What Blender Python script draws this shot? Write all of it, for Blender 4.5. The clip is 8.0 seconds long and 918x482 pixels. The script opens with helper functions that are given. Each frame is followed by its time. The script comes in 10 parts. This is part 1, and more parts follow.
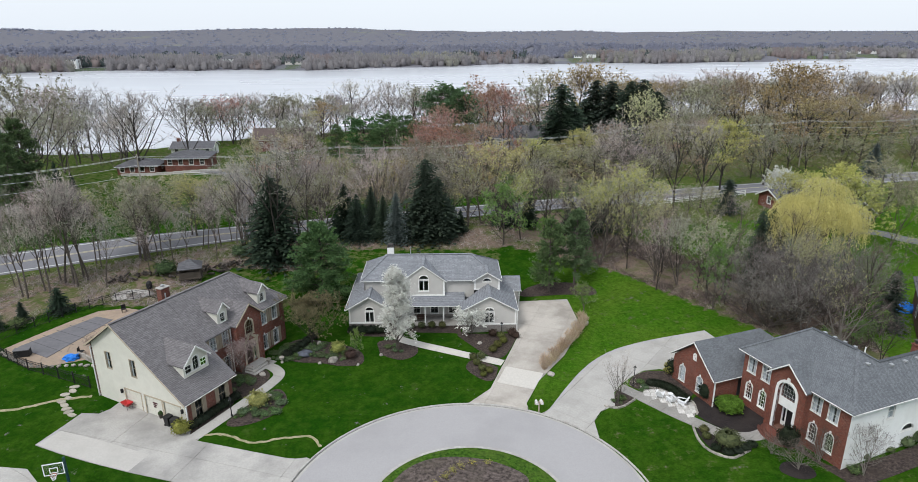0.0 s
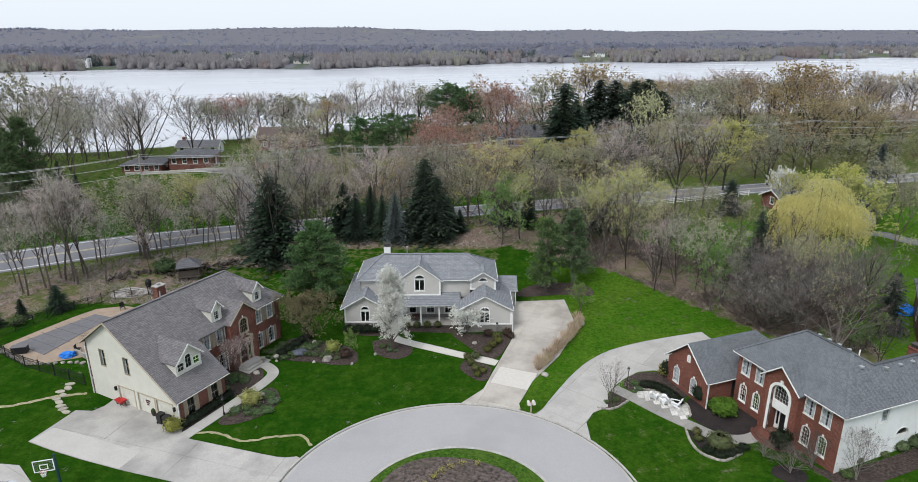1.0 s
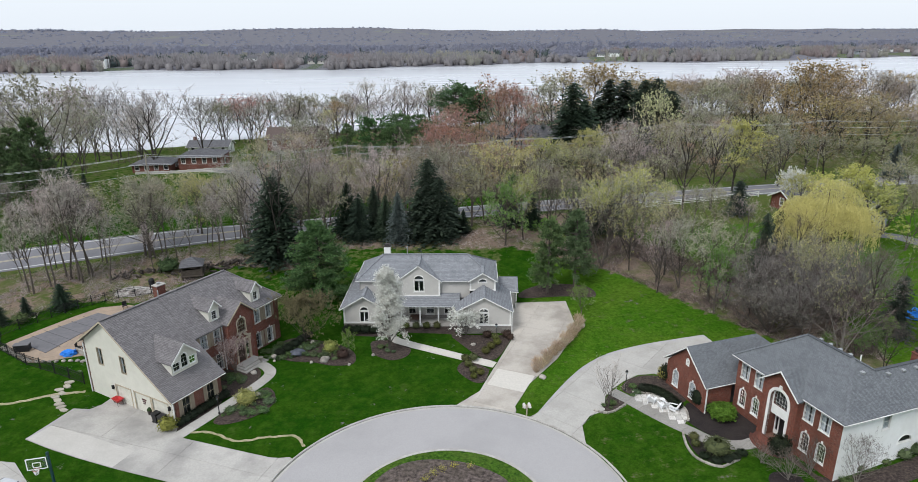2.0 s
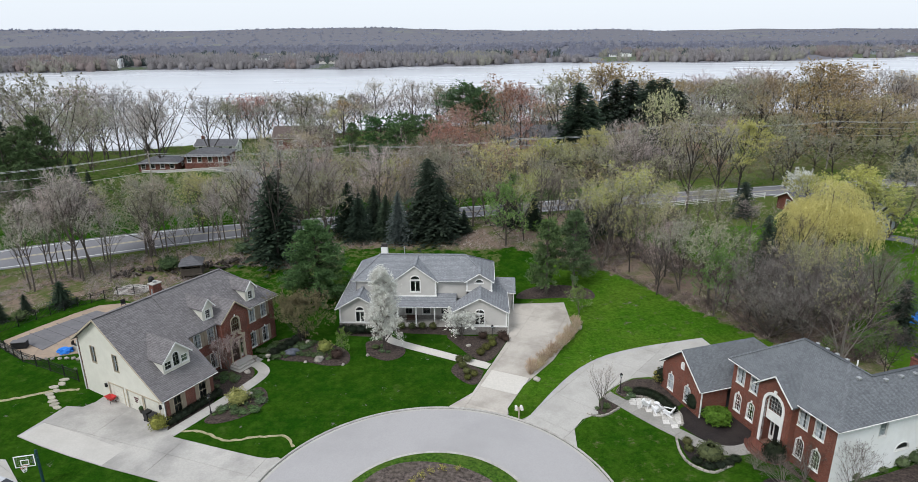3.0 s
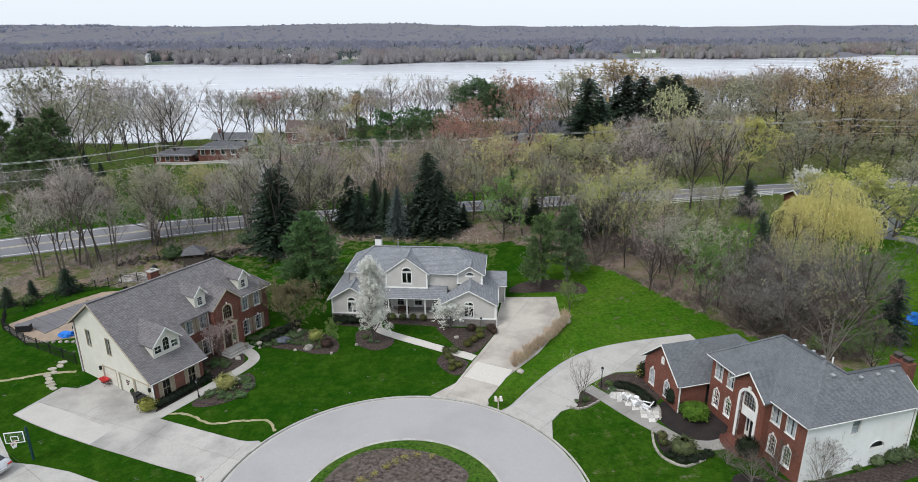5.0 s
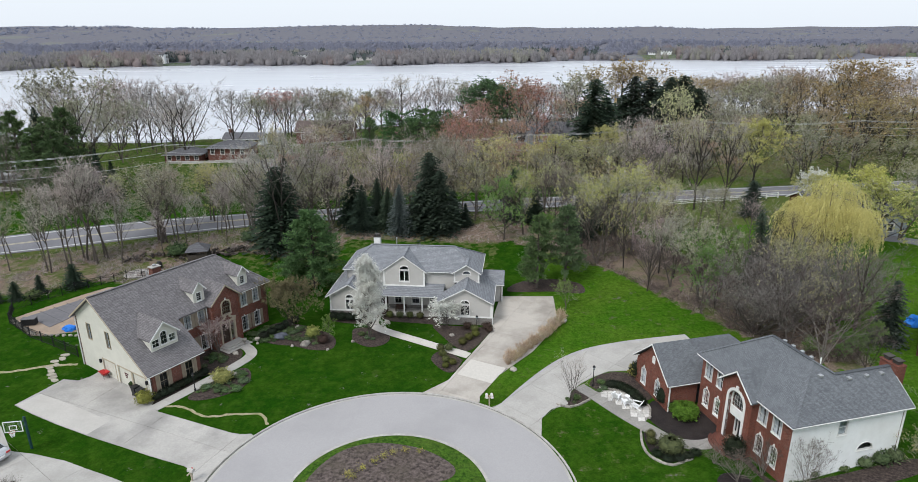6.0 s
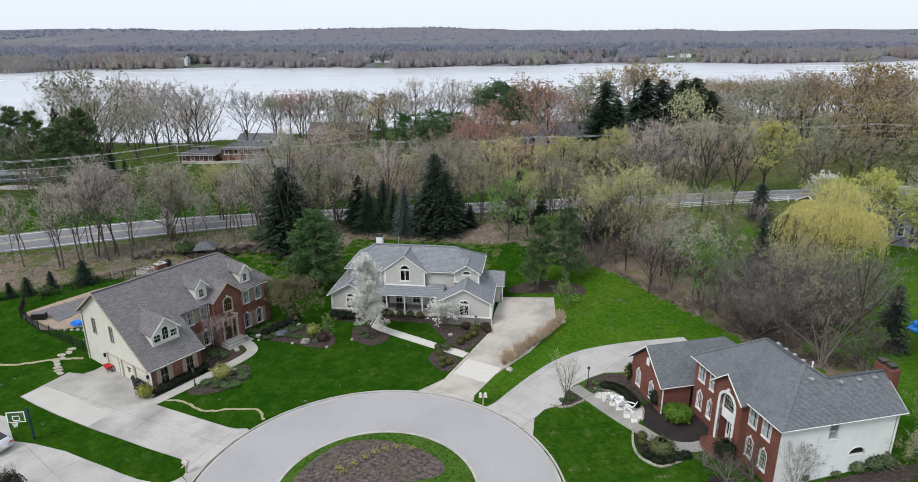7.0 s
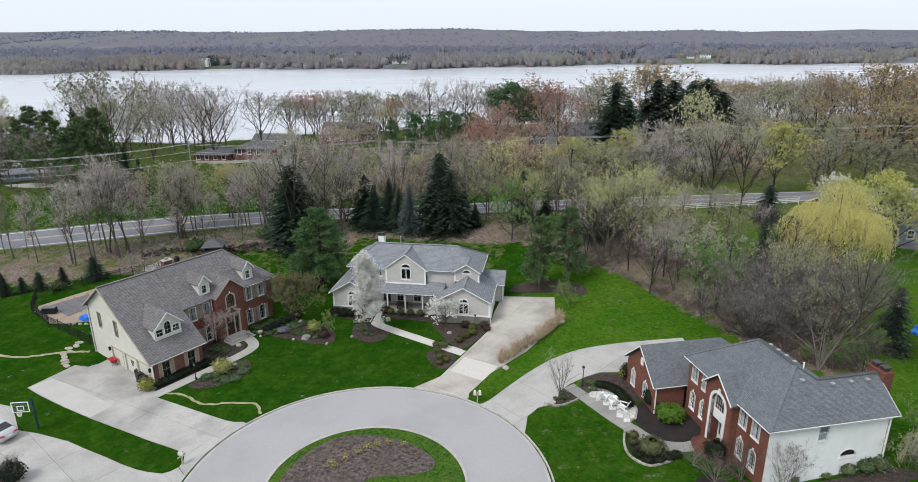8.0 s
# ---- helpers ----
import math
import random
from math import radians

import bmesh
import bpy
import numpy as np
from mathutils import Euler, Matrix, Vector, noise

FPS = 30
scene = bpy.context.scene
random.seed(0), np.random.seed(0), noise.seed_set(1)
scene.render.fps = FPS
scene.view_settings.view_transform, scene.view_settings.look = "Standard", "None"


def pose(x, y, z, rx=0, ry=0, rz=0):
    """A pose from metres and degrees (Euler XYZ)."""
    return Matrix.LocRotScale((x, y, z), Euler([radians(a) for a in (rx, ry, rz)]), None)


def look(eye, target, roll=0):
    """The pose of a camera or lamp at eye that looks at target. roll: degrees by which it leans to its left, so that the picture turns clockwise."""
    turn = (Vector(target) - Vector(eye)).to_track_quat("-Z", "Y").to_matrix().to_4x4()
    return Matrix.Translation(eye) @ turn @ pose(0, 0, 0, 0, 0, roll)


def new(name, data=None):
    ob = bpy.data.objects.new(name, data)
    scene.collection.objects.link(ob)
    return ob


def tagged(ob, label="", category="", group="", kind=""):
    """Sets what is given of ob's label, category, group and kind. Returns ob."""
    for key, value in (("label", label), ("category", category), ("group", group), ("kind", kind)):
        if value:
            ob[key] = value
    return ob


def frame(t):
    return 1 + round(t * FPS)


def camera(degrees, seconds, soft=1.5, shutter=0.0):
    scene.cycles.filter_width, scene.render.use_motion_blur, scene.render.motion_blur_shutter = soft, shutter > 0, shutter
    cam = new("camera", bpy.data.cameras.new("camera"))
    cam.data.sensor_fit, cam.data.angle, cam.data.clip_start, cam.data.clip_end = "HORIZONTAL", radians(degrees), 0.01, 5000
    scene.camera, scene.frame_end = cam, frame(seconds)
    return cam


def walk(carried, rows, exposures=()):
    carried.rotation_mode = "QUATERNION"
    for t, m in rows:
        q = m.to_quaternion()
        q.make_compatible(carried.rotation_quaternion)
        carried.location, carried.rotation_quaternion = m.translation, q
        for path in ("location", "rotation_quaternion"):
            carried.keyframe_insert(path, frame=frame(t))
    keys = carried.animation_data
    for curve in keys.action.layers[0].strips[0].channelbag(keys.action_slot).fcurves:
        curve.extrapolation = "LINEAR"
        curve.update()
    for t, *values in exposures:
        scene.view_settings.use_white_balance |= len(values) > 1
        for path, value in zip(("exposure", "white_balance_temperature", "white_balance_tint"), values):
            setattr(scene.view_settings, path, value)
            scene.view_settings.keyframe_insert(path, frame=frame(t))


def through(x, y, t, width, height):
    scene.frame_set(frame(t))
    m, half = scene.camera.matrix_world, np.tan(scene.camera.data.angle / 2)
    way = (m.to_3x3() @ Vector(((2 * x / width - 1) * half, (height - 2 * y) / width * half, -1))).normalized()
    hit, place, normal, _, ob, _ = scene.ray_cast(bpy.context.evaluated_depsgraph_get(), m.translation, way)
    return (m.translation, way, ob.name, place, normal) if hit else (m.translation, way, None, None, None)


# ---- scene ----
cam = camera(72.1, 8.0, 0.7)
PATH = [
    (0, (0.499, -0.352, 35.866), (0.461, 1.548, 35.241), -0.2),
    (0.5, (1.238, -0.249, 35.858), (1.188, 1.65, 35.231), -0.2),
    (1, (2.071, -0.144, 35.856), (2.006, 1.754, 35.229), -0.2),
    (1.5, (2.948, 0.044, 35.836), (2.862, 1.941, 35.209), -0.3),
    (3, (5.68, 0.986, 35.667), (5.534, 2.88, 35.04), -0.4),
    (3.5, (6.499, 1.026, 35.625), (6.345, 2.918, 34.993), -0.3),
    (4, (7.436, 0.828, 35.596), (7.263, 2.716, 34.96), -0.3),
    (4.5, (8.546, 0.661, 35.549), (8.351, 2.547, 34.911), -0.3),
    (6, (11.898, 0.161, 35.314), (11.636, 2.04, 34.681), -0.3),
    (6.5, (13.022, 0.045, 35.275), (12.735, 1.922, 34.646), -0.3),
    (7, (14.162, -0.037, 35.233), (13.844, 1.836, 34.607), -0.3),
    (7.5, (15.206, -0.144, 35.175), (14.862, 1.724, 34.55), -0.4),
    (8, (16.427, -0.236, 35.134), (16.054, 1.628, 34.512), -0.4),
]
walk(cam, [(t, look(eye, target, roll)) for t, eye, target, roll in PATH])

# ---- world, sun, exposure ----
scene.view_settings.exposure = 0.0
world = bpy.data.worlds.new("world")
scene.world = world
world.use_nodes = True
wn = world.node_tree
sky = wn.nodes.new("ShaderNodeTexSky")
sky.sky_type = "NISHITA"
sky.sun_disc = False
sky.sun_elevation = radians(48)
sky.sun_rotation = radians(215)
sky.air_density, sky.dust_density, sky.ozone_density = 1.0, 2.5, 1.0
# a thin high overcast veil over the blue sky
veil = wn.nodes.new("ShaderNodeMixRGB")
veil.inputs[0].default_value = 0.82
veil.inputs[2].default_value = (9.1, 9.85, 10.8, 1)
wn.links.new(sky.outputs[0], veil.inputs[1])
wn.links.new(veil.outputs[0], wn.nodes["Background"].inputs[0])
wn.nodes["Background"].inputs[1].default_value = 0.1075

sun_data = bpy.data.lights.new("sun", "SUN")
sun_data.energy, sun_data.angle, sun_data.color = 2.2, radians(20), (1.0, 0.985, 0.965)
sun = new("sun", sun_data)
sun.matrix_world = look((-40, -60, 90), (0, 0, 0))


# ---- materials ----
def nodes_of(name, rough=0.8, metal=0.0, spec=0.3):
    m = bpy.data.materials.new(name)
    m.use_nodes = True
    b = m.node_tree.nodes["Principled BSDF"]
    b.inputs["Roughness"].default_value = rough
    b.inputs["Metallic"].default_value = metal
    b.inputs["Specular IOR Level"].default_value = spec
    return m, m.node_tree, b


def node(nt, kind, **values):
    n = nt.nodes.new(kind)
    for key, value in values.items():
        n.inputs[key].default_value = value
    return n


def coords(nt, where, stretch=(1, 1, 1)):
    if where == "world":
        out = nt.nodes.new("ShaderNodeNewGeometry").outputs["Position"]
    else:
        out = nt.nodes.new("ShaderNodeTexCoord").outputs["Object"]
    mp = nt.nodes.new("ShaderNodeMapping")
    mp.inputs["Scale"].default_value = stretch
    nt.links.new(out, mp.inputs[0])
    return mp.outputs[0]


def noise_fac(nt, co, scale, detail=4.0, lo=0.35, hi=0.65, rough=0.6):
    n = node(nt, "ShaderNodeTexNoise", Scale=scale, Detail=detail, Roughness=rough)
    nt.links.new(co, n.inputs["Vector"])
    r = nt.nodes.new("ShaderNodeMapRange")
    r.inputs[1].default_value, r.inputs[2].default_value = lo, hi
    nt.links.new(n.outputs["Fac"], r.inputs[0])
    return r.outputs[0]


def mix(nt, fac, a, b, mode="MIX"):
    n = nt.nodes.new("ShaderNodeMixRGB")
    n.blend_type = mode
    for i, v in ((0, fac), (1, a), (2, b)):
        if isinstance(v, (int, float)):
            n.inputs[i].default_value = v
        elif isinstance(v, tuple):
            n.inputs[i].default_value = (*v, 1)
        else:
            nt.links.new(v, n.inputs[i])
    return n.outputs[0]


def bump(nt, b, height, strength, distance):
    n = node(nt, "ShaderNodeBump", Strength=strength, Distance=distance)
    nt.links.new(height, n.inputs["Height"])
    nt.links.new(n.outputs[0], b.inputs["Normal"])


def surface(name, c1, c2, scale=3.0, c3=None, scale3=0.25, rough=0.85, relief=0.3, depth=0.02, where="object", spec=0.2, stretch=(1, 1, 1), metal=0.0, vary=0.0, k3=0.6):
    """A mottled surface: grain at one scale, larger stains at another."""
    m, nt, b = nodes_of(name, rough, metal, spec)
    co = coords(nt, where, stretch)
    f = noise_fac(nt, co, scale, 6)
    col = mix(nt, f, c1, c2)
    if c3:
        g = noise_fac(nt, co, scale3, 4, 0.42, 0.68)
        mul = nt.nodes.new("ShaderNodeMath")
        mul.operation = "MULTIPLY"
        mul.inputs[1].default_value = k3
        nt.links.new(g, mul.inputs[0])
        col = mix(nt, mul.outputs[0], col, c3)
    if vary:
        oi = nt.nodes.new("ShaderNodeObjectInfo")
        hsv = node(nt, "ShaderNodeHueSaturation")
        r = nt.nodes.new("ShaderNodeMapRange")
        r.inputs[3].default_value, r.inputs[4].default_value = 1 - vary, 1 + vary
        nt.links.new(oi.outputs["Random"], r.inputs[0])
        nt.links.new(r.outputs[0], hsv.inputs["Value"])
        nt.links.new(col, hsv.inputs["Color"])
        col = hsv.outputs[0]
    nt.links.new(col, b.inputs["Base Color"])
    if relief:
        bump(nt, b, f, relief, depth)
    return m


def coursed(name, c1, c2, mortar, width, height, joint=0.01, rough=0.85, relief=0.5, depth=0.02, stain=None, spec=0.2, bias=0.0):
    """Bricks, shingles or stone in courses on any upright or sloping face of a building."""
    m, nt, b = nodes_of(name, rough, 0, spec)
    tc = nt.nodes.new("ShaderNodeTexCoord")
    sep = nt.nodes.new("ShaderNodeSeparateXYZ")
    nt.links.new(tc.outputs["Object"], sep.inputs[0])
    add = nt.nodes.new("ShaderNodeMath")
    nt.links.new(sep.outputs[0], add.inputs[0])
    nt.links.new(sep.outputs[1], add.inputs[1])
    com = nt.nodes.new("ShaderNodeCombineXYZ")
    nt.links.new(add.outputs[0], com.inputs[0])
    nt.links.new(sep.outputs[2], com.inputs[1])
    br = node(nt, "ShaderNodeTexBrick", Scale=1.0, Bias=bias)
    br.inputs["Mortar Size"].default_value = joint
    br.inputs["Brick Width"].default_value, br.inputs["Row Height"].default_value = width, height
    br.inputs["Mortar Smooth"].default_value = 0.3
    br.inputs["Color1"].default_value, br.inputs["Color2"].default_value, br.inputs["Mortar"].default_value = (*c1, 1), (*c2, 1), (*mortar, 1)
    nt.links.new(com.outputs[0], br.inputs["Vector"])
    f = noise_fac(nt, tc.outputs["Object"], 0.9, 5)
    col = mix(nt, 0.25, br.outputs["Color"], mix(nt, f, c1, c2))
    g = noise_fac(nt, tc.outputs["Object"], 14.0, 4, 0.3, 0.7)
    col = mix(nt, 0.35, col, mix(nt, g, (0.2, 0.2, 0.2), (0.8, 0.8, 0.8)), "SOFT_LIGHT")
    if stain:
        s = noise_fac(nt, tc.outputs["Object"], 0.35, 4, 0.45, 0.75)
        col = mix(nt, s, col, stain)
    nt.links.new(col, b.inputs["Base Color"])
    bump(nt, b, br.outputs["Fac"], -relief, depth)
    return m


def siding(name, c1, c2, step=0.12):
    m, nt, b = nodes_of(name, 0.6, 0, 0.3)
    tc = nt.nodes.new("ShaderNodeTexCoord")
    sep = nt.nodes.new("ShaderNodeSeparateXYZ")
    nt.links.new(tc.outputs["Object"], sep.inputs[0])
    d = nt.nodes.new("ShaderNodeMath")
    d.operation = "DIVIDE"
    d.inputs[1].default_value = step
    nt.links.new(sep.outputs[2], d.inputs[0])
    fr = nt.nodes.new("ShaderNodeMath")
    fr.operation = "FRACT"
    nt.links.new(d.outputs[0], fr.inputs[0])
    f = noise_fac(nt, tc.outputs["Object"], 1.2, 6)
    nt.links.new(mix(nt, f, c1, c2), b.inputs["Base Color"])
    bump(nt, b, fr.outputs[0], -0.5, 0.015)
    return m


M_brick = coursed("red brick", (0.20, 0.068, 0.048), (0.115, 0.042, 0.032), (0.24, 0.18, 0.155), 0.21, 0.075, 0.008, stain=(0.09, 0.04, 0.03))
M_white_r = surface("white painted masonry", (0.82, 0.83, 0.83), (0.76, 0.77, 0.765), 1.2, (0.70, 0.69, 0.67), 0.25, rough=0.7, relief=0.15)
M_brick_r = coursed("warm red brick", (0.215, 0.066, 0.043), (0.105, 0.036, 0.027), (0.24, 0.17, 0.14), 0.21, 0.075, 0.008, stain=(0.11, 0.045, 0.03))
M_quoin = coursed("corner brick", (0.20, 0.068, 0.045), (0.14, 0.05, 0.035), (0.10, 0.06, 0.05), 0.42, 0.38, 0.02)
M_roof_r = coursed("blue grey shingle", (0.175, 0.186, 0.200), (0.100, 0.108, 0.119), (0.055, 0.06, 0.067), 0.20, 0.055, 0.007, rough=0.9, depth=0.03, bias=-0.1)
M_roof_l = coursed("brown grey shingle", (0.20, 0.19, 0.195), (0.125, 0.118, 0.122), (0.06, 0.056, 0.06), 0.36, 0.10, 0.010, rough=0.9, depth=0.03)
M_roof_m = coursed("slate grey roof tile", (0.25, 0.26, 0.28), (0.17, 0.18, 0.195), (0.07, 0.074, 0.082), 0.36, 0.105, 0.009, rough=0.75, depth=0.04)
M_roof_far = coursed("dark grey shingle", (0.13, 0.13, 0.14), (0.09, 0.09, 0.10), (0.06, 0.06, 0.065), 0.6, 0.2, 0.015)
M_stone = coursed("tan ledge stone", (0.30, 0.275, 0.25), (0.20, 0.185, 0.17), (0.12, 0.115, 0.11), 0.32, 0.11, 0.012, depth=0.03)
M_cream = siding("cream siding", (0.60, 0.59, 0.525), (0.55, 0.54, 0.48))
M_grey = siding("warm grey siding", (0.50, 0.485, 0.46), (0.46, 0.447, 0.425), 0.16)
M_whitewall = siding("white siding", (0.80, 0.81, 0.81), (0.74, 0.75, 0.75), 0.14)
M_trim = surface("white trim paint", (0.78, 0.78, 0.76), (0.70, 0.70, 0.68), 2.0, rough=0.5, relief=0.05, spec=0.4)
M_tantrim = surface("sand trim paint", (0.44, 0.38, 0.29), (0.38, 0.33, 0.25), 2.0, rough=0.55, relief=0.05)
M_shutter = surface("tan shutter paint", (0.30, 0.25, 0.19), (0.25, 0.21, 0.16), 3.0, rough=0.6, relief=0.1)
M_bronze = surface("dark bronze frame", (0.06, 0.05, 0.045), (0.045, 0.04, 0.036), 3.0, rough=0.5, relief=0.05)
M_door = surface("garage door paint", (0.60, 0.59, 0.52), (0.54, 0.53, 0.47), 1.5, rough=0.5, relief=0.05)
M_curtain = surface("sheer curtain", (0.72, 0.75, 0.78), (0.52, 0.55, 0.58), 3.0, rough=0.9, relief=0.1, stretch=(4, 4, 0.3))
M_room = surface("dim room wall", (0.07, 0.072, 0.075), (0.05, 0.052, 0.055), 1.0, rough=0.9)
M_darkdoor = surface("dark varnished door", (0.045, 0.025, 0.018), (0.03, 0.018, 0.014), 3.0, rough=0.4, spec=0.4)
M_wine = surface("wine red door paint", (0.075, 0.018, 0.022), (0.055, 0.015, 0.018), 3.0, rough=0.45)
M_walk = surface("grey walk concrete", (0.33, 0.315, 0.295), (0.26, 0.248, 0.23), 6.0, (0.21, 0.20, 0.185), 0.4, rough=0.9, relief=0.15, where="world", vary=0.06)
M_concrete_t = surface("tan worn concrete", (0.47, 0.435, 0.39), (0.42, 0.387, 0.348), 6.0, (0.27, 0.245, 0.215), 0.30, k3=0.8, rough=0.9, relief=0.15, where="world", vary=0.05)
M_concrete = surface("worn concrete", (0.44, 0.422, 0.395), (0.38, 0.365, 0.342), 6.0, (0.225, 0.217, 0.207), 0.22, k3=0.85, rough=0.9, relief=0.15, where="world", vary=0.05)
M_concrete_w = surface("pale concrete", (0.43, 0.415, 0.39), (0.37, 0.357, 0.335), 6.0, (0.29, 0.28, 0.26), 0.4, rough=0.9, relief=0.15, where="world", vary=0.04)
M_patch = surface("new pale concrete", (0.55, 0.52, 0.475), (0.49, 0.465, 0.425), 5.0, rough=0.9, relief=0.1, where="world")
M_slab = surface("clean pale concrete", (0.48, 0.46, 0.43), (0.43, 0.412, 0.385), 6.0, (0.38, 0.362, 0.335), 0.4, rough=0.9, relief=0.12, where="world")
M_joint = surface("joint sand", (0.31, 0.295, 0.27), (0.22, 0.21, 0.19), 5.0, where="world")
# dark tone for the shadow line at the kerb foot
M_gutter_shade = surface("gutter shade", (0.19, 0.18, 0.17), (0.12, 0.115, 0.108), 3.0, (0.2, 0.19, 0.18), 0.8, where="world")
M_mulch_g = surface("greyed bark mulch", (0.165, 0.132, 0.12), (0.032, 0.025, 0.023), 3.0, (0.085, 0.072, 0.055), 0.4, rough=0.95, relief=0.8, depth=0.08, where="world")
M_asphalt = surface("pale worn asphalt", (0.372, 0.361, 0.363), (0.337, 0.327, 0.329), 9.0, (0.295, 0.287, 0.289), 0.16, rough=0.9, relief=0.15, where="world")
M_highway = surface("highway asphalt", (0.20, 0.20, 0.215), (0.165, 0.165, 0.18), 5.0, (0.14, 0.14, 0.155), 0.2, rough=0.9, relief=0.1, where="world")
M_kerb = surface("kerb concrete", (0.47, 0.455, 0.43), (0.37, 0.357, 0.335), 4.0, (0.24, 0.22, 0.20), 0.7, rough=0.9, where="world")
M_line_w = surface("white road paint", (0.62, 0.62, 0.62), (0.48, 0.48, 0.48), 3.0, rough=0.7, where="world")
M_line_y = surface("faded yellow road paint", (0.47, 0.42, 0.29), (0.38, 0.34, 0.24), 3.0, rough=0.7, where="world")
M_mulch = surface("dark bark mulch", (0.105, 0.080, 0.070), (0.022, 0.017, 0.016), 5.0, (0.062, 0.048, 0.04), 0.6, rough=0.95, relief=0.8, depth=0.08, where="world")
M_mulch_d = surface("black bark mulch", (0.040, 0.032, 0.032), (0.018, 0.015, 0.016), 9.0, (0.055, 0.045, 0.04), 0.7, rough=0.95, relief=0.8, depth=0.08, where="world")
M_flag = surface("pale flagstone", (0.62, 0.60, 0.57), (0.44, 0.425, 0.40), 4.0, rough=0.9, where="world", vary=0.2)
M_step = surface("buff flagstone", (0.42, 0.385, 0.32), (0.31, 0.285, 0.24), 4.0, rough=0.9, where="world", vary=0.15)
M_rock = surface("field stone", (0.40, 0.37, 0.33), (0.24, 0.225, 0.20), 2.5, rough=0.9, relief=0.5, depth=0.06, where="world", vary=0.25)
M_straw = surface("pale straw", (0.45, 0.40, 0.275), (0.26, 0.235, 0.13), 7.0, (0.16, 0.20, 0.07), 1.2, rough=0.95, relief=0.6, depth=0.05, where="world")
M_deck = surface("tan pool paving", (0.38, 0.29, 0.215), (0.31, 0.24, 0.18), 3.0, (0.26, 0.21, 0.17), 0.5, rough=0.9, where="world")
M_cover = surface("grey pool cover", (0.175, 0.17, 0.18), (0.145, 0.14, 0.15), 2.0, (0.12, 0.12, 0.125), 0.3, rough=0.75, where="world")
M_strap = surface("dark grey webbing", (0.115, 0.112, 0.12), (0.09, 0.088, 0.095), 3.0, rough=0.8)
M_iron = surface("black painted iron", (0.022, 0.022, 0.024), (0.014, 0.014, 0.015), 4.0, rough=0.5, relief=0.05)
M_plastic_w = surface("white plastic", (0.82, 0.82, 0.82), (0.74, 0.75, 0.76), 3.0, rough=0.45, relief=0.02, spec=0.4)
M_plastic_k = surface("black plastic", (0.016, 0.016, 0.018), (0.010, 0.010, 0.012), 3.0, rough=0.45, relief=0.05, spec=0.4)
M_red = surface("red enamel", (0.50, 0.03, 0.03), (0.40, 0.025, 0.025), 3.0, rough=0.4, relief=0.02, spec=0.5)
M_blue = surface("blue tarpaulin", (0.03, 0.22, 0.72), (0.02, 0.16, 0.58), 3.0, rough=0.5)
M_navy = surface("dark green steel", (0.016, 0.058, 0.058), (0.012, 0.042, 0.042), 3.0, rough=0.5)
M_cartop = surface("silver car paint", (0.56, 0.57, 0.59), (0.50, 0.51, 0.53), 1.0, rough=0.25, relief=0, spec=0.5, metal=0.4)
M_tyre = surface("tyre rubber", (0.02, 0.02, 0.02), (0.014, 0.014, 0.014), 6.0, rough=0.85)
M_wood_old = surface("weathered timber", (0.10, 0.085, 0.07), (0.06, 0.05, 0.042), 3.0, rough=0.9, stretch=(1, 1, 6))
M_pole = surface("weathered pole wood", (0.32, 0.29, 0.25), (0.24, 0.215, 0.185), 4.0, rough=0.9, stretch=(6, 6, 0.5))
# base colour lightened to carry the sky's sheen on the cables
M_wire = surface("old aluminium cable", (0.50, 0.51, 0.52), (0.42, 0.43, 0.44), 2.0, rough=0.5, relief=0)
M_metal = surface("galvanised metal", (0.45, 0.46, 0.47), (0.36, 0.37, 0.38), 4.0, rough=0.45, metal=0.6, relief=0.05)


def glass(name, tint=(0.56, 0.63, 0.67)):
    m, nt, b = nodes_of(name, 0.03, 0, 0.5)
    b.inputs["Base Color"].default_value = (*tint, 1)
    b.inputs["Transmission Weight"].default_value = 1.0
    b.inputs["IOR"].default_value = 1.45
    return m


M_glass = glass("window glass")
M_clear = glass("clear acrylic", (0.93, 0.96, 0.98))


def water():
    m, nt, b = nodes_of("lake water", 0.06, 0, 0.5)
    # base colour paler than water, standing in for reflected sky
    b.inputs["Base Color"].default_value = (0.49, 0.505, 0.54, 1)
    b.inputs["IOR"].default_value = 1.33
    co = coords(nt, "world", (0.35, 1.0, 1))
    n1 = node(nt, "ShaderNodeTexNoise", Scale=0.5, Detail=4.0)
    nt.links.new(co, n1.inputs["Vector"])
    n2 = node(nt, "ShaderNodeTexNoise", Scale=0.012, Detail=3.0)
    nt.links.new(co, n2.inputs["Vector"])
    r = nt.nodes.new("ShaderNodeMapRange")
    r.inputs[1].default_value, r.inputs[2].default_value = 0.4, 0.65
    r.inputs[3].default_value, r.inputs[4].default_value = 0.22, 0.30
    nt.links.new(n2.outputs["Fac"], r.inputs[0])
    nt.links.new(r.outputs[0], b.inputs["Roughness"])
    bump(nt, b, n1.outputs["Fac"], 0.02, 0.03)
    return m


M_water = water()


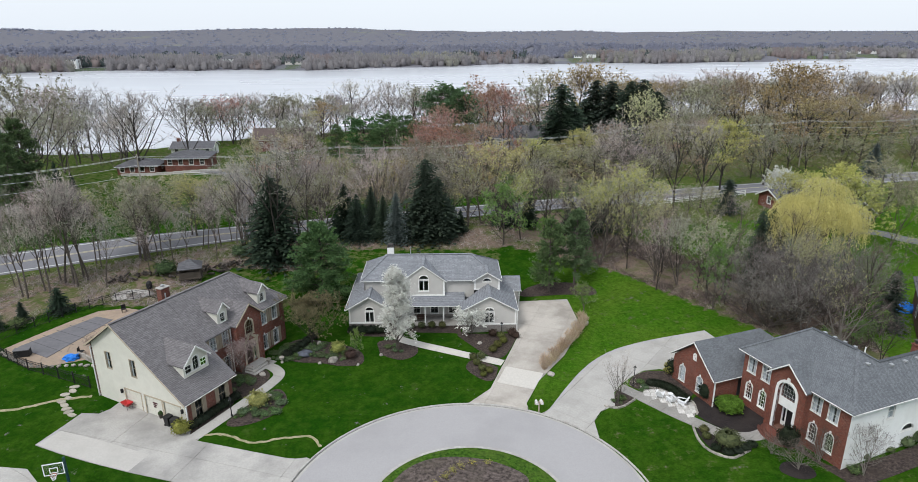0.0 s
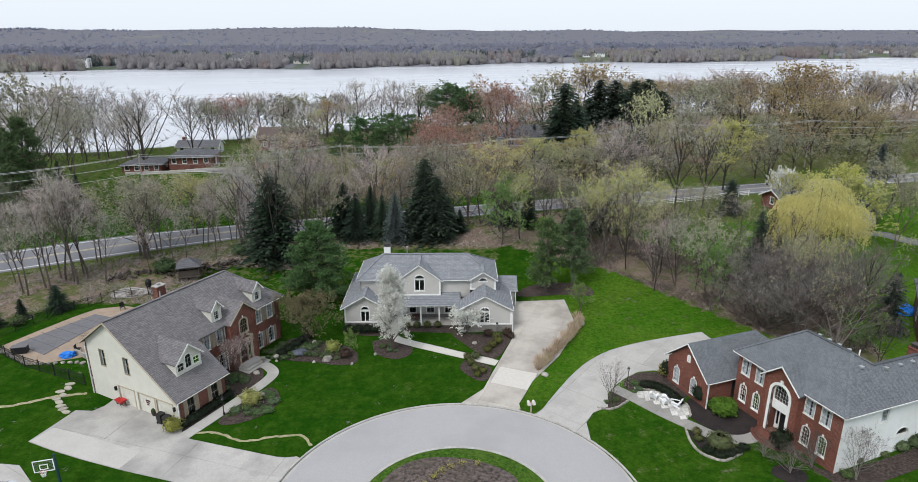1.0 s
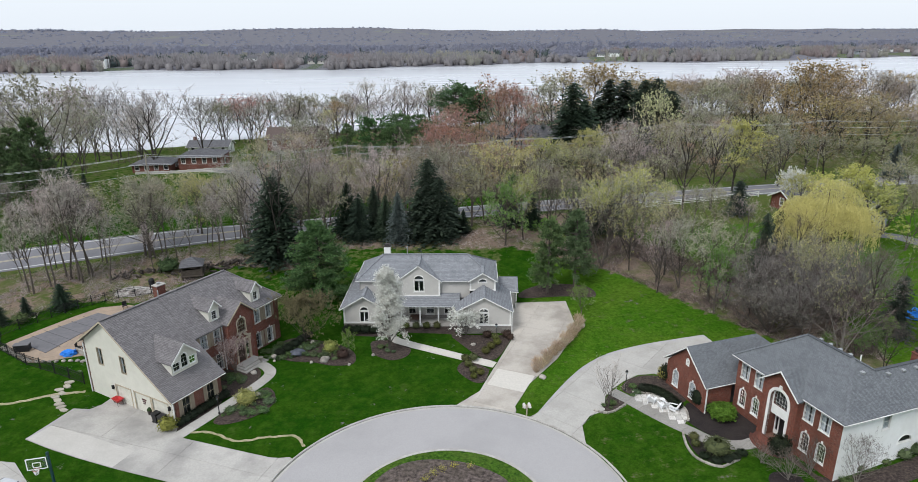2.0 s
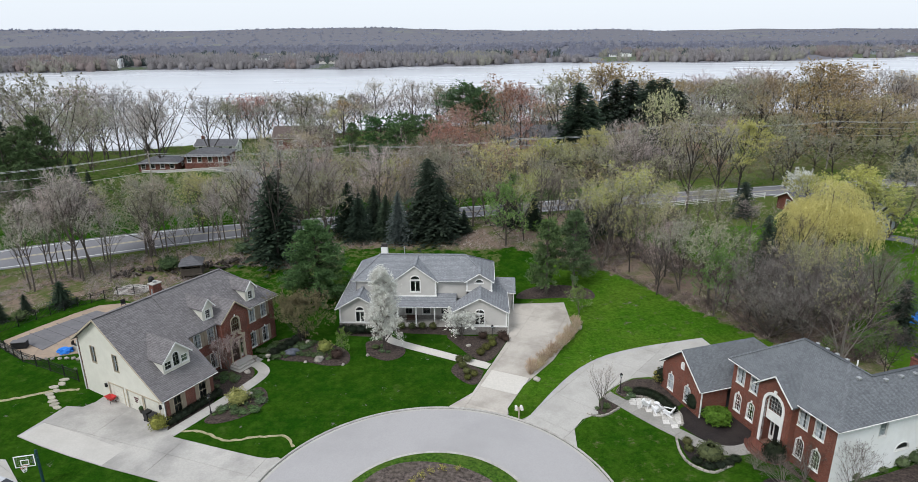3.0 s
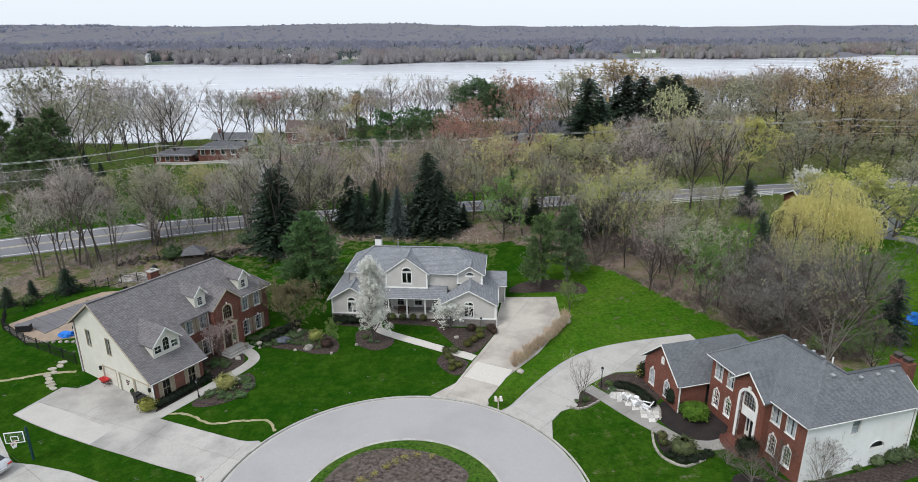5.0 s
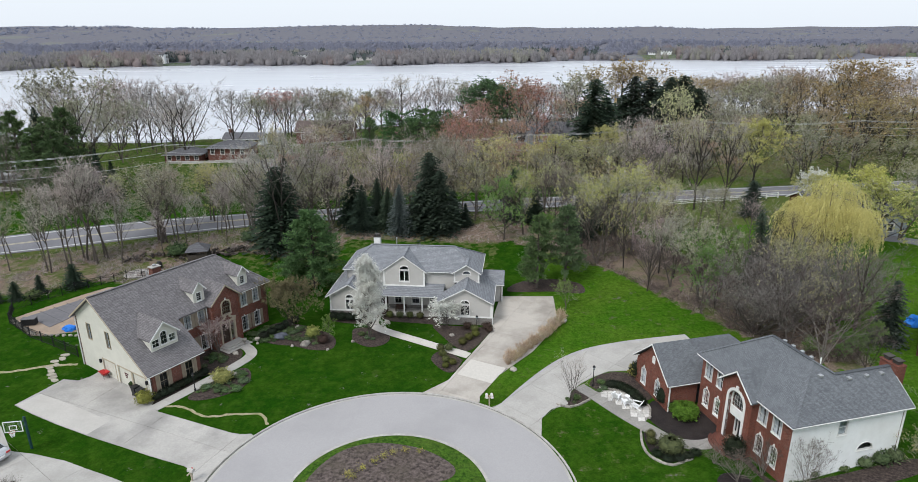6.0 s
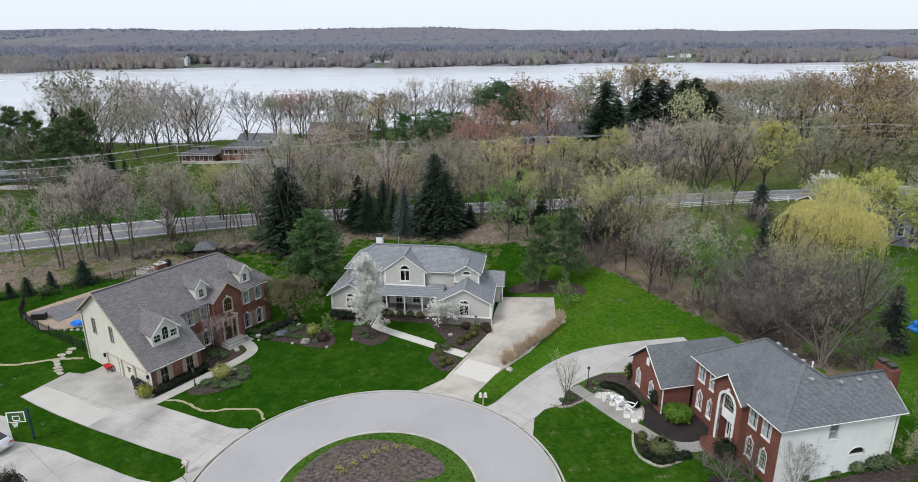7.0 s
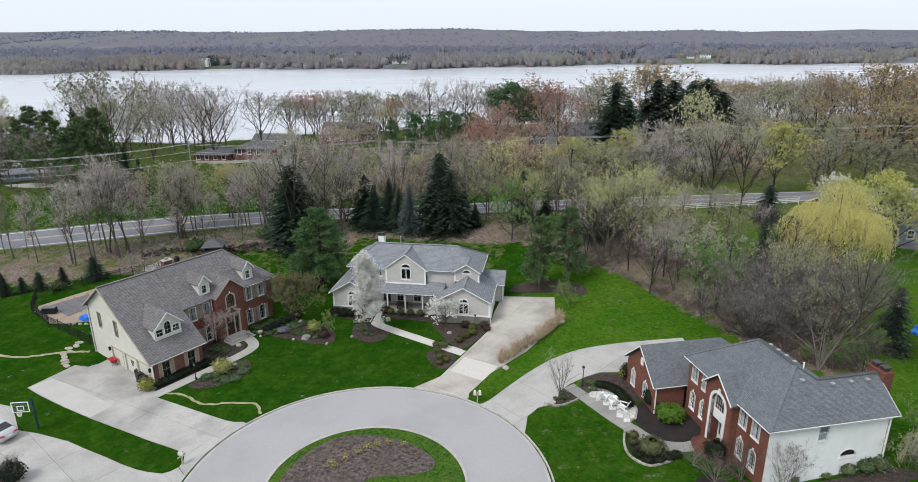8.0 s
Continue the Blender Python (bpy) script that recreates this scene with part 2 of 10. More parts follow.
def ground_cover():
    """Mown lawn, rough grass and leaf litter, told apart by the sheet's own cover values."""
    m, nt, b = nodes_of("ground cover", 1.0, 0, 0.0)
    co = coords(nt, "world")
    blades = noise_fac(nt, co, 7.0, 8, 0.25, 0.75, 0.75)
    patch = noise_fac(nt, co, 0.16, 5, 0.38, 0.66)
    fine = noise_fac(nt, co, 1.3, 6, 0.3, 0.7)
    lush = nt.nodes.new("ShaderNodeAttribute")
    lush.attribute_name = "lush"
    deep = mix(nt, blades, (0.005, 0.027, 0.002), (0.021, 0.084, 0.005))
    deep = mix(nt, patch, deep, mix(nt, blades, (0.010, 0.035, 0.002), (0.037, 0.098, 0.008)))
    light = mix(nt, blades, (0.018, 0.066, 0.004), (0.072, 0.180, 0.013))
    light = mix(nt, patch, light, mix(nt, blades, (0.034, 0.084, 0.008), (0.125, 0.215, 0.024)))
    lawn = mix(nt, lush.outputs["Fac"], light, deep)
    tuft = noise_fac(nt, co, 2.0, 8, 0.36, 0.60, 0.8)
    lawn = mix(nt, tuft, mix(nt, 0.65, lawn, (0.006, 0.028, 0.003)), lawn)
    bright = noise_fac(nt, co, 0.6, 8, 0.46, 0.72, 0.75)
    lawn = mix(nt, bright, lawn, mix(nt, 0.20, lawn, (0.13, 0.225, 0.028)))
    thin = noise_fac(nt, co, 0.42, 6, 0.62, 0.80)
    lawn = mix(nt, thin, lawn, mix(nt, 0.5, lawn, (0.10, 0.13, 0.035)))
    flecks = noise_fac(nt, co, 4.5, 6, 0.40, 0.62, 0.8)
    litter = mix(nt, flecks, (0.038, 0.027, 0.021), (0.34, 0.252, 0.198))
    litter = mix(nt, fine, litter, mix(nt, blades, (0.12, 0.093, 0.076), (0.26, 0.207, 0.168)))
    moss = noise_fac(nt, co, 0.22, 6, 0.47, 0.62)
    litter = mix(nt, moss, litter, mix(nt, blades, (0.05, 0.075, 0.02), (0.12, 0.14, 0.05)))
    rough_g = mix(nt, fine, mix(nt, blades, (0.030, 0.060, 0.012), (0.075, 0.12, 0.026)), (0.11, 0.115, 0.045))
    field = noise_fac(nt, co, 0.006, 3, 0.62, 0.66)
    # far ground repeats the shade and haze tint of the far woods
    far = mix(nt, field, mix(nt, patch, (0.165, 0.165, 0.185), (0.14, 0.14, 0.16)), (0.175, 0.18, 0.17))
    at = nt.nodes.new("ShaderNodeAttribute")
    at.attribute_name = "cover"
    sep = nt.nodes.new("ShaderNodeSeparateXYZ")
    nt.links.new(at.outputs["Vector"], sep.inputs[0])
    edge = noise_fac(nt, co, 0.8, 6, 0.3, 0.7, 0.7)

    def ragged(value):
        a = nt.nodes.new("ShaderNodeMath")
        a.operation = "ADD"
        nt.links.new(value, a.inputs[0])
        nt.links.new(edge, a.inputs[1])
        r = nt.nodes.new("ShaderNodeMapRange")
        r.inputs[1].default_value, r.inputs[2].default_value = 0.88, 1.12
        nt.links.new(a.outputs[0], r.inputs[0])
        return r.outputs[0]

    col = mix(nt, ragged(sep.outputs[0]), lawn, litter)
    col = mix(nt, ragged(sep.outputs[1]), col, rough_g)
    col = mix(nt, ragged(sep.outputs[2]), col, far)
    nt.links.new(col, b.inputs["Base Color"])
    bump(nt, b, blades, 0.6, 0.06)
    return m


M_ground = ground_cover()
M_lawn = surface("mown lawn", (0.016, 0.048, 0.005), (0.063, 0.137, 0.014), 4.0, (0.080, 0.118, 0.022), 0.5, rough=0.95, relief=0.6, depth=0.06, where="world", spec=0.1)


# ---- building blocks ----
def thing(name, at=(0, 0, 0), turn=0.0, label="", category="", group="", kind=""):
    ob = new(name)
    ob.empty_display_size = 0.3
    ob.matrix_basis = pose(*at, 0, 0, turn)
    return tagged(ob, label, category, group, kind)


def mesh_of(name, bm, material, smooth=False):
    me = bpy.data.meshes.new(name)
    bmesh.ops.recalc_face_normals(bm, faces=bm.faces)
    bm.to_mesh(me)
    bm.free()
    if material:
        me.materials.append(material)
    if smooth:
        for p in me.polygons:
            p.use_smooth = True
    return me


def part(name, bm, material, parent, label="", smooth=False):
    ob = new(name, mesh_of(name, bm, material, smooth))
    ob.parent = parent
    return tagged(ob, label)


def solo(name, bm, material, label="", category="", kind="", group="", smooth=False):
    ob = new(name, mesh_of(name, bm, material, smooth))
    return tagged(ob, label, category, group, kind)


def quick(name, verts, faces, material, smooth=False):
    me = bpy.data.meshes.new(name)
    me.from_pydata(verts, [], faces)
    me.materials.append(material)
    if smooth:
        me.polygons.foreach_set("use_smooth", [True] * len(me.polygons))
    me.update()
    return me


def box(bm, x0, x1, y0, y1, z0, z1, bevel=0.0):
    vs = [bm.verts.new((x, y, z)) for x in (x0, x1) for y in (y0, y1) for z in (z0, z1)]
    fs = [bm.faces.new([vs[i] for i in f]) for f in ((0, 1, 3, 2), (4, 6, 7, 5), (0, 4, 5, 1), (2, 3, 7, 6), (0, 2, 6, 4), (1, 5, 7, 3))]
    if bevel:
        es = {e for f in fs for e in f.edges}
        bmesh.ops.bevel(bm, geom=list(es), offset=bevel, segments=1, affect="EDGES")


def beam(bm, p, q, w, h):
    """A bar from p to q, w wide level and h high, its top on the line."""
    p, q = Vector(p), Vector(q)
    d = (q - p).normalized()
    s = d.cross(Vector((0, 0, 1)))
    s = (s.normalized() if s.length > 1e-4 else Vector((1, 0, 0))) * w / 2
    up = s.cross(d).normalized() * h
    vs = [bm.verts.new(c + o) for c in (p, q) for o in (-s, s, s - up, -s - up)]
    for f in ((0, 1, 2, 3), (7, 6, 5, 4), (0, 4, 5, 1), (1, 5, 6, 2), (2, 6, 7, 3), (3, 7, 4, 0)):
        bm.faces.new([vs[i] for i in f])


def tube(bm, p, q, r0, r1=None, sides=8, caps=True):
    r1 = r0 if r1 is None else r1
    p, q = Vector(p), Vector(q)
    d = (q - p).normalized()
    a = d.orthogonal().normalized()
    b = d.cross(a)
    rings = []
    for c, r in ((p, r0), (q, r1)):
        rings.append([bm.verts.new(c + (a * math.cos(k * math.tau / sides) + b * math.sin(k * math.tau / sides)) * r) for k in range(sides)])
    for k in range(sides):
        bm.faces.new((rings[0][k], rings[0][(k + 1) % sides], rings[1][(k + 1) % sides], rings[1][k]))
    if caps:
        bm.faces.new(rings[0][::-1])
        bm.faces.new(rings[1])


def lathe(bm, at, profile, sides=12):
    """A turned body round the upright line at `at`: (radius, height) pairs from the bottom up."""
    x, y, z = at
    rings = [[bm.verts.new((x + r * math.cos(k * math.tau / sides), y + r * math.sin(k * math.tau / sides), z + h)) for k in range(sides)] for r, h in profile]
    for a, b in zip(rings, rings[1:]):
        for k in range(sides):
            bm.faces.new((a[k], a[(k + 1) % sides], b[(k + 1) % sides], b[k]))
    bm.faces.new(rings[0][::-1])
    bm.faces.new(rings[-1])


def lump(bm, at, size, seed=0, rough=0.15, detail=2, flat=0.0):
    """A rounded uneven body, such as a stone or a clipped bush."""
    made = bmesh.ops.create_icosphere(bm, subdivisions=detail, radius=1.0)["verts"]
    for v in made:
        n = noise.noise(v.co * 1.7 + Vector((seed * 7.3, seed * 1.9, 0))) * rough + noise.noise(v.co * 5.0 + Vector((seed, 0, 3))) * rough * 0.5
        c = v.co * (1 + n)
        c.z = max(c.z, -1 + flat)
        v.co = Vector(at) + Vector((c.x * size[0], c.y * size[1], c.z * size[2]))


def smooth_line(points, closed=True, steps=6):
    """A soft curve through a few plan points."""
    n, out = len(points), []
    P = [Vector((*p, 0)) for p in points]
    for i in range(n if closed else n - 1):
        a, b, c, d = (P[(i + k) % n] if closed else P[min(max(i + k, 0), n - 1)] for k in (-1, 0, 1, 2))
        for k in range(steps):
            t = k / steps
            v = 0.5 * ((2 * b) + (c - a) * t + (2 * a - 5 * b + 4 * c - d) * t * t + (3 * b - a - 3 * c + d) * t ** 3)
            out.append((v.x, v.y))
    if not closed:
        out.append(points[-1])
    return out


def ribbon(points, width):
    """The outline of a strip of that width along a plan line."""
    left, right = [], []
    for i, p in enumerate(points):
        a, b = Vector(points[max(i - 1, 0)]), Vector(points[min(i + 1, len(points) - 1)])
        d = (b - a).normalized()
        w = width(i / (len(points) - 1)) if callable(width) else width
        left.append((p[0] - d.y * w / 2, p[1] + d.x * w / 2))
        right.append((p[0] + d.y * w / 2, p[1] - d.x * w / 2))
    return left + right[::-1]


# ---- the lie of the land ----
def ease(a, b, v):
    v = min(1.0, max(0.0, (v - a) / (b - a)))
    return v * v * (3 - 2 * v)


RING = (0.45, 40.0)


SHORE_X = (-3000, -300, -139, -117, -90, -60, -25, 100, 300, 3000)
SHORE_Y = (150, 205, 221, 233, 254, 272, 288, 330, 362, 420)


def shore_near(x):
    return float(np.interp(x, SHORE_X, SHORE_Y)) + 2.5 * math.sin(x * 0.11)


def shore_far(x):
    return 845 + 0.30 * x + 26 * math.sin(x * 0.012 + 0.6) + 14 * math.sin(x * 0.041)


def road_y(x):
    """The middle line of the highway."""
    return 116.5 + 0.335 * x - 0.0003 * x * x


def land(x, y):
    d = max(0.0, math.hypot(x - 0.5, y - 41) - 14.5)
    near = 0.045 * min(d, 38) * min(1.5, max(0.45, 1 + 0.02 * x))
    z = near * (1 - ease(80, 104, y)) + ease(80, 104, y) * 3.4
    s0 = shore_near(x)
    z -= ease(s0 - 75 - 55 * ease(-40, -80, x), s0 - 2, y) * 7.4 + ease(s0 - 2, s0 + 10, y) * 3.0
    f0 = shore_far(x)
    if y > f0 - 12:
        z += ease(f0 - 12, f0 + 1, y) * 4.0 + ease(f0, f0 + 60, y) * 4 + ease(f0 + 60, f0 + 1100, y) * (35 + 10 * ease(300, -700, x) + 11 * noise.noise((x * 0.0022, y * 0.002, 5.0)) + 5 * noise.noise((x * 0.008, y * 0.006, 2.0)))
    return z


def drape(outline, rise, material, name, skirt=0.25, cell=1.5, crown=None):
    """A bmesh sheet over the plan outline, laid on the land and turned down at its rim."""
    bm = bmesh.new()
    vs = [bm.verts.new((x, y, 0)) for x, y in outline]
    es = [bm.edges.new((vs[i], vs[(i + 1) % len(vs)])) for i in range(len(vs))]
    bmesh.ops.triangle_fill(bm, use_beauty=True, use_dissolve=True, edges=es)
    xs, ys = [p[0] for p in outline], [p[1] for p in outline]
    for axis, lo, hi in ((0, min(xs), max(xs)), (1, min(ys), max(ys))):
        k = math.floor(lo / cell) + 1
        while k * cell < hi:
            co = [0, 0, 0]
            no = [0, 0, 0]
            co[axis], no[axis] = k * cell, 1
            bmesh.ops.bisect_plane(bm, geom=bm.verts[:] + bm.edges[:] + bm.faces[:], plane_co=co, plane_no=no)
            k += 1
    for f in bm.faces:
        if f.normal.z < 0:
            f.normal_flip()
    for v in bm.verts:
        v.co.z = land(v.co.x, v.co.y) + rise + (crown(v.co.x, v.co.y) if crown else 0)
    rim = [e for e in bm.edges if e.is_boundary]
    made = bmesh.ops.extrude_edge_only(bm, edges=rim)["geom"]
    for v in made:
        if isinstance(v, bmesh.types.BMVert):
            v.co.z -= skirt
    return bm


def clip(poly, p, n):
    """The part of a plan polygon on the side of the line through p to which n points."""
    out = []
    for i, a in enumerate(poly):
        b = poly[(i + 1) % len(poly)]
        da = (a[0] - p[0]) * n[0] + (a[1] - p[1]) * n[1]
        db = (b[0] - p[0]) * n[0] + (b[1] - p[1]) * n[1]
        if da >= 0:
            out.append(a)
        if da * db < 0:
            t = da / (da - db)
            out.append((a[0] + (b[0] - a[0]) * t, a[1] + (b[1] - a[1]) * t))
    return out


def area(poly):
    return abs(sum(a[0] * b[1] - b[0] * a[1] for a, b in zip(poly, poly[1:] + poly[:1]))) / 2


def paved(name, outline, turn, across, along, rise, material, label, category, special=()):
    """A concrete drive of single slabs with open joints, over a bed of sand."""
    bed = tagged(new(name, mesh_of(name, drape(outline, rise - 0.03, M_joint, name), M_joint)), label, category, kind="structure")
    c, s = math.cos(radians(turn)), math.sin(radians(turn))
    us = [x * c + y * s for x, y in outline]
    ws = [-x * s + y * c for x, y in outline]
    i0, i1 = math.floor(min(us) / along), math.ceil(max(us) / along)
    j0, j1 = math.floor(min(ws) / across), math.ceil(max(ws) / across)
    g = 0.012
    for i in range(i0, i1):
        strip = clip(clip(outline, ((i * along + g) * c, (i * along + g) * s), (c, s)), (((i + 1) * along - g) * c, ((i + 1) * along - g) * s), (-c, -s))
        if len(strip) < 3:
            continue
        for j in range(j0, j1):
            cell = clip(clip(strip, (-(j * across + g) * s, (j * across + g) * c), (-s, c)), (-((j + 1) * across - g) * s, ((j + 1) * across - g) * c), (s, -c))
            if len(cell) > 2 and area(cell) > 0.15:
                mx, my = sum(p[0] for p in cell) / len(cell), sum(p[1] for p in cell) / len(cell)
                m = material
                for (sx, sy, sr, sm) in special:
                    if math.hypot(mx - sx, my - sy) < sr:
                        m = sm
                part("slab", drape(cell, rise, m, "slab", 0.03), m, bed)
    return bed


# ---- ground, lake, roads ----
def steps_between(lo, hi, fine_lo, fine_hi, fine, grow=1.22):
    vals = list(np.arange(fine_lo, fine_hi + 0.01, fine))
    step, v = fine, fine_hi
    while v < hi:
        step *= grow
        v += step
        vals.append(min(v, hi))
    step, v = fine, fine_lo
    while v > lo:
        step *= grow
        v -= step
        vals.insert(0, max(v, lo))
    return vals


def in_woods(x, y):
    """Leaf litter under the trees between the yards and the highway."""
    r = road_y(x)
    if y > r + 6 and x > -40 and y < shore_near(x) + 8:
        return 0.9 * ease(r + 7, r + 20, y)
    if y > r - 5.5:
        return 0.0
    if x < -56:
        edge = 72 + 0.1 * (x + 56)
    elif x < -40:
        edge = 77.6
    elif x < -22:
        edge = 90 - 0.1 * (x + 40)
    elif x < 6:
        edge = 95.5 if x > -20 else 88
    elif x < 22:
        edge = 97 - (x - 6) * 0.64
    elif x < 35:
        edge = 86.7 - (x - 22) * 1.33
    elif x < 46:
        edge = 69 - (x - 35) * 1.0
    else:
        edge = 300
    v = ease(edge - 1.2, edge + 1.2, y)
    if x > 16:
        v *= 1 - ease(16, 20, x) * ease(edge + 17, edge + 25, y)
    return v


def rough_grass(x, y):
    r = road_y(x)
    v = ease(r - 9, r - 5, y) * (0.75 if x < -20 else 0.6)
    if y > r + 3:
        v = 0.35 + 0.35 * ease(40, 60, abs(x + 10)) if x > -40 else 0.30 + 0.28 * ease(r + 14, r + 34, y)
    if x > 20 and r - 22 < y < r:
        v = max(v, 0.8)
    if 77 < y < 97 and x < 6:
        v = max(v, 0.42)
    if y < 82 and x > 8:
        v = max(v, 0.18)
    return v


# mown gaps in the woods of the far shore: middle, half width, from and to behind the waterline
FAR_GAPS = ((-446, 15, 0, 34), (-216, 19, 0, 50), (172, 40, 8, 66), (600, 75, 6, 44), (-300, 26, 55, 78), (30, 26, 92, 128), (-575, 40, 120, 165), (-530, 12, 20, 40))


def far_gap(x, y):
    b = y - shore_far(x)
    return any(abs(x - c) < w and b0 <= b < b1 for c, w, b0, b1 in FAR_GAPS)


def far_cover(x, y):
    # share of the shade-and-haze ground tone; mown gaps take part of it
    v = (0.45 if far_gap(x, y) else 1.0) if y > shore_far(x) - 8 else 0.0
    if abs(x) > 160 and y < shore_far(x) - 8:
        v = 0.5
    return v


gx = sorted(steps_between(-3600, 3600, -92, 92, 1.4) + [v for v in range(-768, 780, 24) if abs(v) > 100])
gy = sorted(steps_between(-900, 4300, 26, 136, 1.4, 1.05) + list(range(640, 1240, 17)))
gverts = [(x, y, land(x, y)) for y in gy for x in gx]
nx = len(gx)
gfaces = [(j * nx + i, j * nx + i + 1, (j + 1) * nx + i + 1, (j + 1) * nx + i) for j in range(len(gy) - 1) for i in range(nx - 1)]
ground_mesh = quick("ground", gverts, gfaces, M_ground, True)
cover = ground_mesh.attributes.new("cover", "FLOAT_VECTOR", "POINT")
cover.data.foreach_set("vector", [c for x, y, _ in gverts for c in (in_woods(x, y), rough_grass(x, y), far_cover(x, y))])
lush = ground_mesh.attributes.new("lush", "FLOAT", "POINT")
lush.data.foreach_set("value", [max(1 - ease(4, 9, x - 0.15 * (y - 60)), 0.85 * (1 - ease(52, 60, y))) for x, y, _ in gverts])
ground = tagged(new("ground", ground_mesh), "green spring lawn running into leaf-littered woods and fields", "ground", kind="structure")

bm = bmesh.new()
wv = [bm.verts.new(c) for c in ((-3000, 150, -4), (3000, 150, -4), (3000, 2600, -4), (-3000, 2600, -4))]
bm.faces.new(wv)
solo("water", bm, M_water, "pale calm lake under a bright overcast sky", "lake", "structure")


def ring(name, r0, r1, z0, z1, material, label, category, sides=144, bevel=0.0):
    """A flat or kerb-shaped ring round the turning circle."""
    bm = bmesh.new()
    rows = [(r0, z0), (r0 + bevel, z1), (r1 - bevel, z1), (r1, z0)]
    loops = [[bm.verts.new((RING[0] + r * math.cos(k * math.tau / sides), RING[1] + r * math.sin(k * math.tau / sides), z)) for k in range(sides)] for r, z in rows]
    for a, b in zip(loops, loops[1:]):
        for k in range(sides):
            bm.faces.new((a[k], a[(k + 1) % sides], b[(k + 1) % sides], b[k]))
    return solo(name, bm, material, label, category, "structure")


ring("road", 8.4, 15.05, -0.1, 0.05, M_asphalt, "pale grey asphalt ring of a cul-de-sac", "road")
ring("gutter", 15.0, 15.28, -0.1, 0.058, M_concrete_w, "pale concrete gutter pan along the kerb", "gutter", bevel=0.02)
# recessed dark ring painted where the kerb shades the gutter
ring("gutter_shade_line", 15.26, 15.36, -0.1, 0.03, M_gutter_shade, "dark strip coloured as the kerb's shadow in the gutter", "gutter")
ring("kerb_outer", 15.34, 15.62, -0.1, 0.12, M_kerb, "low rolled concrete kerb round the cul-de-sac", "kerb", bevel=0.08)
ring("kerb_inner", 8.15, 8.5, -0.1, 0.15, M_kerb, "low concrete kerb round the planted island", "kerb", bevel=0.05)

# planted island
bm = bmesh.new()
lathe(bm, (RING[0], RING[1], 0), [(8.2, -0.05), (8.18, 0.13), (6.5, 0.20), (4.0, 0.25), (0.3, 0.28)], 96)
solo("island_lawn", bm, M_lawn, "round grass island inside the cul-de-sac", "lawn", "structure", smooth=False)


def island_top(x, y):
    return 0.30 - 0.0017 * ((x - RING[0]) ** 2 + (y - RING[1]) ** 2) - land(x, y)


bed_outline = smooth_line([(-6.5, 38.6), (-6.4, 42.1), (-4.9, 45.2), (-2.1, 46.7), (1.9, 46.4), (5.0, 44.6), (5.2, 43.0), (3.2, 41.8), (0.6, 41.0), (-0.6, 38.4), (-3, 36.6)])
solo("planting_bed", drape(bed_outline, 0.0, M_mulch_g, "b", crown=island_top), M_mulch_g, "bark mulch bed in the middle of the island", "planting bed", "structure")

# highway with its lines
line = [(x, road_y(x)) for x in range(-260, 261, 5)]
hw = solo("highway", drape(ribbon(line, 7.6), 0.05, M_highway, "h", cell=4), M_highway, "grey two-lane highway between the trees", "road", "structure")


def offset_line(d):
    out = []
    for i, p in enumerate(line):
        a, b = Vector(line[max(i - 1, 0)]), Vector(line[min(i + 1, len(line) - 1)])
        t = (b - a).normalized()
        out.append((p[0] - t.y * d, p[1] + t.x * d))
    return out


for d, m, w in ((-3.15, M_line_w, 0.22), (3.15, M_line_w, 0.22), (-0.16, M_line_y, 0.15), (0.16, M_line_y, 0.15)):
    part("road_line", drape(ribbon(offset_line(d), w), 0.062, m, "l", 0.01, cell=4), m, hw, "painted edge line" if m == M_line_w else "yellow centre line")

# driveways and walks
K = lambda a, r: (RING[0] + r * math.cos(radians(a)), RING[1] + r * math.sin(radians(a)))
pad_l = [K(185, 15.5), K(179, 15.5), K(173, 15.5), K(167, 15.5), K(161, 15.5), K(155.5, 15.5), (-14.06, 46.67), (-14.94, 46.45), (-15.76, 46.48), (-17.64, 46.9), (-20.15, 47.5), (-24.6, 48.6), (-25.7, 49.4), (-26.0, 50.4), (-34.9, 55.2), (-35.3, 53.4), (-36.0, 52.5), (-37.7, 52.5), (-38.2, 50.4), (-38.98, 47.45), (-36.2, 46.4), (-32.84, 45.31), (-28.78, 44.16), (-24.11, 43.0), (-21.3, 42.29), (-17.61, 41.51), (-16.6, 41.0), (-16.2, 40.3), (-16.1, 39.5)]
pad = paved("driveway_brick_house", pad_l, -14, 13.0, 8.6, 0.055, M_concrete, "wide worn concrete driveway beside the garage", "driveway")
part("new_slab", drape([(-38.9, 47.5), (-36.2, 46.45), (-32.84, 45.36), (-28.8, 44.22), (-28.1, 46.5), (-33.2, 48.25), (-37.9, 49.6)], 0.062, M_slab, "slab", 0.03), M_slab, pad, "newer paler concrete slab")
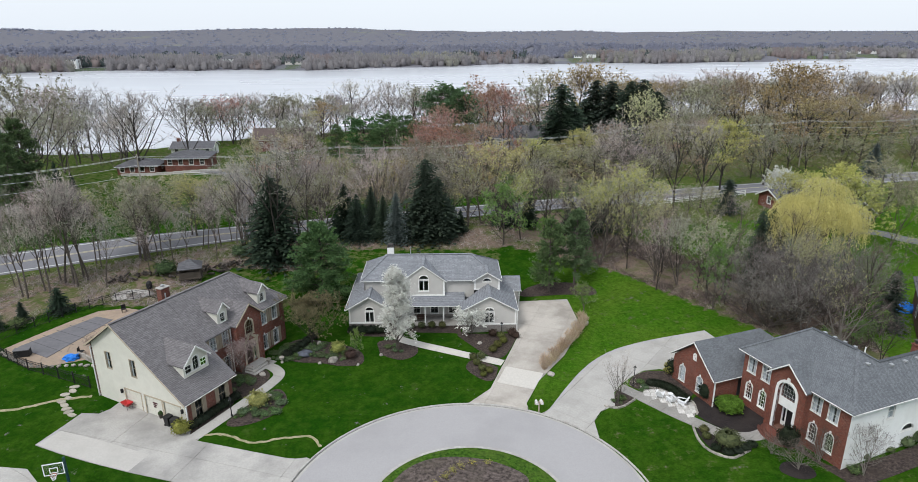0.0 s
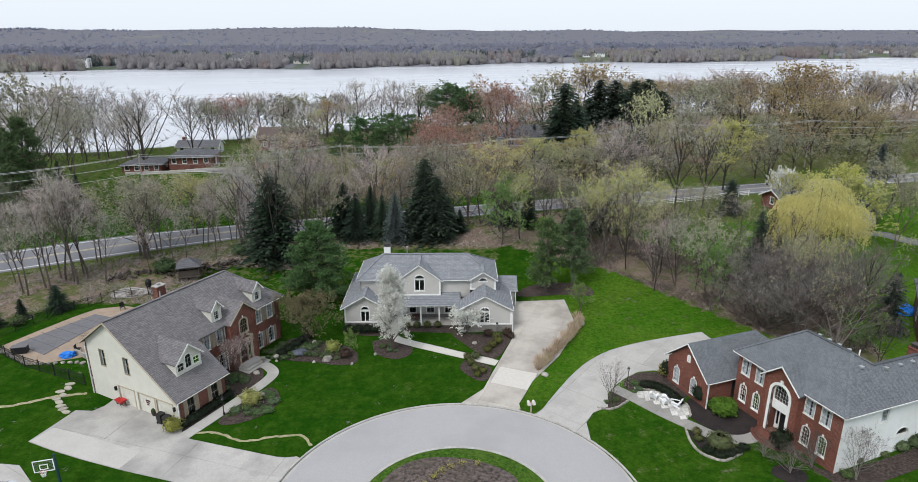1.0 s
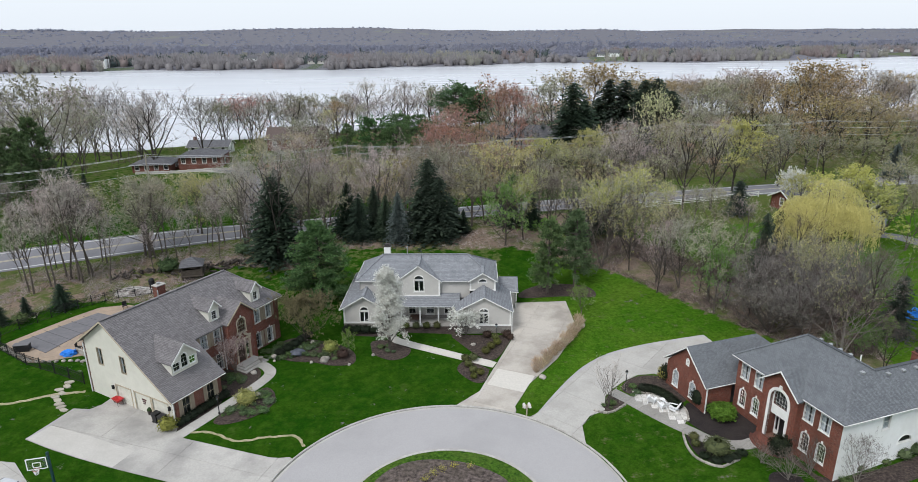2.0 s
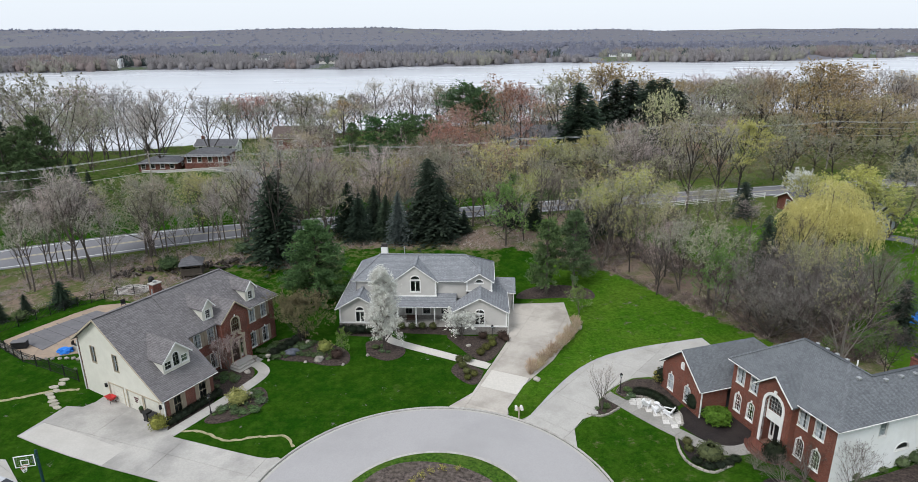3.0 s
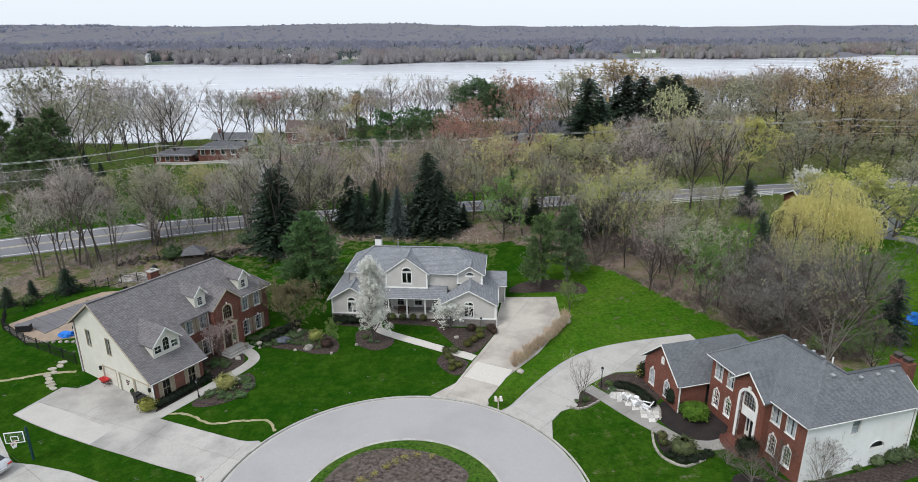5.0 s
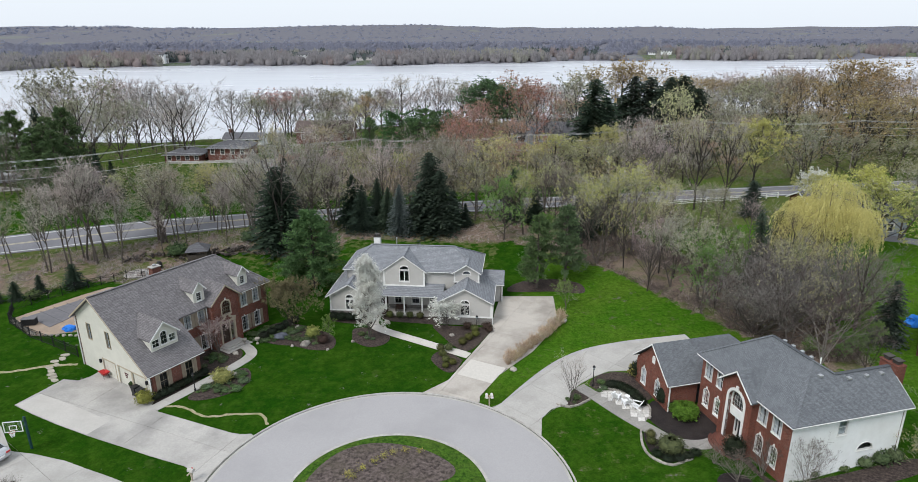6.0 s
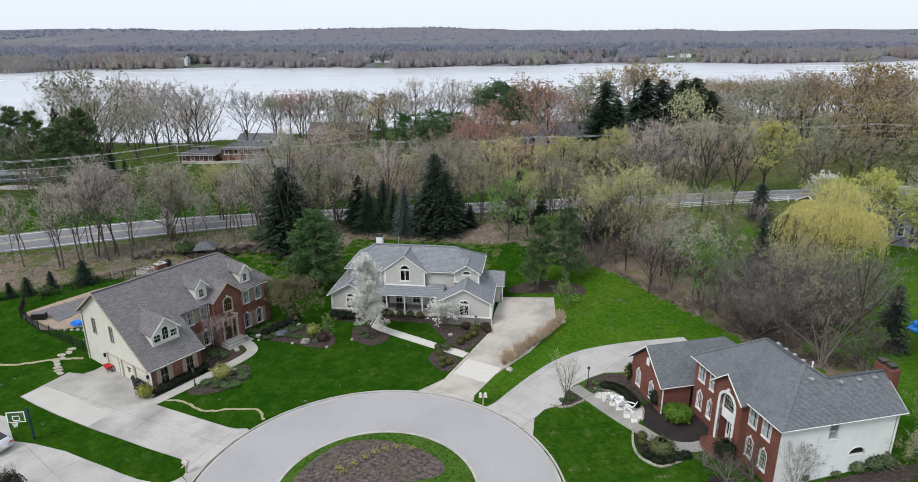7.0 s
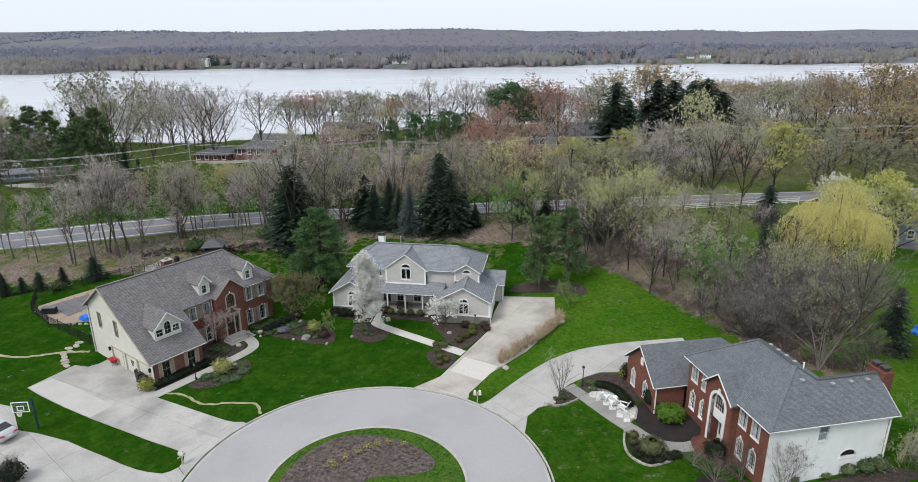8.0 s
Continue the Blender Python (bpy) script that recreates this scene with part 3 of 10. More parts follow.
paved("driveway_grey_house", [K(91, 15.5), K(83, 15.5), K(75, 15.5), K(68, 15.5), (6.3, 54.9), (6.2, 55.6), (6.8, 57.0), (7.9, 59.7), (11.3, 64.7), (13.2, 69.0), (14.1, 72.9), (13.6, 78.9), (6.6, 78.6), (6.2, 74.0), (6.1, 68.7), (4.6, 64.2), (3.7, 61.6), (2.6, 58.2)],
      70, 4.3, 3.35, 0.055, M_concrete_t, "pale worn concrete driveway with one newer slab band", "driveway", special=((5.1, 59.0, 2.1, M_patch),))
paved("driveway_red_house", [K(62, 15.5), K(56, 15.5), K(50, 15.5), K(44, 15.5), K(39, 15.5), (12.5, 51.0), (12.5, 52.5), (13.4, 54.0), (15.0, 54.9), (15.4, 57.2), (16.4, 58.6), (17.9, 60.0), (19.4, 61.0), (21.2, 61.2), (22.4, 60.4), (30.5, 63.8), *smooth_line([(28.7, 69.1), (25.0, 68.2), (21.1, 67.2), (17.2, 65.6), (14.4, 63.4), (12.4, 61.0), (10.8, 58.6), (9.35, 56.2), (8.45, 54.7), (7.6, 53.95)], False, 4)],
      52, 4.5, 4.4, 0.055, M_concrete_w, "curved pale concrete driveway leading to a side garage", "driveway")
paved("driveway_neighbour", [K(185.2, 15.5), (-16.15, 39.45), (-16.5, 38.8), (-16.99, 38.42), (-18.2, 38.35), (-19.4, 38.42), (-21.2, 38.8), (-23.14, 39.34), (-25.6, 39.94), (-28.0, 40.6), (-31.5, 41.03), (-33.7, 41.05), (-37.5, 44.2), (-42, 44.5), (-42, 33.0), (-30, 31.0), (-19, 30.0), K(206, 15.5), K(199, 15.5), K(192, 15.5)], -28, 5.2, 5.2, 0.055, M_concrete_w, "pale concrete driveway with joints beside a grass strip", "driveway")

walk_l = smooth_line([(-25.3, 48.9), (-24.0, 51.6), (-22.5, 54.8), (-20.9, 58.4), (-20.5, 60.4), (-21.4, 61.7), (-22.6, 62.4)], False)
paved("walk_brick_house", ribbon(walk_l, 1.25), 66, 30, 1.5, 0.05, M_concrete_w, "narrow curved concrete front walk", "path")
walk_m = smooth_line([(4.15, 63.3), (-0.6, 65.3), (-5.6, 67.4), (-7.9, 68.6), (-8.7, 70.0), (-8.8, 71.8)], False)
paved("walk_grey_house", ribbon(walk_m, 1.25), -24, 30, 1.5, 0.05, M_patch, "straight pale concrete walk to the porch", "path")
walk_r = smooth_line([(16.2, 58.1), (17.75, 56.41), (19.05, 54.85), (20.6, 53.07), (22.22, 51.39), (24.03, 49.64), (26.12, 49.2), (27.8, 49.8)], False)
paved("walk_red_house", ribbon(walk_r, 1.3), -50, 30, 1.6, 0.05, M_walk, "curved grey concrete walk to the front door", "path")

# mulch beds and planting ground
for nm, pts, m, lab in (
    ("planting_bed", [(-27.0, 49.9), (-25.6, 49.8), (-23.6, 54.0), (-24.2, 56.2), (-26.0, 56.0)], M_mulch, "shaded mulch bed under the garage windows"),
    ("planting_bed", [(-23.6, 55.4), (-21.9, 57.6), (-21.4, 60.0), (-22.8, 61.6), (-26.0, 60.5), (-26.5, 57.0)], M_mulch, "mulch bed between the walk and the brick house"),
    ("planting_bed", [(-23.0, 51.8), (-21.6, 51.0), (-19.2, 52.6), (-18.2, 55.0), (-19.2, 57.2), (-20.6, 57.0)], M_mulch, "kidney-shaped mulch bed with a boulder beside the walk"),
    ("planting_bed", [(-16.6, 63.0), (-14.0, 62.4), (-11.8, 63.0), (-12.4, 65.6), (-15.5, 67.5), (-20.5, 68.4), (-22.0, 65.0), (-19.4, 63.2)], M_mulch, "mulch bed with boulders and low perennials"),
    ("planting_bed", [(-9.8, 65.0), (-7.6, 63.9), (-5.9, 65.0), (-6.0, 67.0), (-8.6, 68.4), (-10.6, 68.0), (-10.4, 66.4)], M_mulch, "round mulch bed under the white flowering tree"),
    ("planting_bed", [(-13.8, 69.6), (-9.4, 69.4), (-9.2, 70.7), (-14.6, 70.9)], M_mulch, "mulch bed under dark shrubs at the wall"),
    ("planting_bed", [(-7.4, 70.6), (-1.6, 70.2), (-0.9, 69.2), (2.4, 65.0), (4.3, 64.6), (6.0, 68.8), (5.9, 69.9), (-0.4, 70.2), (-0.8, 72.6), (-7.4, 72.6)], M_mulch, "mulch bed with clipped shrubs beside the driveway"),
    ("planting_bed", [(0.9, 64.0), (0.0, 62.2), (1.7, 60.0), (3.0, 59.9), (3.5, 61.9), (3.3, 62.6)], M_mulch, "small mulch bed with clipped round shrubs"),
    ("planting_bed", [(7.6, 80.2), (13.4, 80.4), (17.6, 80.0), (17.0, 83.0), (12, 84.2), (8.4, 82.6)], M_mulch, "brown mulch under the pines behind the driveway"),
    ("planting_bed", [(14.3, 54.9), (15.8, 54.9), (17.1, 55.9), (16.2, 57.6), (15.5, 57.0), (15.0, 55.6)], M_mulch, "small stone-edged bed at the driveway"),
    ("planting_bed", [(17.3, 58.4), (19.0, 57.0), (22.6, 55.9), (23.4, 57.5), (22.3, 60.2), (20.3, 60.9), (18.3, 60.2)], M_mulch, "mulch bed inside the curve of the driveway"),
    ("planting_bed", [(22.4, 53.0), (24.0, 50.6), (26.2, 49.7), (28.2, 50.4), (28.9, 52.0), (27.0, 55.4), (25.0, 54.4), (23.5, 55.8), (22.7, 55.0)], M_mulch_d, "black mulch bed before the red brick house"),
    ("planting_bed", [(21.7, 50.8), (21.7, 49.2), (22.1, 47.8), (23.4, 46.9), (24.6, 47.3), (25.6, 48.0), (23.7, 48.9), (22.6, 50.2)], M_mulch_d, "dark mulch bed behind a low stone wall"),
    ("planting_bed", [(26.6, 44.5), (27.8, 43.4), (29.2, 43.8), (29.0, 45.2), (27.4, 45.6)], M_mulch_d, "round dark mulch bed under a small bare tree"),
    ("planting_bed", [(29.0, 48.0), (31.0, 43.2), (32.4, 42.4), (42.5, 46.4), (42.2, 48.0), (31.5, 44.6), (29.6, 49.4)], M_mulch, "mulch strip along the house wall"),
):
    solo(nm, drape(smooth_line(pts), 0.035, m, "b"), m, lab, "planting bed", "structure")

# bleached straw strips over filled trenches
for pts, w in (([(-24.3, 49.6), (-22.4, 49.6), (-19.6, 48.6), (-17.0, 49.3), (-14.6, 49.7), (-13.2, 48.3)], 0.34), ([(-55, 53.5), (-46, 52.6), (-41.6, 54.6), (-38.4, 55.6)], 0.5)):
    soft_line = smooth_line(pts, False, 10)
    wob = [(x + 0.10 * noise.noise((x * 2, y * 2, 0)), y + 0.16 * noise.noise((x * 2, y * 2, 4))) for x, y in soft_line]
    solo("straw_strip", drape(ribbon(wob, lambda t: w * (0.8 + 0.5 * noise.noise((t * 23, 1, 1)))), 0.03, M_straw, "s"), M_straw, "strip of pale straw laid over the lawn", "straw", "structure")

# pool terrace
terrace = [(-54.4, 65.0), (-52.9, 68.6), (-50.8, 73.1), (-49.2, 75.7), (-45.8, 76.8), (-43.9, 76.2), (-41.2, 70.0), (-39.6, 64.5), (-42.5, 63.2), (-45.2, 61.9), (-47.0, 60.9), (-48.6, 60.8), (-51.6, 62.6)]
paved("pool_terrace", terrace, 20, 2.4, 2.4, 0.06, M_deck, "tan paved pool terrace behind the brick house", "terrace")
cv = [(-53.0, 65.5), (-48.4, 74.0), (-45.8, 73.1), (-47.9, 63.0)]
cover_thing = thing("pool_cover", label="taut grey safety cover over the swimming pool with webbing straps", category="pool cover")
part("sheet", drape(cv, 0.11, M_cover, "c"), M_cover, cover_thing)
for k in range(1, 6):
    a = Vector(cv[0]).lerp(Vector(cv[1]), k / 6)
    b = Vector(cv[3]).lerp(Vector(cv[2]), k / 6)
    e = (a - b).normalized() * 0.5
    part("strap", drape(ribbon([tuple(a + e), tuple(b - e)], 0.07), 0.122, M_strap, "s", 0.01), M_strap, cover_thing)


# ---- houses ----
def arch_points(s0, s1, z_spring, z_top, n=8):
    c, r = (s0 + s1) / 2, (s1 - s0) / 2
    return [(c + r * math.cos(math.pi * k / n), z_spring + (z_top - z_spring) * math.sin(math.pi * k / n)) for k in range(n + 1)]


def hole(s0, s1, z0, z1, arch=0.0):
    """The outline of an opening; arch: the height of its round head."""
    if arch:
        return [(s0, z0), (s1, z0)] + arch_points(s0, s1, z1 - arch, z1)
    return [(s0, z0), (s1, z0), (s1, z1), (s0, z1)]


def wall(bm, p0, p1, outline, holes=(), thick=0.2):
    """An upright wall over the plan line p0 to p1, its outer face on that line and to the right of it; outline and holes in (along, height)."""
    p0, p1 = Vector((*p0, 0)), Vector((*p1, 0))
    d = (p1 - p0).normalized()
    out = Vector((d.y, -d.x, 0))
    sub = bmesh.new()
    es = []
    for loop in (outline, *holes):
        vs = [sub.verts.new((s, z, 0)) for s, z in loop]
        es += [sub.edges.new((vs[i], vs[(i + 1) % len(vs)])) for i in range(len(vs))]
    bmesh.ops.triangle_fill(sub, use_beauty=True, use_dissolve=False, edges=es)
    got = bmesh.ops.extrude_face_region(sub, geom=sub.faces[:])["geom"]
    for v in got:
        if isinstance(v, bmesh.types.BMVert):
            v.co.z = 1
    idx = {}
    for v in sub.verts:
        idx[v] = bm.verts.new(p0 + d * v.co.x + Vector((0, 0, v.co.y)) - out * thick * v.co.z)
    for f in sub.faces:
        bm.faces.new([idx[v] for v in f.verts])
    sub.free()


def slab3(bm, pts, thick=0.16):
    """A roof plane: the upper face on the points, thickened straight down."""
    top = [bm.verts.new(p) for p in pts]
    low = [bm.verts.new((p[0], p[1], p[2] - thick)) for p in pts]
    bm.faces.new(top)
    bm.faces.new(low[::-1])
    n = len(pts)
    for i in range(n):
        bm.faces.new((top[i], low[i], low[(i + 1) % n], top[(i + 1) % n]))


class Side:
    """One wall line of a building: places windows and trim on it."""

    def __init__(self, parent, p0, p1):
        self.parent, self.p0 = parent, Vector((*p0, 0))
        self.d = (Vector((*p1, 0)) - self.p0).normalized()
        self.out = Vector((self.d.y, -self.d.x, 0))

    def at(self, s, z, o=0.0):
        return self.p0 + self.d * s + self.out * o + Vector((0, 0, z))

    def bar(self, bm, s0, s1, z0, z1, o0, o1):
        vs = [bm.verts.new(self.at(s, z, o)) for s in (s0, s1) for o in (o0, o1) for z in (z0, z1)]
        for f in ((0, 1, 3, 2), (4, 6, 7, 5), (0, 4, 5, 1), (2, 3, 7, 6), (0, 2, 6, 4), (1, 5, 7, 3)):
            bm.faces.new([vs[i] for i in f])

    def loop_band(self, bm, inner, outer, o0, o1):
        n = len(inner)
        rows = [[bm.verts.new(self.at(s, z, o)) for s, z in loop] for loop, o in ((inner, o0), (inner, o1), (outer, o1), (outer, o0))]
        for a, b in zip(rows, rows[1:] + rows[:1]):
            for k in range(n):
                bm.faces.new((a[k], a[(k + 1) % n], b[(k + 1) % n], b[k]))

    def face(self, bm, loop, o):
        bm.faces.new([bm.verts.new(self.at(s, z, o)) for s, z in loop])

    def window(self, s0, s1, z0, z1, arch=0.0, cols=2, rows=3, frame=None, frame_w=0.06, sill=True, curtain=0.0, double=False, keystone=False, lintel=None, shutters=None, label=""):
        frame = frame or M_trim
        loop = hole(s0, s1, z0, z1, arch)
        c = ((s0 + s1) / 2, (z0 + z1) / 2)

        def grown(w):
            return [(s + (w if s > c[0] + 1e-4 else -w if s < c[0] - 1e-4 else 0), z + (w if z > c[1] else -w)) for s, z in loop]

        bm = bmesh.new()
        self.loop_band(bm, loop, grown(frame_w), -0.12, 0.035)
        self.loop_band(bm, grown(-0.022), loop, -0.12, -0.04)
        win = part("window", bm, frame, self.parent, label)
        bm = bmesh.new()
        self.face(bm, loop, -0.09)
        pane = part("pane", bm, M_glass, win)
        pane.visible_shadow = False
        bm = bmesh.new()
        t = 0.007
        top = z1 - (arch * 0.25 if arch else 0)
        for k in range(1, cols):
            s = s0 + (s1 - s0) * k / cols
            w = 0.05 if double and k * 2 == cols else t
            self.bar(bm, s - w, s + w, z0, z1 if k * 2 == cols else top, -0.098, -0.075)
        for k in range(1, rows):
            z = z0 + (z1 - z0) * k / rows
            w = 0.024 if k * 2 == rows else t
            self.bar(bm, s0, s1, z - w, z + w, -0.102, -0.078)
        if cols > 1 or rows > 1:
            part("muntins", bm, frame, win)
        if sill:
            bm = bmesh.new()
            self.bar(bm, s0 - frame_w - 0.04, s1 + frame_w + 0.04, z0 - frame_w - 0.05, z0 - frame_w, -0.05, 0.07)
            part("window_sill", bm, frame, win)
        if curtain:
            bm = bmesh.new()
            half = (s1 - s0) * curtain / 2
            n = 10
            for a, b in ((s0, s0 + half), (s1 - half, s1)):
                row = [[bm.verts.new(self.at(a + (b - a) * k / n, z, -0.24 + 0.03 * (k % 2))) for k in range(n + 1)] for z in (z0, z1)]
                for k in range(n):
                    bm.faces.new((row[0][k], row[0][k + 1], row[1][k + 1], row[1][k]))
            part("curtain", bm, M_curtain, win, "pale sheer curtain")
        if keystone:
            bm = bmesh.new()
            self.bar(bm, c[0] - 0.08, c[0] + 0.08, z1 + frame_w - 0.02, z1 + frame_w + 0.2, -0.02, 0.06)
            part("keystone", bm, M_trim, win)
        if lintel:
            bm = bmesh.new()
            self.bar(bm, s0 - 0.2, s1 + 0.2, z1 + frame_w, z1 + frame_w + 0.2, -0.02, 0.03)
            part("lintel", bm, lintel, win)
        if shutters:
            for a in (s0 - frame_w - 0.40, s1 + frame_w + 0.02):
                bm = bmesh.new()
                self.bar(bm, a, a + 0.38, z0 - 0.05, z1 + 0.05, 0.0, 0.045)
                for k in range(9):
                    z = z0 + 0.06 + (z1 - z0 - 0.12) * k / 8
                    self.bar(bm, a + 0.05, a + 0.33, z - 0.02, z + 0.05, 0.04, 0.06)
                part("shutter", bm, shutters, win, "tan louvred shutter")
        return win


def closed_room(parent, x0, x1, y0, y1, z0, z1):
    """Dim inner walls and floor behind the windows."""
    bm = bmesh.new()
    box(bm, x0, x1, y0, y1, z0, z1)
    bmesh.ops.reverse_faces(bm, faces=bm.faces)
    part("interior", bm, M_room, parent, "dim interior behind the windows")


def eave_trim(parent, runs, material=None, w=0.055, h=0.06, name="gutter"):
    for p, q in runs:
        bm = bmesh.new()
        beam(bm, p, q, w, h)
        part(name, bm, material or M_trim, parent)


def brick_house():
    h = thing("brick_house", (-26.04, 49.95, 0), 65.02, "two-storey red brick house with cream garage gable and brown-grey shingle roof", "house")
    p, R, vr = 0.726, 9.57, 8.95
    zf = 3.07
    roof_z = lambda v: zf + p * v
    # walls
    g_doors = [(1.15, 3.4), (3.7, 6.0), (6.6, 8.85)]
    # the gable wall runs from the back corner to the front corner
    L = 13.05 - 0.4
    to_s = lambda v: 13.05 - v
    holes = [hole(to_s(b), to_s(a), 0.3, 2.42) for a, b in g_doors]
    gw = [(10.2, 10.95, 4.25, 6.1), (6.68, 7.4, 4.15, 6.0)]
    holes += [hole(to_s(b), to_s(a), z0, z1) for a, b, z0, z1 in gw]
    bm = bmesh.new()
    wall(bm, (0.4, 13.05), (0.4, 0.4), [(0, -0.3), (L, -0.3), (L, roof_z(0.4) - 0.1), (13.05 - vr, R - 0.14), (0, 6.62)], holes)
    part("gable_wall", bm, M_cream, h, "cream lap-sided garage gable wall")
    side = Side(h, (0.4, 13.05), (0.4, 0.4))
    for (a, b), z in zip(g_doors, (0, 0, 0)):
        s0, s1 = to_s(b), to_s(a)
        bm = bmesh.new()
        for r in range(4):
            side.bar(bm, s0, s1, 0.3 + 0.53 * r + 0.01, 0.3 + 0.53 * (r + 1) - 0.01, -0.16, -0.10)
            for c in range(4):
                w = (s1 - s0) / 4
                side.bar(bm, s0 + w * c + 0.09, s0 + w * (c + 1) - 0.09, 0.3 + 0.53 * r + 0.1, 0.3 + 0.53 * (r + 1) - 0.1, -0.11, -0.085)
        door = part("garage_door", bm, M_door, h, "cream panelled garage door")
        bm = bmesh.new()
        for q0, q1, z0, z1 in ((s0 - 0.12, s0, 0.25, 2.54), (s1, s1 + 0.12, 0.25, 2.54), (s0 - 0.12, s1 + 0.12, 2.42, 2.56)):
            side.bar(bm, q0, q1, z0, z1, -0.03, 0.03)
        part("door_frame", bm, M_tantrim, door, "tan door frame")
    # a small wall crest over the middle door
    bm = bmesh.new()
    for k in range(3):
        side.bar(bm, 7.95 + 0.05 * k, 8.6 - 0.12 * k, 1.75 - 0.22 * k, 1.9 - 0.22 * k, -0.085, -0.07)
    part("door_emblem", bm, M_wine, h, "dark red emblem on the garage door")
    for a, b, z0, z1 in gw:
        side.window(to_s(b), to_s(a), z0, z1, cols=1, rows=2, frame=M_tantrim, frame_w=0.05, sill=False, curtain=0.55)
    for v in (9.25, 0.85):
        bm = bmesh.new()
        side.bar(bm, to_s(v) - 0.09, to_s(v) + 0.09, 1.9, 2.3, 0.0, 0.2)
        part("wall_lantern", bm, M_iron, h, "black wall lantern")
    # front garage wall, side return, main front
    bm = bmesh.new()
    fw = [(1.45, 2.3), (4.35, 5.2)]
    wall(bm, (0.4, 0.4), (6.1, 0.4), [(0, -0.3), (5.7, -0.3), (5.7, zf + 0.2), (0, zf + 0.2)], [hole(a - 0.4, b - 0.4, 0.8, 2.62) for a, b in fw])
    part("front_wall", bm, M_brick, h)
    s1 = Side(h, (0.4, 0.4), (6.1, 0.4))
    for a, b in fw:
        s1.window(a - 0.4, b - 0.4, 0.8, 2.62, cols=2, rows=2, frame=M_tantrim, frame_w=0.06, shutters=M_shutter)
    bm = bmesh.new()
    wall(bm, (6.1, 0.6), (6.1, 4.55), [(0, -0.3), (3.95, -0.3), (3.95, roof_z(4.5) - 0.1), (0, roof_z(0.6) - 0.1)])
    part("return_wall", bm, M_brick, h)
    up = [(7.4, 8.2), (9.15, 9.95), (15.0, 15.8), (16.75, 17.55)]
    lo = [(7.4, 8.2), (9.15, 9.95), (14.85, 15.65), (16.7, 17.5)]
    bm = bmesh.new()
    wall(bm, (6.1, 4.35), (18.8, 4.35), [(0, -0.3), (12.7, -0.3), (12.7, 6.05), (0, 6.05)], [hole(a - 6.1, b - 6.1, 3.95, 5.5) for a, b in up] + [hole(a - 6.1, b - 6.1, 0.8, 2.6) for a, b in lo])
    part("main_wall", bm, M_brick, h)
    s2 = Side(h, (6.1, 4.35), (18.8, 4.35))
    for a, b in up:
        s2.window(a - 6.1, b - 6.1, 3.95, 5.5, cols=3, rows=4, shutters=M_shutter, curtain=0.9)
    for a, b in lo:
        s2.window(a - 6.1, b - 6.1, 0.8, 2.6, cols=3, rows=4, keystone=True, shutters=M_shutter, curtain=0.4)
    bm = bmesh.new()
    wall(bm, (18.8, 4.35), (18.8, 13.05), [(0, -0.3), (8.7, -0.3), (8.7, 6.05), (0, 6.05)])
    part("end_wall", bm, M_brick, h)
    bm = bmesh.new()
    wall(bm, (18.8, 13.05), (0.4, 13.05), [(0, -0.3), (18.4, -0.3), (18.4, 6.6), (0, 6.6)])
    part("back_wall", bm, M_brick, h)
    # entrance bay
    bm = bmesh.new()
    wall(bm, (10.3, 3.45), (14.1, 3.45), [(0, -0.3), (3.8, -0.3), (3.8, 6.15), (1.9, 7.85), (0, 6.15)], [hole(1.35, 2.45, 4.35, 6.0, 0.55), hole(1.0, 2.8, 0.85, 3.3)])
    wall(bm, (14.1, 3.65), (14.1, 4.34), [(0, -0.3), (0.69, -0.3), (0.69, 6.1), (0, 6.1)])
    wall(bm, (10.3, 4.34), (10.3, 3.65), [(0, -0.3), (0.69, -0.3), (0.69, 6.1), (0, 6.1)])
    part("entrance_bay", bm, M_brick, h)
    s3 = Side(h, (10.3, 3.45), (14.1, 3.45))
    s3.window(1.35, 2.45, 4.35, 6.0, 0.55, cols=4, rows=4, keystone=True, frame=M_tantrim, frame_w=0.13)
    for a in (0.0, 3.46):
        for k in range(8):
            w = 0.34 if k % 2 else 0.26
            q = a if a == 0 else 3.8 - w
            bm = bmesh.new()
            s3.bar(bm, q, q + w, 0.4 + 0.7 * k, 0.4 + 0.7 * k + 0.5, 0.0, 0.03)
            part("quoin", bm, M_quoin, h)
    bm = bmesh.new()
    s3.bar(bm, 1.25, 2.05, 0.85, 3.0, -0.17, -0.11)
    for z in (1.1, 1.8, 2.45):
        s3.bar(bm, 1.35, 1.95, z, z + 0.45, -0.12, -0.09)
    door = part("front_door", bm, M_darkdoor, h, "dark panelled front door with sidelight")
    bm = bmesh.new()
    for a, b, z0, z1 in ((0.86, 1.05, 0.8, 3.35), (2.75, 2.94, 0.8, 3.35), (0.8, 3.0, 3.3, 3.55), (2.1, 2.2, 0.85, 3.3)):
        s3.bar(bm, a, b, z0, z1, -0.16, 0.06)
    for a, b, sgn in ((0.75, 1.7, 1), (3.05, 2.1, -1)):
        for k in range(6):
            t0, t1 = k / 6, (k + 1) / 6
            q0, q1 = a + (b - a) * t0, a + (b - a) * t1
            s3.bar(bm, min(q0, q1), max(q0, q1), 3.55 + 0.5 * t0 * t0, 3.72 + 0.5 * t1 * t1, -0.02, 0.1)
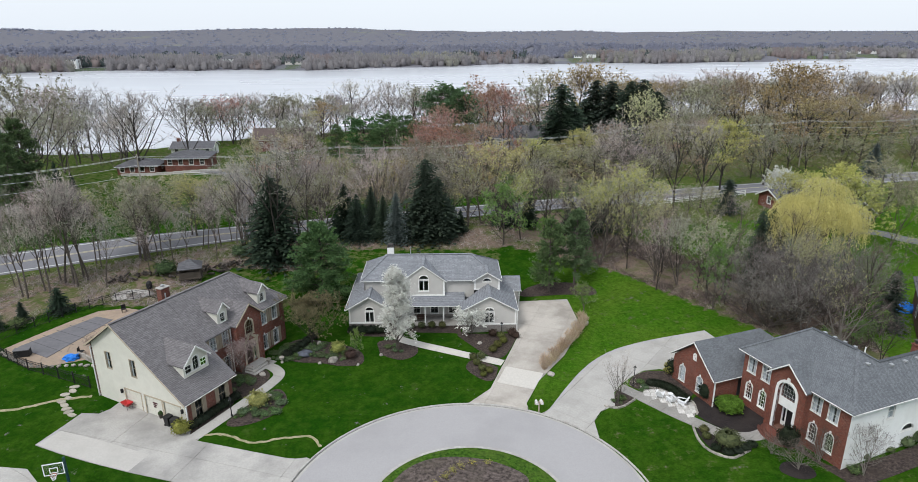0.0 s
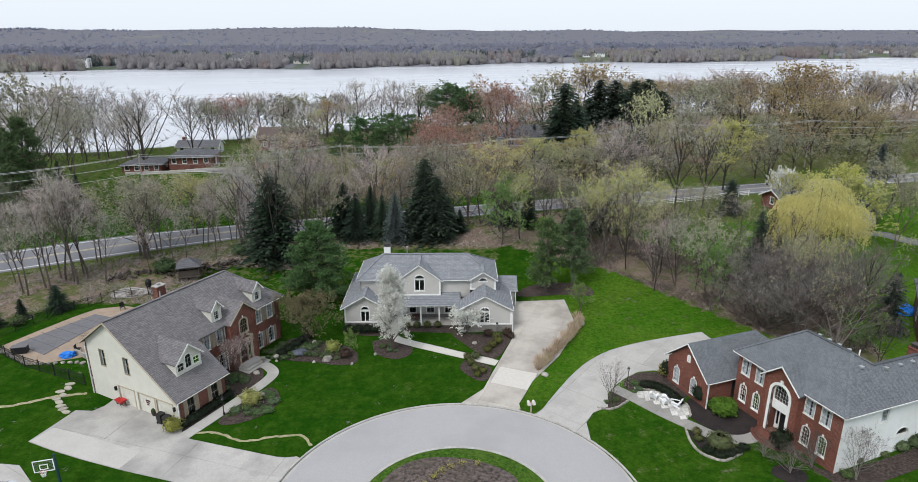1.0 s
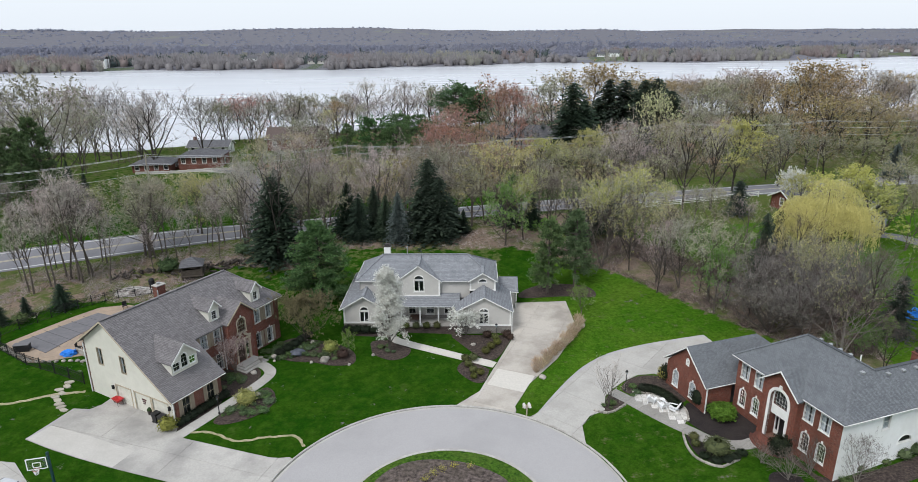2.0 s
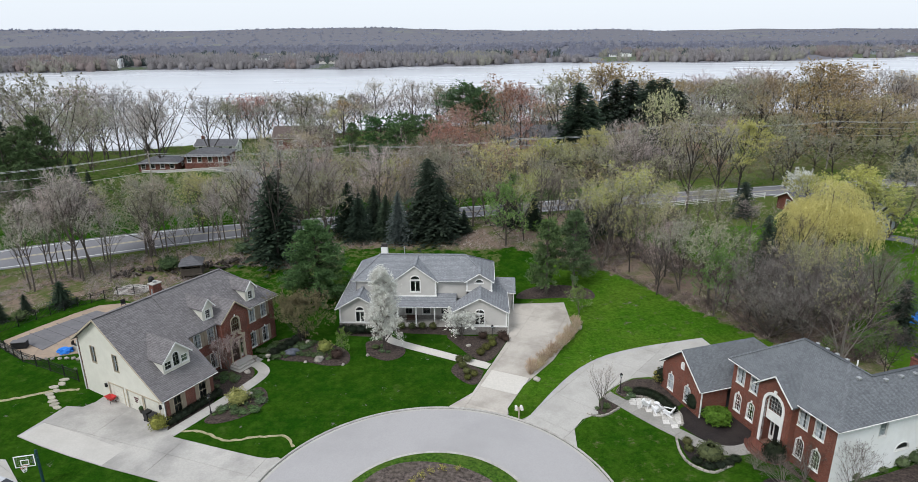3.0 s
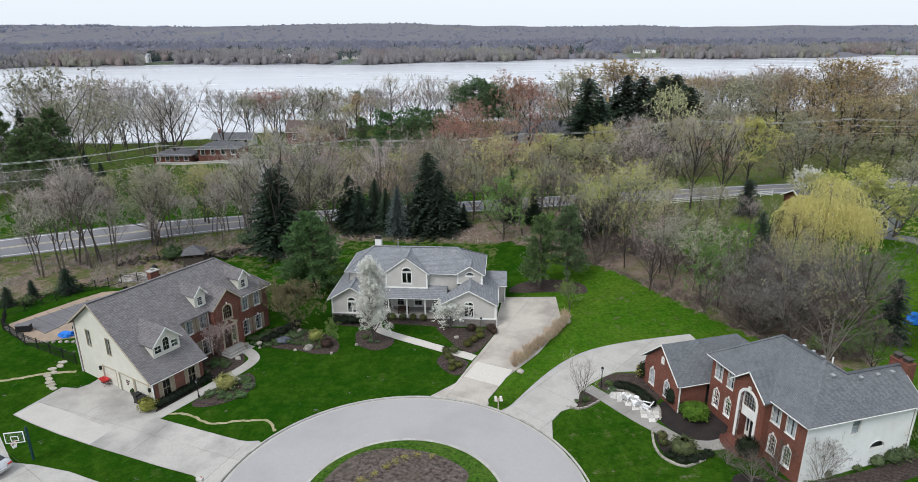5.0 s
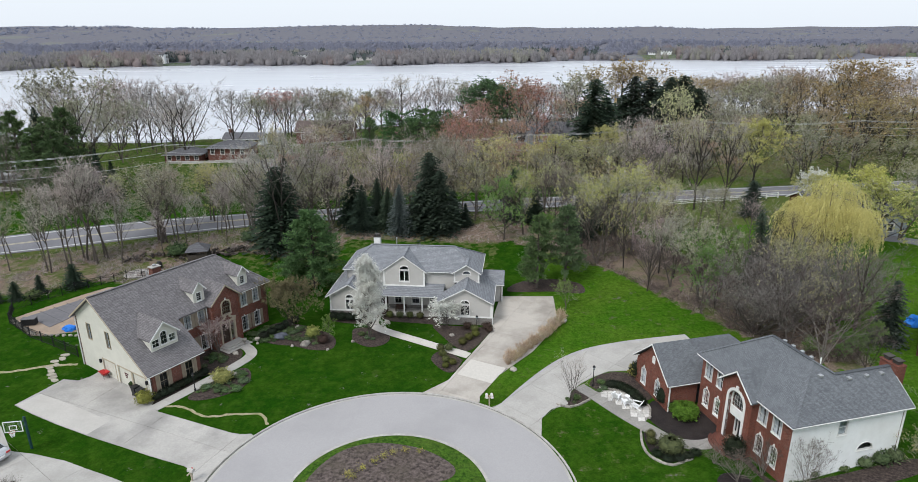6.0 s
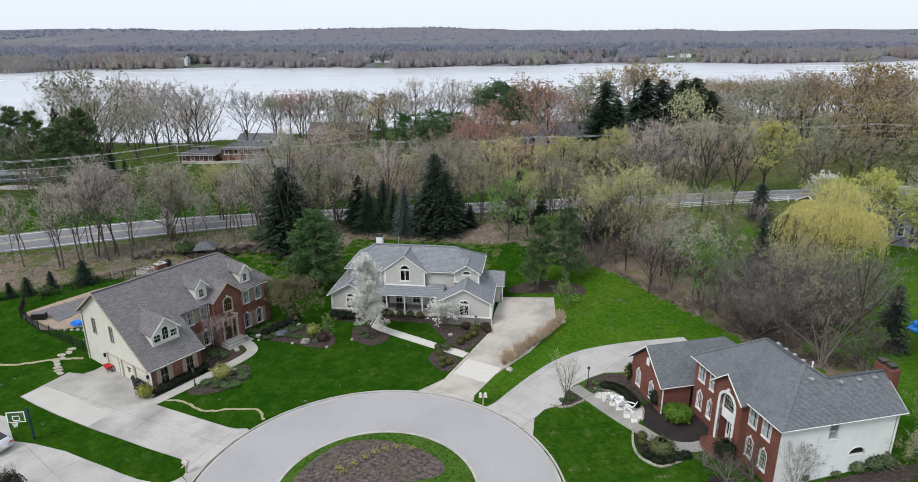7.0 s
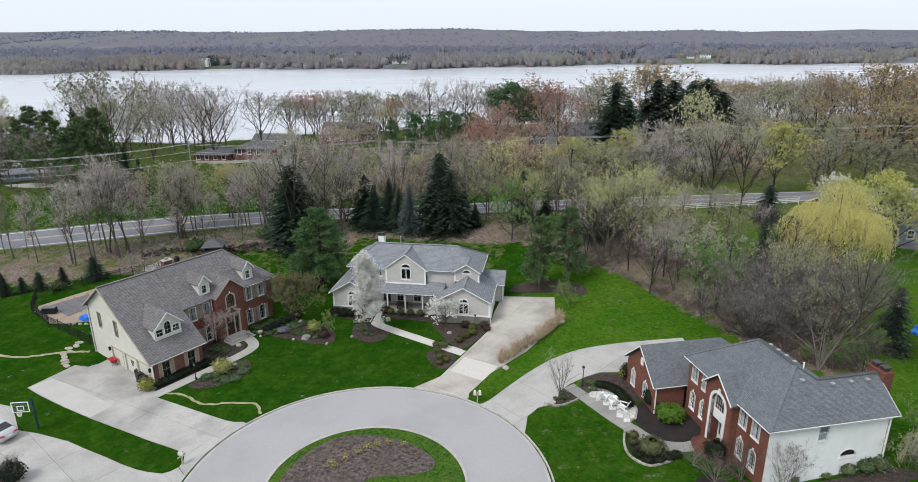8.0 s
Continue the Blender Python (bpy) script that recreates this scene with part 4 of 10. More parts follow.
    part("door_surround", bm, M_tantrim, door, "sand-coloured scrolled door surround")
    bm = bmesh.new()
    s3.face(bm, [(2.2, 0.85), (2.75, 0.85), (2.75, 3.0), (2.2, 3.0)], -0.12)
    part("sidelight", bm, M_glass, door)
    bm = bmesh.new()
    for k in range(3):
        box(bm, 11.0 - 0.25 * k, 13.4 + 0.25 * k, 2.3 - 0.36 * k, 3.44, -0.2, 0.82 - 0.17 * k)
    part("front_steps", bm, M_concrete_w, h, "stone front steps")
    # roof
    bm = bmesh.new()
    ridge1 = 15.38
    slab3(bm, [(0, 0, zf), (6.48, 0, zf), (6.48, 3.97, roof_z(3.97)), (6.48, vr, R), (0, vr, R)])
    slab3(bm, [(5.9, 3.55, roof_z(3.55) + 0.05), (6.5, 3.85, roof_z(3.85) + 0.07), (19.17, 3.97, roof_z(3.97) + 0.06), (ridge1, vr, R + 0.05), (6.6, vr, R + 0.05)])
    slab3(bm, [(19.17, 3.97, roof_z(3.97) + 0.06), (19.17, 13.44, 6.3), (ridge1, vr, R + 0.05)])
    slab3(bm, [(0, vr, R), (ridge1, vr, R), (19.17, 13.44, 6.3), (19.17, 13.44, 6.3 - 0.001), (0, 13.44, 6.42)][:3] + [(0, 13.44, 6.42)])
    # entrance bay gable
    vb = (8.05 - zf) / p
    for a, b in ((10.0, 12.2), (14.4, 12.2)):
        slab3(bm, [(a, 3.1, 6.12), (b, 3.1, 8.08), (b, vb, 8.08), (a, (6.12 - zf) / p + 0.1, 6.14)])
    part("roof", bm, M_roof_l, h, "brown-grey shingle roof")
    bm = bmesh.new()
    beam(bm, (0, vr, R + 0.05), (6.6, vr, R + 0.05), 0.3, 0.05)
    beam(bm, (6.6, vr, R + 0.1), (ridge1, vr, R + 0.1), 0.3, 0.05)
    beam(bm, (ridge1, vr, R + 0.1), (19.17, 3.97, roof_z(3.97) + 0.1), 0.28, 0.05)
    beam(bm, (6.6, vr, R + 0.08), (6.45, 3.9, roof_z(3.9) + 0.1), 0.25, 0.06)
    part("ridge_cap", bm, M_roof_l, h)
    eave_trim(h, [((0, -0.02, zf - 0.04), (6.5, -0.02, zf - 0.04)), ((6.45, 3.92, 5.9), (10.1, 3.92, 5.9)), ((14.3, 3.92, 5.9), (19.2, 3.92, 5.9)), ((19.2, 3.97, 5.9), (19.2, 13.44, 6.2))])
    eave_trim(h, [((-0.03, -0.02, zf - 0.02), (-0.03, vr, R - 0.02)), ((-0.03, 13.46, 6.4), (-0.03, vr, R - 0.02))], M_tantrim, 0.06, 0.14, "fascia")
    eave_trim(h, [((10.0, 3.06, 6.1), (12.2, 3.06, 8.06)), ((14.4, 3.06, 6.1), (12.2, 3.06, 8.06))], M_tantrim, 0.06, 0.14, "fascia")
    eave_trim(h, [((0.33, 0.33, 3.0), (0.33, 0.33, 0.3)), ((0.33, 13.1, 6.2), (0.33, 13.1, 0.3)), ((10.15, 4.2, 5.8), (10.15, 4.2, 0.4))], M_trim, 0.09, 0.09, "downspout")
    closed_room(h, 0.9, 18.5, 4.8, 12.6, 0.35, 6.0)
    closed_room(h, 0.9, 5.8, 0.9, 4.7, 0.35, 2.95)

    # dormers: face width, wall foot, eave, peak
    def dormer(uc, half, vf, ze, zp, big):
        foot = roof_z(vf) - 0.15
        d = part("dormer", bmesh.new(), M_cream, h, "cream-sided roof dormer")
        bm = bmesh.new()
        ov = 0.22
        back = lambda z: (z - zf) / p + 0.1
        for sg in (-1, 1):
            slab3(bm, [(uc + sg * (half + ov), vf - 0.3, ze - 0.1), (uc, vf - 0.3, zp), (uc, back(zp), zp), (uc + sg * (half + ov), back(ze - 0.1), ze - 0.1)], 0.1)
        part("dormer_roof", bm, M_roof_l, d, "shingled dormer roof")
        bm = bmesh.new()
        w2 = half * 2
        if big:
            hs = [hole(half - 0.36, half + 0.36, foot + 0.5, foot + 1.95, 0.36), hole(0.2, half - 0.56, foot + 0.5, foot + 1.3), hole(half + 0.56, w2 - 0.2, foot + 0.5, foot + 1.3)]
        else:
            hs = [hole(half - 0.3, half + 0.3, foot + 0.35, foot + 1.3)]
        wall(bm, (uc - half, vf), (uc + half, vf), [(0, foot), (w2, foot), (w2, ze), (half, zp - 0.14), (0, ze)], hs, 0.12)
        for sg in (-1, 1):
            a, b = (uc + sg * half, vf + 0.12), (uc + sg * half, back(ze))
            wall(bm, a if sg > 0 else b, b if sg > 0 else a, [(0, foot if sg > 0 else ze - 0.05), (b[1] - a[1], ze - 0.05 if sg > 0 else foot), (b[1] - a[1], ze), (0, ze)], (), 0.1)
        part("dormer_wall", bm, M_cream, d)
        bm = bmesh.new()
        box(bm, uc - half + 0.15, uc + half - 0.15, vf + 0.3, vf + 0.9, foot + 0.35, ze - 0.1)
        bmesh.ops.reverse_faces(bm, faces=bm.faces)
        part("dormer_back", bm, M_room, d)
        sd = Side(d, (uc - half, vf), (uc + half, vf))
        if big:
            sd.window(half - 0.36, half + 0.36, foot + 0.5, foot + 1.95, 0.36, cols=2, rows=3, sill=False, frame_w=0.07)
            sd.window(0.2, half - 0.56, foot + 0.5, foot + 1.3, cols=2, rows=2, frame_w=0.06, sill=False)
            sd.window(half + 0.56, w2 - 0.2, foot + 0.5, foot + 1.3, cols=2, rows=2, frame_w=0.06, sill=False)
        else:
            sd.window(half - 0.3, half + 0.3, foot + 0.35, foot + 1.3, cols=2, rows=4, frame_w=0.07)
        eave_trim(d, [((uc - half - ov, vf - 0.32, ze - 0.12), (uc, vf - 0.32, zp - 0.02)), ((uc + half + ov, vf - 0.32, ze - 0.12), (uc, vf - 0.32, zp - 0.02))], M_trim, 0.06, 0.14, "fascia")

    dormer(3.42, 1.5, 1.9, 5.9, 7.45, True)
    dormer(9.78, 0.7, 4.65, 8.0, 8.95, False)
    dormer(15.75, 0.7, 4.65, 8.0, 8.95, False)
    # chimney
    bm = bmesh.new()
    box(bm, 11.2, 12.3, 15.6, 16.4, -0.3, 7.75)
    ch = part("chimney", bm, M_brick, h, "brick chimney with a stone cap")
    bm = bmesh.new()
    box(bm, 11.1, 12.4, 15.5, 16.5, 7.75, 7.88, 0.03)
    part("chimney_cap", bm, M_kerb, ch)
    bm = bmesh.new()
    tube(bm, (11.75, 16.0, 7.88), (11.75, 16.0, 8.1), 0.22)
    part("flue", bm, M_metal, ch)
    bm = bmesh.new()
    tube(bm, (6.9, 9.3, 9.3), (6.9, 9.3, 10.15), 0.07)
    part("vent_pipe", bm, M_metal, h)
    return h


def red_house():
    h = thing("red_house", (26.62, 55.05, 0), -68.02, "red brick house with arched entrance, white side wall, blue-grey roof", "house")
    ze, R, p = 6.74, 9.74, 0.765
    bm = bmesh.new()
    upper = [(0.95, 1.9), (2.65, 3.6), (8.15, 9.1), (9.75, 10.7)]
    lower = [(1.05, 1.85), (2.68, 3.48), (8.25, 9.05), (9.88, 10.68)]
    o = 0.4
    wall(bm, (0.4, 0.4), (11.745, 0.4), [(0, 0), (11.345, 0), (11.345, 6.6), (0, 6.6)], [hole(a - o, b - o, 4.8, 6.25) for a, b in upper] + [hole(a - o, b - o, 1.95, 3.7, 0.4) for a, b in lower] + [hole(5.12 - o, 7.02 - o, 1.35, 3.7), hole(5.2 - o, 6.94 - o, 4.5, 6.25)])
    part("front_wall", bm, M_brick_r, h)
    s = Side(h, (0.4, 0.4), (11.75, 0.4))
    for a, b in upper:
        s.window(a - o, b - o, 4.8, 6.25, cols=3, rows=4, curtain=0.8, frame_w=0.045)
    for a, b in lower:
        s.window(a - o, b - o, 1.95, 3.7, 0.4, cols=3, rows=5, keystone=True, curtain=1.0, frame_w=0.05)
    bm = bmesh.new()
    wall(bm, (11.75, 0.41), (11.75, 11.1), [(0, -0.2), (10.69, -0.2), (10.69, 6.6), (0, 6.6)], [hole(4.34, 5.14, 5.0, 6.3), hole(6.59, 8.09, 3.2, 3.85, 0.6)])
    part("side_wall", bm, M_white_r, h, "white-painted masonry side wall")
    s2 = Side(h, (11.75, 0.41), (11.75, 11.1))
    s2.window(4.34, 5.14, 5.0, 6.3, cols=1, rows=2, curtain=1.0, frame_w=0.04)
    s2.window(6.59, 8.09, 3.2, 3.85, 0.6, cols=1, rows=1, frame_w=0.05)
    bm = bmesh.new()
    wall(bm, (11.75, 11.1), (6.9, 11.1), [(0, -0.2), (4.85, -0.2), (4.85, 6.6), (2.45, 8.7), (0, 6.6)])
    wall(bm, (6.9, 11.1), (6.9, 9.0), [(0, -0.2), (2.1, -0.2), (2.1, 6.6), (0, 6.6)])
    wall(bm, (6.9, 9.0), (0.4, 9.0), [(0, -0.2), (6.5, -0.2), (6.5, 6.6), (0, 6.6)])
    wall(bm, (0.4, 9.0), (0.4, 0.6), [(0, -0.2), (8.4, -0.2), (8.4, 6.6), (0, 6.6)])
    part("back_wall", bm, M_brick_r, h)
    closed_room(h, 0.8, 11.4, 0.9, 8.8, 0.9, 6.55)
    bm = bmesh.new()
    box(bm, 0.8, 11.3, 0.9, 8.7, 4.1, 4.3)
    part("upper_floor", bm, M_room, h)
    # roof
    u1, u2, vh = 3.63, 8.22, 4.68
    rw, zw = 9.30, ze + 0.765 * (12.15 - 9.30)
    for plane in (
        [(0, 0, ze), (12.15, 0, ze), (u2, vh, R), (u1, vh, R)],
        [(0, 9.36, ze), (0, 0, ze), (u1, vh, R)],
        [(12.15, 9.36, ze), (0, 9.36, ze), (u1, vh, R), (u2, vh, R)],
        [(12.15, 0, ze), (12.15, 11.43, ze), (rw, 11.43, zw), (rw, vh + (R - zw) / 0.64, zw), (u2, vh, R)],
        [(rw, 11.43, zw), (2 * rw - 12.15, 11.43, ze), (2 * rw - 12.15, 7.0, ze), (rw, 5.5, zw)],
    ):
        bm = bmesh.new()
        slab3(bm, plane)
        part("roof_plane", bm, M_roof_r, h, "blue-grey shingle roof plane")
    bm = bmesh.new()
    for a, b in (((u1, vh, R), (u2, vh, R)), ((u1, vh, R), (0, 0, ze)), ((u2, vh, R), (12.15, 0, ze)), ((rw, 5.9, zw), (rw, 11.43, zw)), ((u2, vh, R), (rw, 6.0, zw))):
        beam(bm, (a[0], a[1], a[2] + 0.05), (b[0], b[1], b[2] + 0.05), 0.3, 0.06)
    part("ridge_cap", bm, M_roof_r, h)
    # entrance bay with the tall arch
    c, half, vf = 6.07, 1.9, -0.2
    bm = bmesh.new()
    wall(bm, (c - half, vf), (c + half, vf), [(0, 0), (3.8, 0), (3.8, 6.55), (half, 8.1), (0, 6.55)], [hole(half - 0.95, half + 0.95, 1.35, 6.3, 0.95)], 0.5)
    wall(bm, (c - half, 0.39), (c - half, vf + 0.5), [(0, 0), (0.09, 0), (0.09, 6.5), (0, 6.5)])
    wall(bm, (c + half, vf + 0.5), (c + half, 0.39), [(0, 0), (0.09, 0), (0.09, 6.5), (0, 6.5)])
    part("entrance_bay", bm, M_brick_r, h)
    s3 = Side(h, (c - half, vf), (c + half, vf))
    bm = bmesh.new()
    inner = hole(half - 0.95, half + 0.95, 1.35, 6.3, 0.95)
    outer = hole(half - 1.2, half + 1.2, 1.35, 6.55, 1.2)
    s3.loop_band(bm, inner, outer, -0.2, 0.06)
    s3.bar(bm, half - 0.13, half + 0.13, 6.3, 6.8, 0.0, 0.12)
    part("arch_surround", bm, M_trim, h, "tall white arched entrance surround")
    bm = bmesh.new()
    s3.bar(bm, half - 0.95, half + 0.95, 3.65, 4.45, -0.42, -0.3)
    s3.bar(bm, half - 0.95, half + 0.95, 3.62, 3.7, -1.06, -0.42)
    part("entrance_panel", bm, M_trim, h, "white panel over the front door")
    s3b = Side(h, (c - half, vf + 0.3), (c + half, vf + 0.3))
    win = s3b.window(half - 0.9, half + 0.9, 4.5, 6.25, 0.9, cols=6, rows=5, sill=False, frame_w=0.05, label="arched many-paned window over the door")
    # the porch recess: brick jambs, a floor, and the door set deep between sidelights
    bm = bmesh.new()
    s3.bar(bm, half - 1.1, half - 0.945, 1.35, 3.62, -1.1, -0.49)
    s3.bar(bm, half + 0.945, half + 1.1, 1.35, 3.62, -1.1, -0.49)
    part("porch_jamb", bm, M_brick_r, h)
    bm = bmesh.new()
    s3.bar(bm, half - 0.95, half + 0.95, 1.15, 1.354, -1.1, 0.0)
    part("porch_floor", bm, M_brick_r, h, "brick porch floor inside the arch")
    bm = bmesh.new()
    for a, b in ((-0.94, -0.84), (-0.56, -0.45), (0.47, 0.58), (0.84, 0.94)):
        s3.bar(bm, half + a, half + b, 1.36, 3.61, -1.06, -0.94)
    for a, b in ((-0.84, -0.56), (0.58, 0.84)):
        s3.bar(bm, half + a, half + b, 1.36, 1.75, -1.06, -0.96)
    s3.bar(bm, half - 0.45, half + 0.47, 3.45, 3.61, -1.06, -0.94)
    part("door_frame", bm, M_trim, h, "white door frame with sidelights")
    bm = bmesh.new()
    s3.bar(bm, half - 0.45, half + 0.47, 1.36, 3.45, -1.06, -1.0)
    for zz in (1.5, 2.15, 2.8):
        s3.bar(bm, half - 0.38, half - 0.03, zz, zz + 0.5, -1.01, -0.98)
        s3.bar(bm, half + 0.05, half + 0.40, zz, zz + 0.5, -1.01, -0.98)
    door = part("front_door", bm, M_plastic_k, h, "dark panelled front door deep in the arch")
    for a, b in ((-0.84, -0.56), (0.58, 0.84)):
        bm = bmesh.new()
        s3.bar(bm, half + a, half + b, 1.75, 3.61, -1.04, -1.02)
        part("sidelight", bm, M_glass, door)
    bm = bmesh.new()
    vb = (8.35 - ze) / 0.641 + 0.1
    for sg in (-1, 1):
        slab3(bm, [(c + sg * 2.15, -0.55, 6.50), (c, -0.55, 8.35), (c, vb, 8.35), (c + sg * 2.15, 0.1, 6.55)])
    part("entrance_roof", bm, M_roof_r, h)
    eave_trim(h, [((c - 2.2, -0.58, 6.48), (c, -0.58, 8.33)), ((c + 2.2, -0.58, 6.48), (c, -0.58, 8.33))], M_trim, 0.05, 0.11, "fascia")
    eave_trim(h, [((0, -0.04, ze - 0.03), (c - 2.1, -0.04, ze - 0.03)), ((c + 2.1, -0.04, ze - 0.03), (12.2, -0.04, ze - 0.03)), ((12.19, -0.04, ze - 0.03), (12.19, 11.45, ze - 0.03)), ((-0.04, 0, ze - 0.03), (-0.04, 9.3, ze - 0.03))])
    eave_trim(h, [((12.15, 11.46, ze - 0.02), (rw, 11.46, zw - 0.02))], M_trim, 0.05, 0.11, "fascia")
    for k, (a, b) in enumerate(((c - half, 0.3), (c + half - 0.3, 0.3))):
        for j in range(9):
            bm = bmesh.new()
            w = 0.36 if j % 2 else 0.26
            q = (a - (c - half)) if k == 0 else 3.8 - w
            s3.bar(bm, q, q + w, 1.0 + 0.6 * j, 1.0 + 0.6 * j + 0.44, 0.0, 0.03)
            part("quoin", bm, M_quoin, h)
    # round brick steps
    bm = bmesh.new()
    for k in range(3):
        r = 1.45 + 0.32 * (2 - k)
        ring_pts = [(c + r * math.cos(math.pi + math.pi * j / 14), vf - 0.02 + r * 0.75 * math.sin(math.pi + math.pi * j / 14)) for j in range(15)]
        top = [bm.verts.new((x, y, 1.0 + 0.16 * k)) for x, y in ring_pts]
        low = [bm.verts.new((x, y, 0.5)) for x, y in ring_pts]
        bm.faces.new(top)
        for j in range(14):
            bm.faces.new((top[j], low[j], low[j + 1], top[j + 1]))
    part("front_steps", bm, M_brick, h, "rounded brick front steps")
    # garage wing
    g0, g1, gv, ge, gR = -5.85, 0.03, -2.6, 3.82, 6.62
    gc = (g0 + g1) / 2
    bm = bmesh.new()
    gl = g1 - g0
    gws = [(-4.85 - g0, -4.05 - g0), (-2.3 - g0, -1.5 - g0)]
    wall(bm, (g0, gv), (g1, gv), [(0, 0.3), (gl, 0.3), (gl, ge - 0.05), (gl / 2, gR - 0.2), (0, ge - 0.05)], [hole(a, b, 1.4, 3.1, 0.4) for a, b in gws])
    wall(bm, (g1, gv + 0.2), (g1, 0.4), [(0, 0.3), (2.8, 0.3), (2.8, ge), (0, ge)])
    wall(bm, (g0, 9.0), (g0, gv + 0.2), [(0, 0.3), (11.4, 0.3), (11.4, ge), (0, ge)])
    wall(bm, (g1, 9.0), (g0 + 0.2, 9.0), [(0, 0.3), (gl - 0.2, 0.3), (gl - 0.2, ge), (0, ge)])
    part("garage_wall", bm, M_brick_r, h)
    sg = Side(h, (g0, gv), (g1, gv))
    for a, b in gws:
        sg.window(a, b, 1.4, 3.1, 0.4, cols=2, rows=4, keystone=True, curtain=1.0)
    bm = bmesh.new()
    vent = hole(gl / 2 - 0.24, gl / 2 + 0.24, 4.45, 5.25, 0.24)
    sg.loop_band(bm, [(gl / 2 + (x - gl / 2) * 0.7, 4.8 + (z - 4.8) * 0.75) for x, z in vent], vent, 0.0, 0.05)
    for j in range(5):
        sg.bar(bm, gl / 2 - 0.17, gl / 2 + 0.17, 4.5 + 0.12 * j, 4.58 + 0.12 * j, 0.0, 0.03)
    part("gable_vent", bm, M_trim, h, "white louvred gable vent")
    for k in range(2):
        for j in range(5):
            bm = bmesh.new()
            w = 0.36 if j % 2 else 0.26
            q = 0 if k == 0 else gl - w
            sg.bar(bm, q, q + w, 0.7 + 0.6 * j, 1.14 + 0.6 * j, 0.0, 0.03)
            part("quoin", bm, M_quoin, h)
    bm = bmesh.new()
    e0, e1 = -6.2, 0.37
    ec = (e0 + e1) / 2
    for a in (e0, e1):
        slab3(bm, [(a, -2.95, ge), (ec, -2.95, gR), (ec, 5.48, gR), (a, 9.3, ge)])
    slab3(bm, [(e1, 9.3, ge), (e0, 9.3, ge), (ec, 5.48, gR)])
    part("garage_roof", bm, M_roof_r, h)
    eave_trim(h, [((e1 + 0.03, -2.95, ge - 0.03), (e1 + 0.03, 0.4, ge - 0.03)), ((e0 - 0.03, -2.95, ge - 0.03), (e0 - 0.03, 9.3, ge - 0.03))])
    eave_trim(h, [((e0, -2.99, ge - 0.02), (ec, -2.99, gR - 0.02)), ((e1, -2.99, ge - 0.02), (ec, -2.99, gR - 0.02))], M_trim, 0.05, 0.11, "fascia")
    eave_trim(h, [((0.12, -2.52, 3.7), (0.12, -2.52, 0.9)), ((11.86, 11.0, 6.6), (11.86, 11.0, 1.2))], M_trim, 0.1, 0.1, "downspout")
    closed_room(h, g0 + 0.4, g1 - 0.4, gv + 0.5, 8.5, 0.8, 3.7)
    # roof vents
    for uu, back in ((8.9, 3.9), (9.75, 7.0), (9.75, 8.7), (9.75, 10.2)):
        bm = bmesh.new()
        if uu < 9:
            z = ze + 0.765 * (12.15 - 9.3)
            box(bm, 9.15, 9.5, 4.4, 4.75, z - 0.05, z + 0.16, 0.03)
        else:
            z = ze + 0.765 * (12.15 - uu)
            box(bm, uu - 0.17, uu + 0.17, back - 0.17, back + 0.17, z - 0.05, z + 0.16, 0.03)
        part("roof_vent", bm, M_metal, h, "small grey roof vent")
    bm = bmesh.new()
    tube(bm, (8.4, 5.3, 9.1), (8.4, 5.3, 10.0), 0.06)
    part("vent_pipe", bm, M_trim, h)
    for k in range(4):
        bm = bmesh.new()
        u = u1 + 1.0 + 1.0 * k
        box(bm, u - 0.15, u + 0.15, vh + 0.25, vh + 0.55, R - 0.35, R + 0.02, 0.03)
        part("roof_vent", bm, M_metal, h, "small grey roof vent")
    # chimney
    bm = bmesh.new()
    box(bm, 8.3, 9.12, 11.5, 12.25, 0.2, 9.1)
    box(bm, 9.12, 10.05, 11.42, 12.3, 0.2, 9.1)
    ch = part("chimney", bm, M_brick_r, h, "wide brick chimney with two dark caps")
    bm = bmesh.new()
    box(bm, 8.26, 10.09, 11.39, 12.33, 9.1, 9.2, 0.02)
    part("chimney_cap", bm, M_brick, ch)
    for u in (8.72, 9.58):
        bm = bmesh.new()
        box(bm, u - 0.25, u + 0.25, 11.6, 12.1, 9.22, 9.46)
        box(bm, u - 0.34, u + 0.34, 11.52, 12.2, 9.49, 9.55)
        part("flue_cap", bm, M_bronze, ch)
    return h


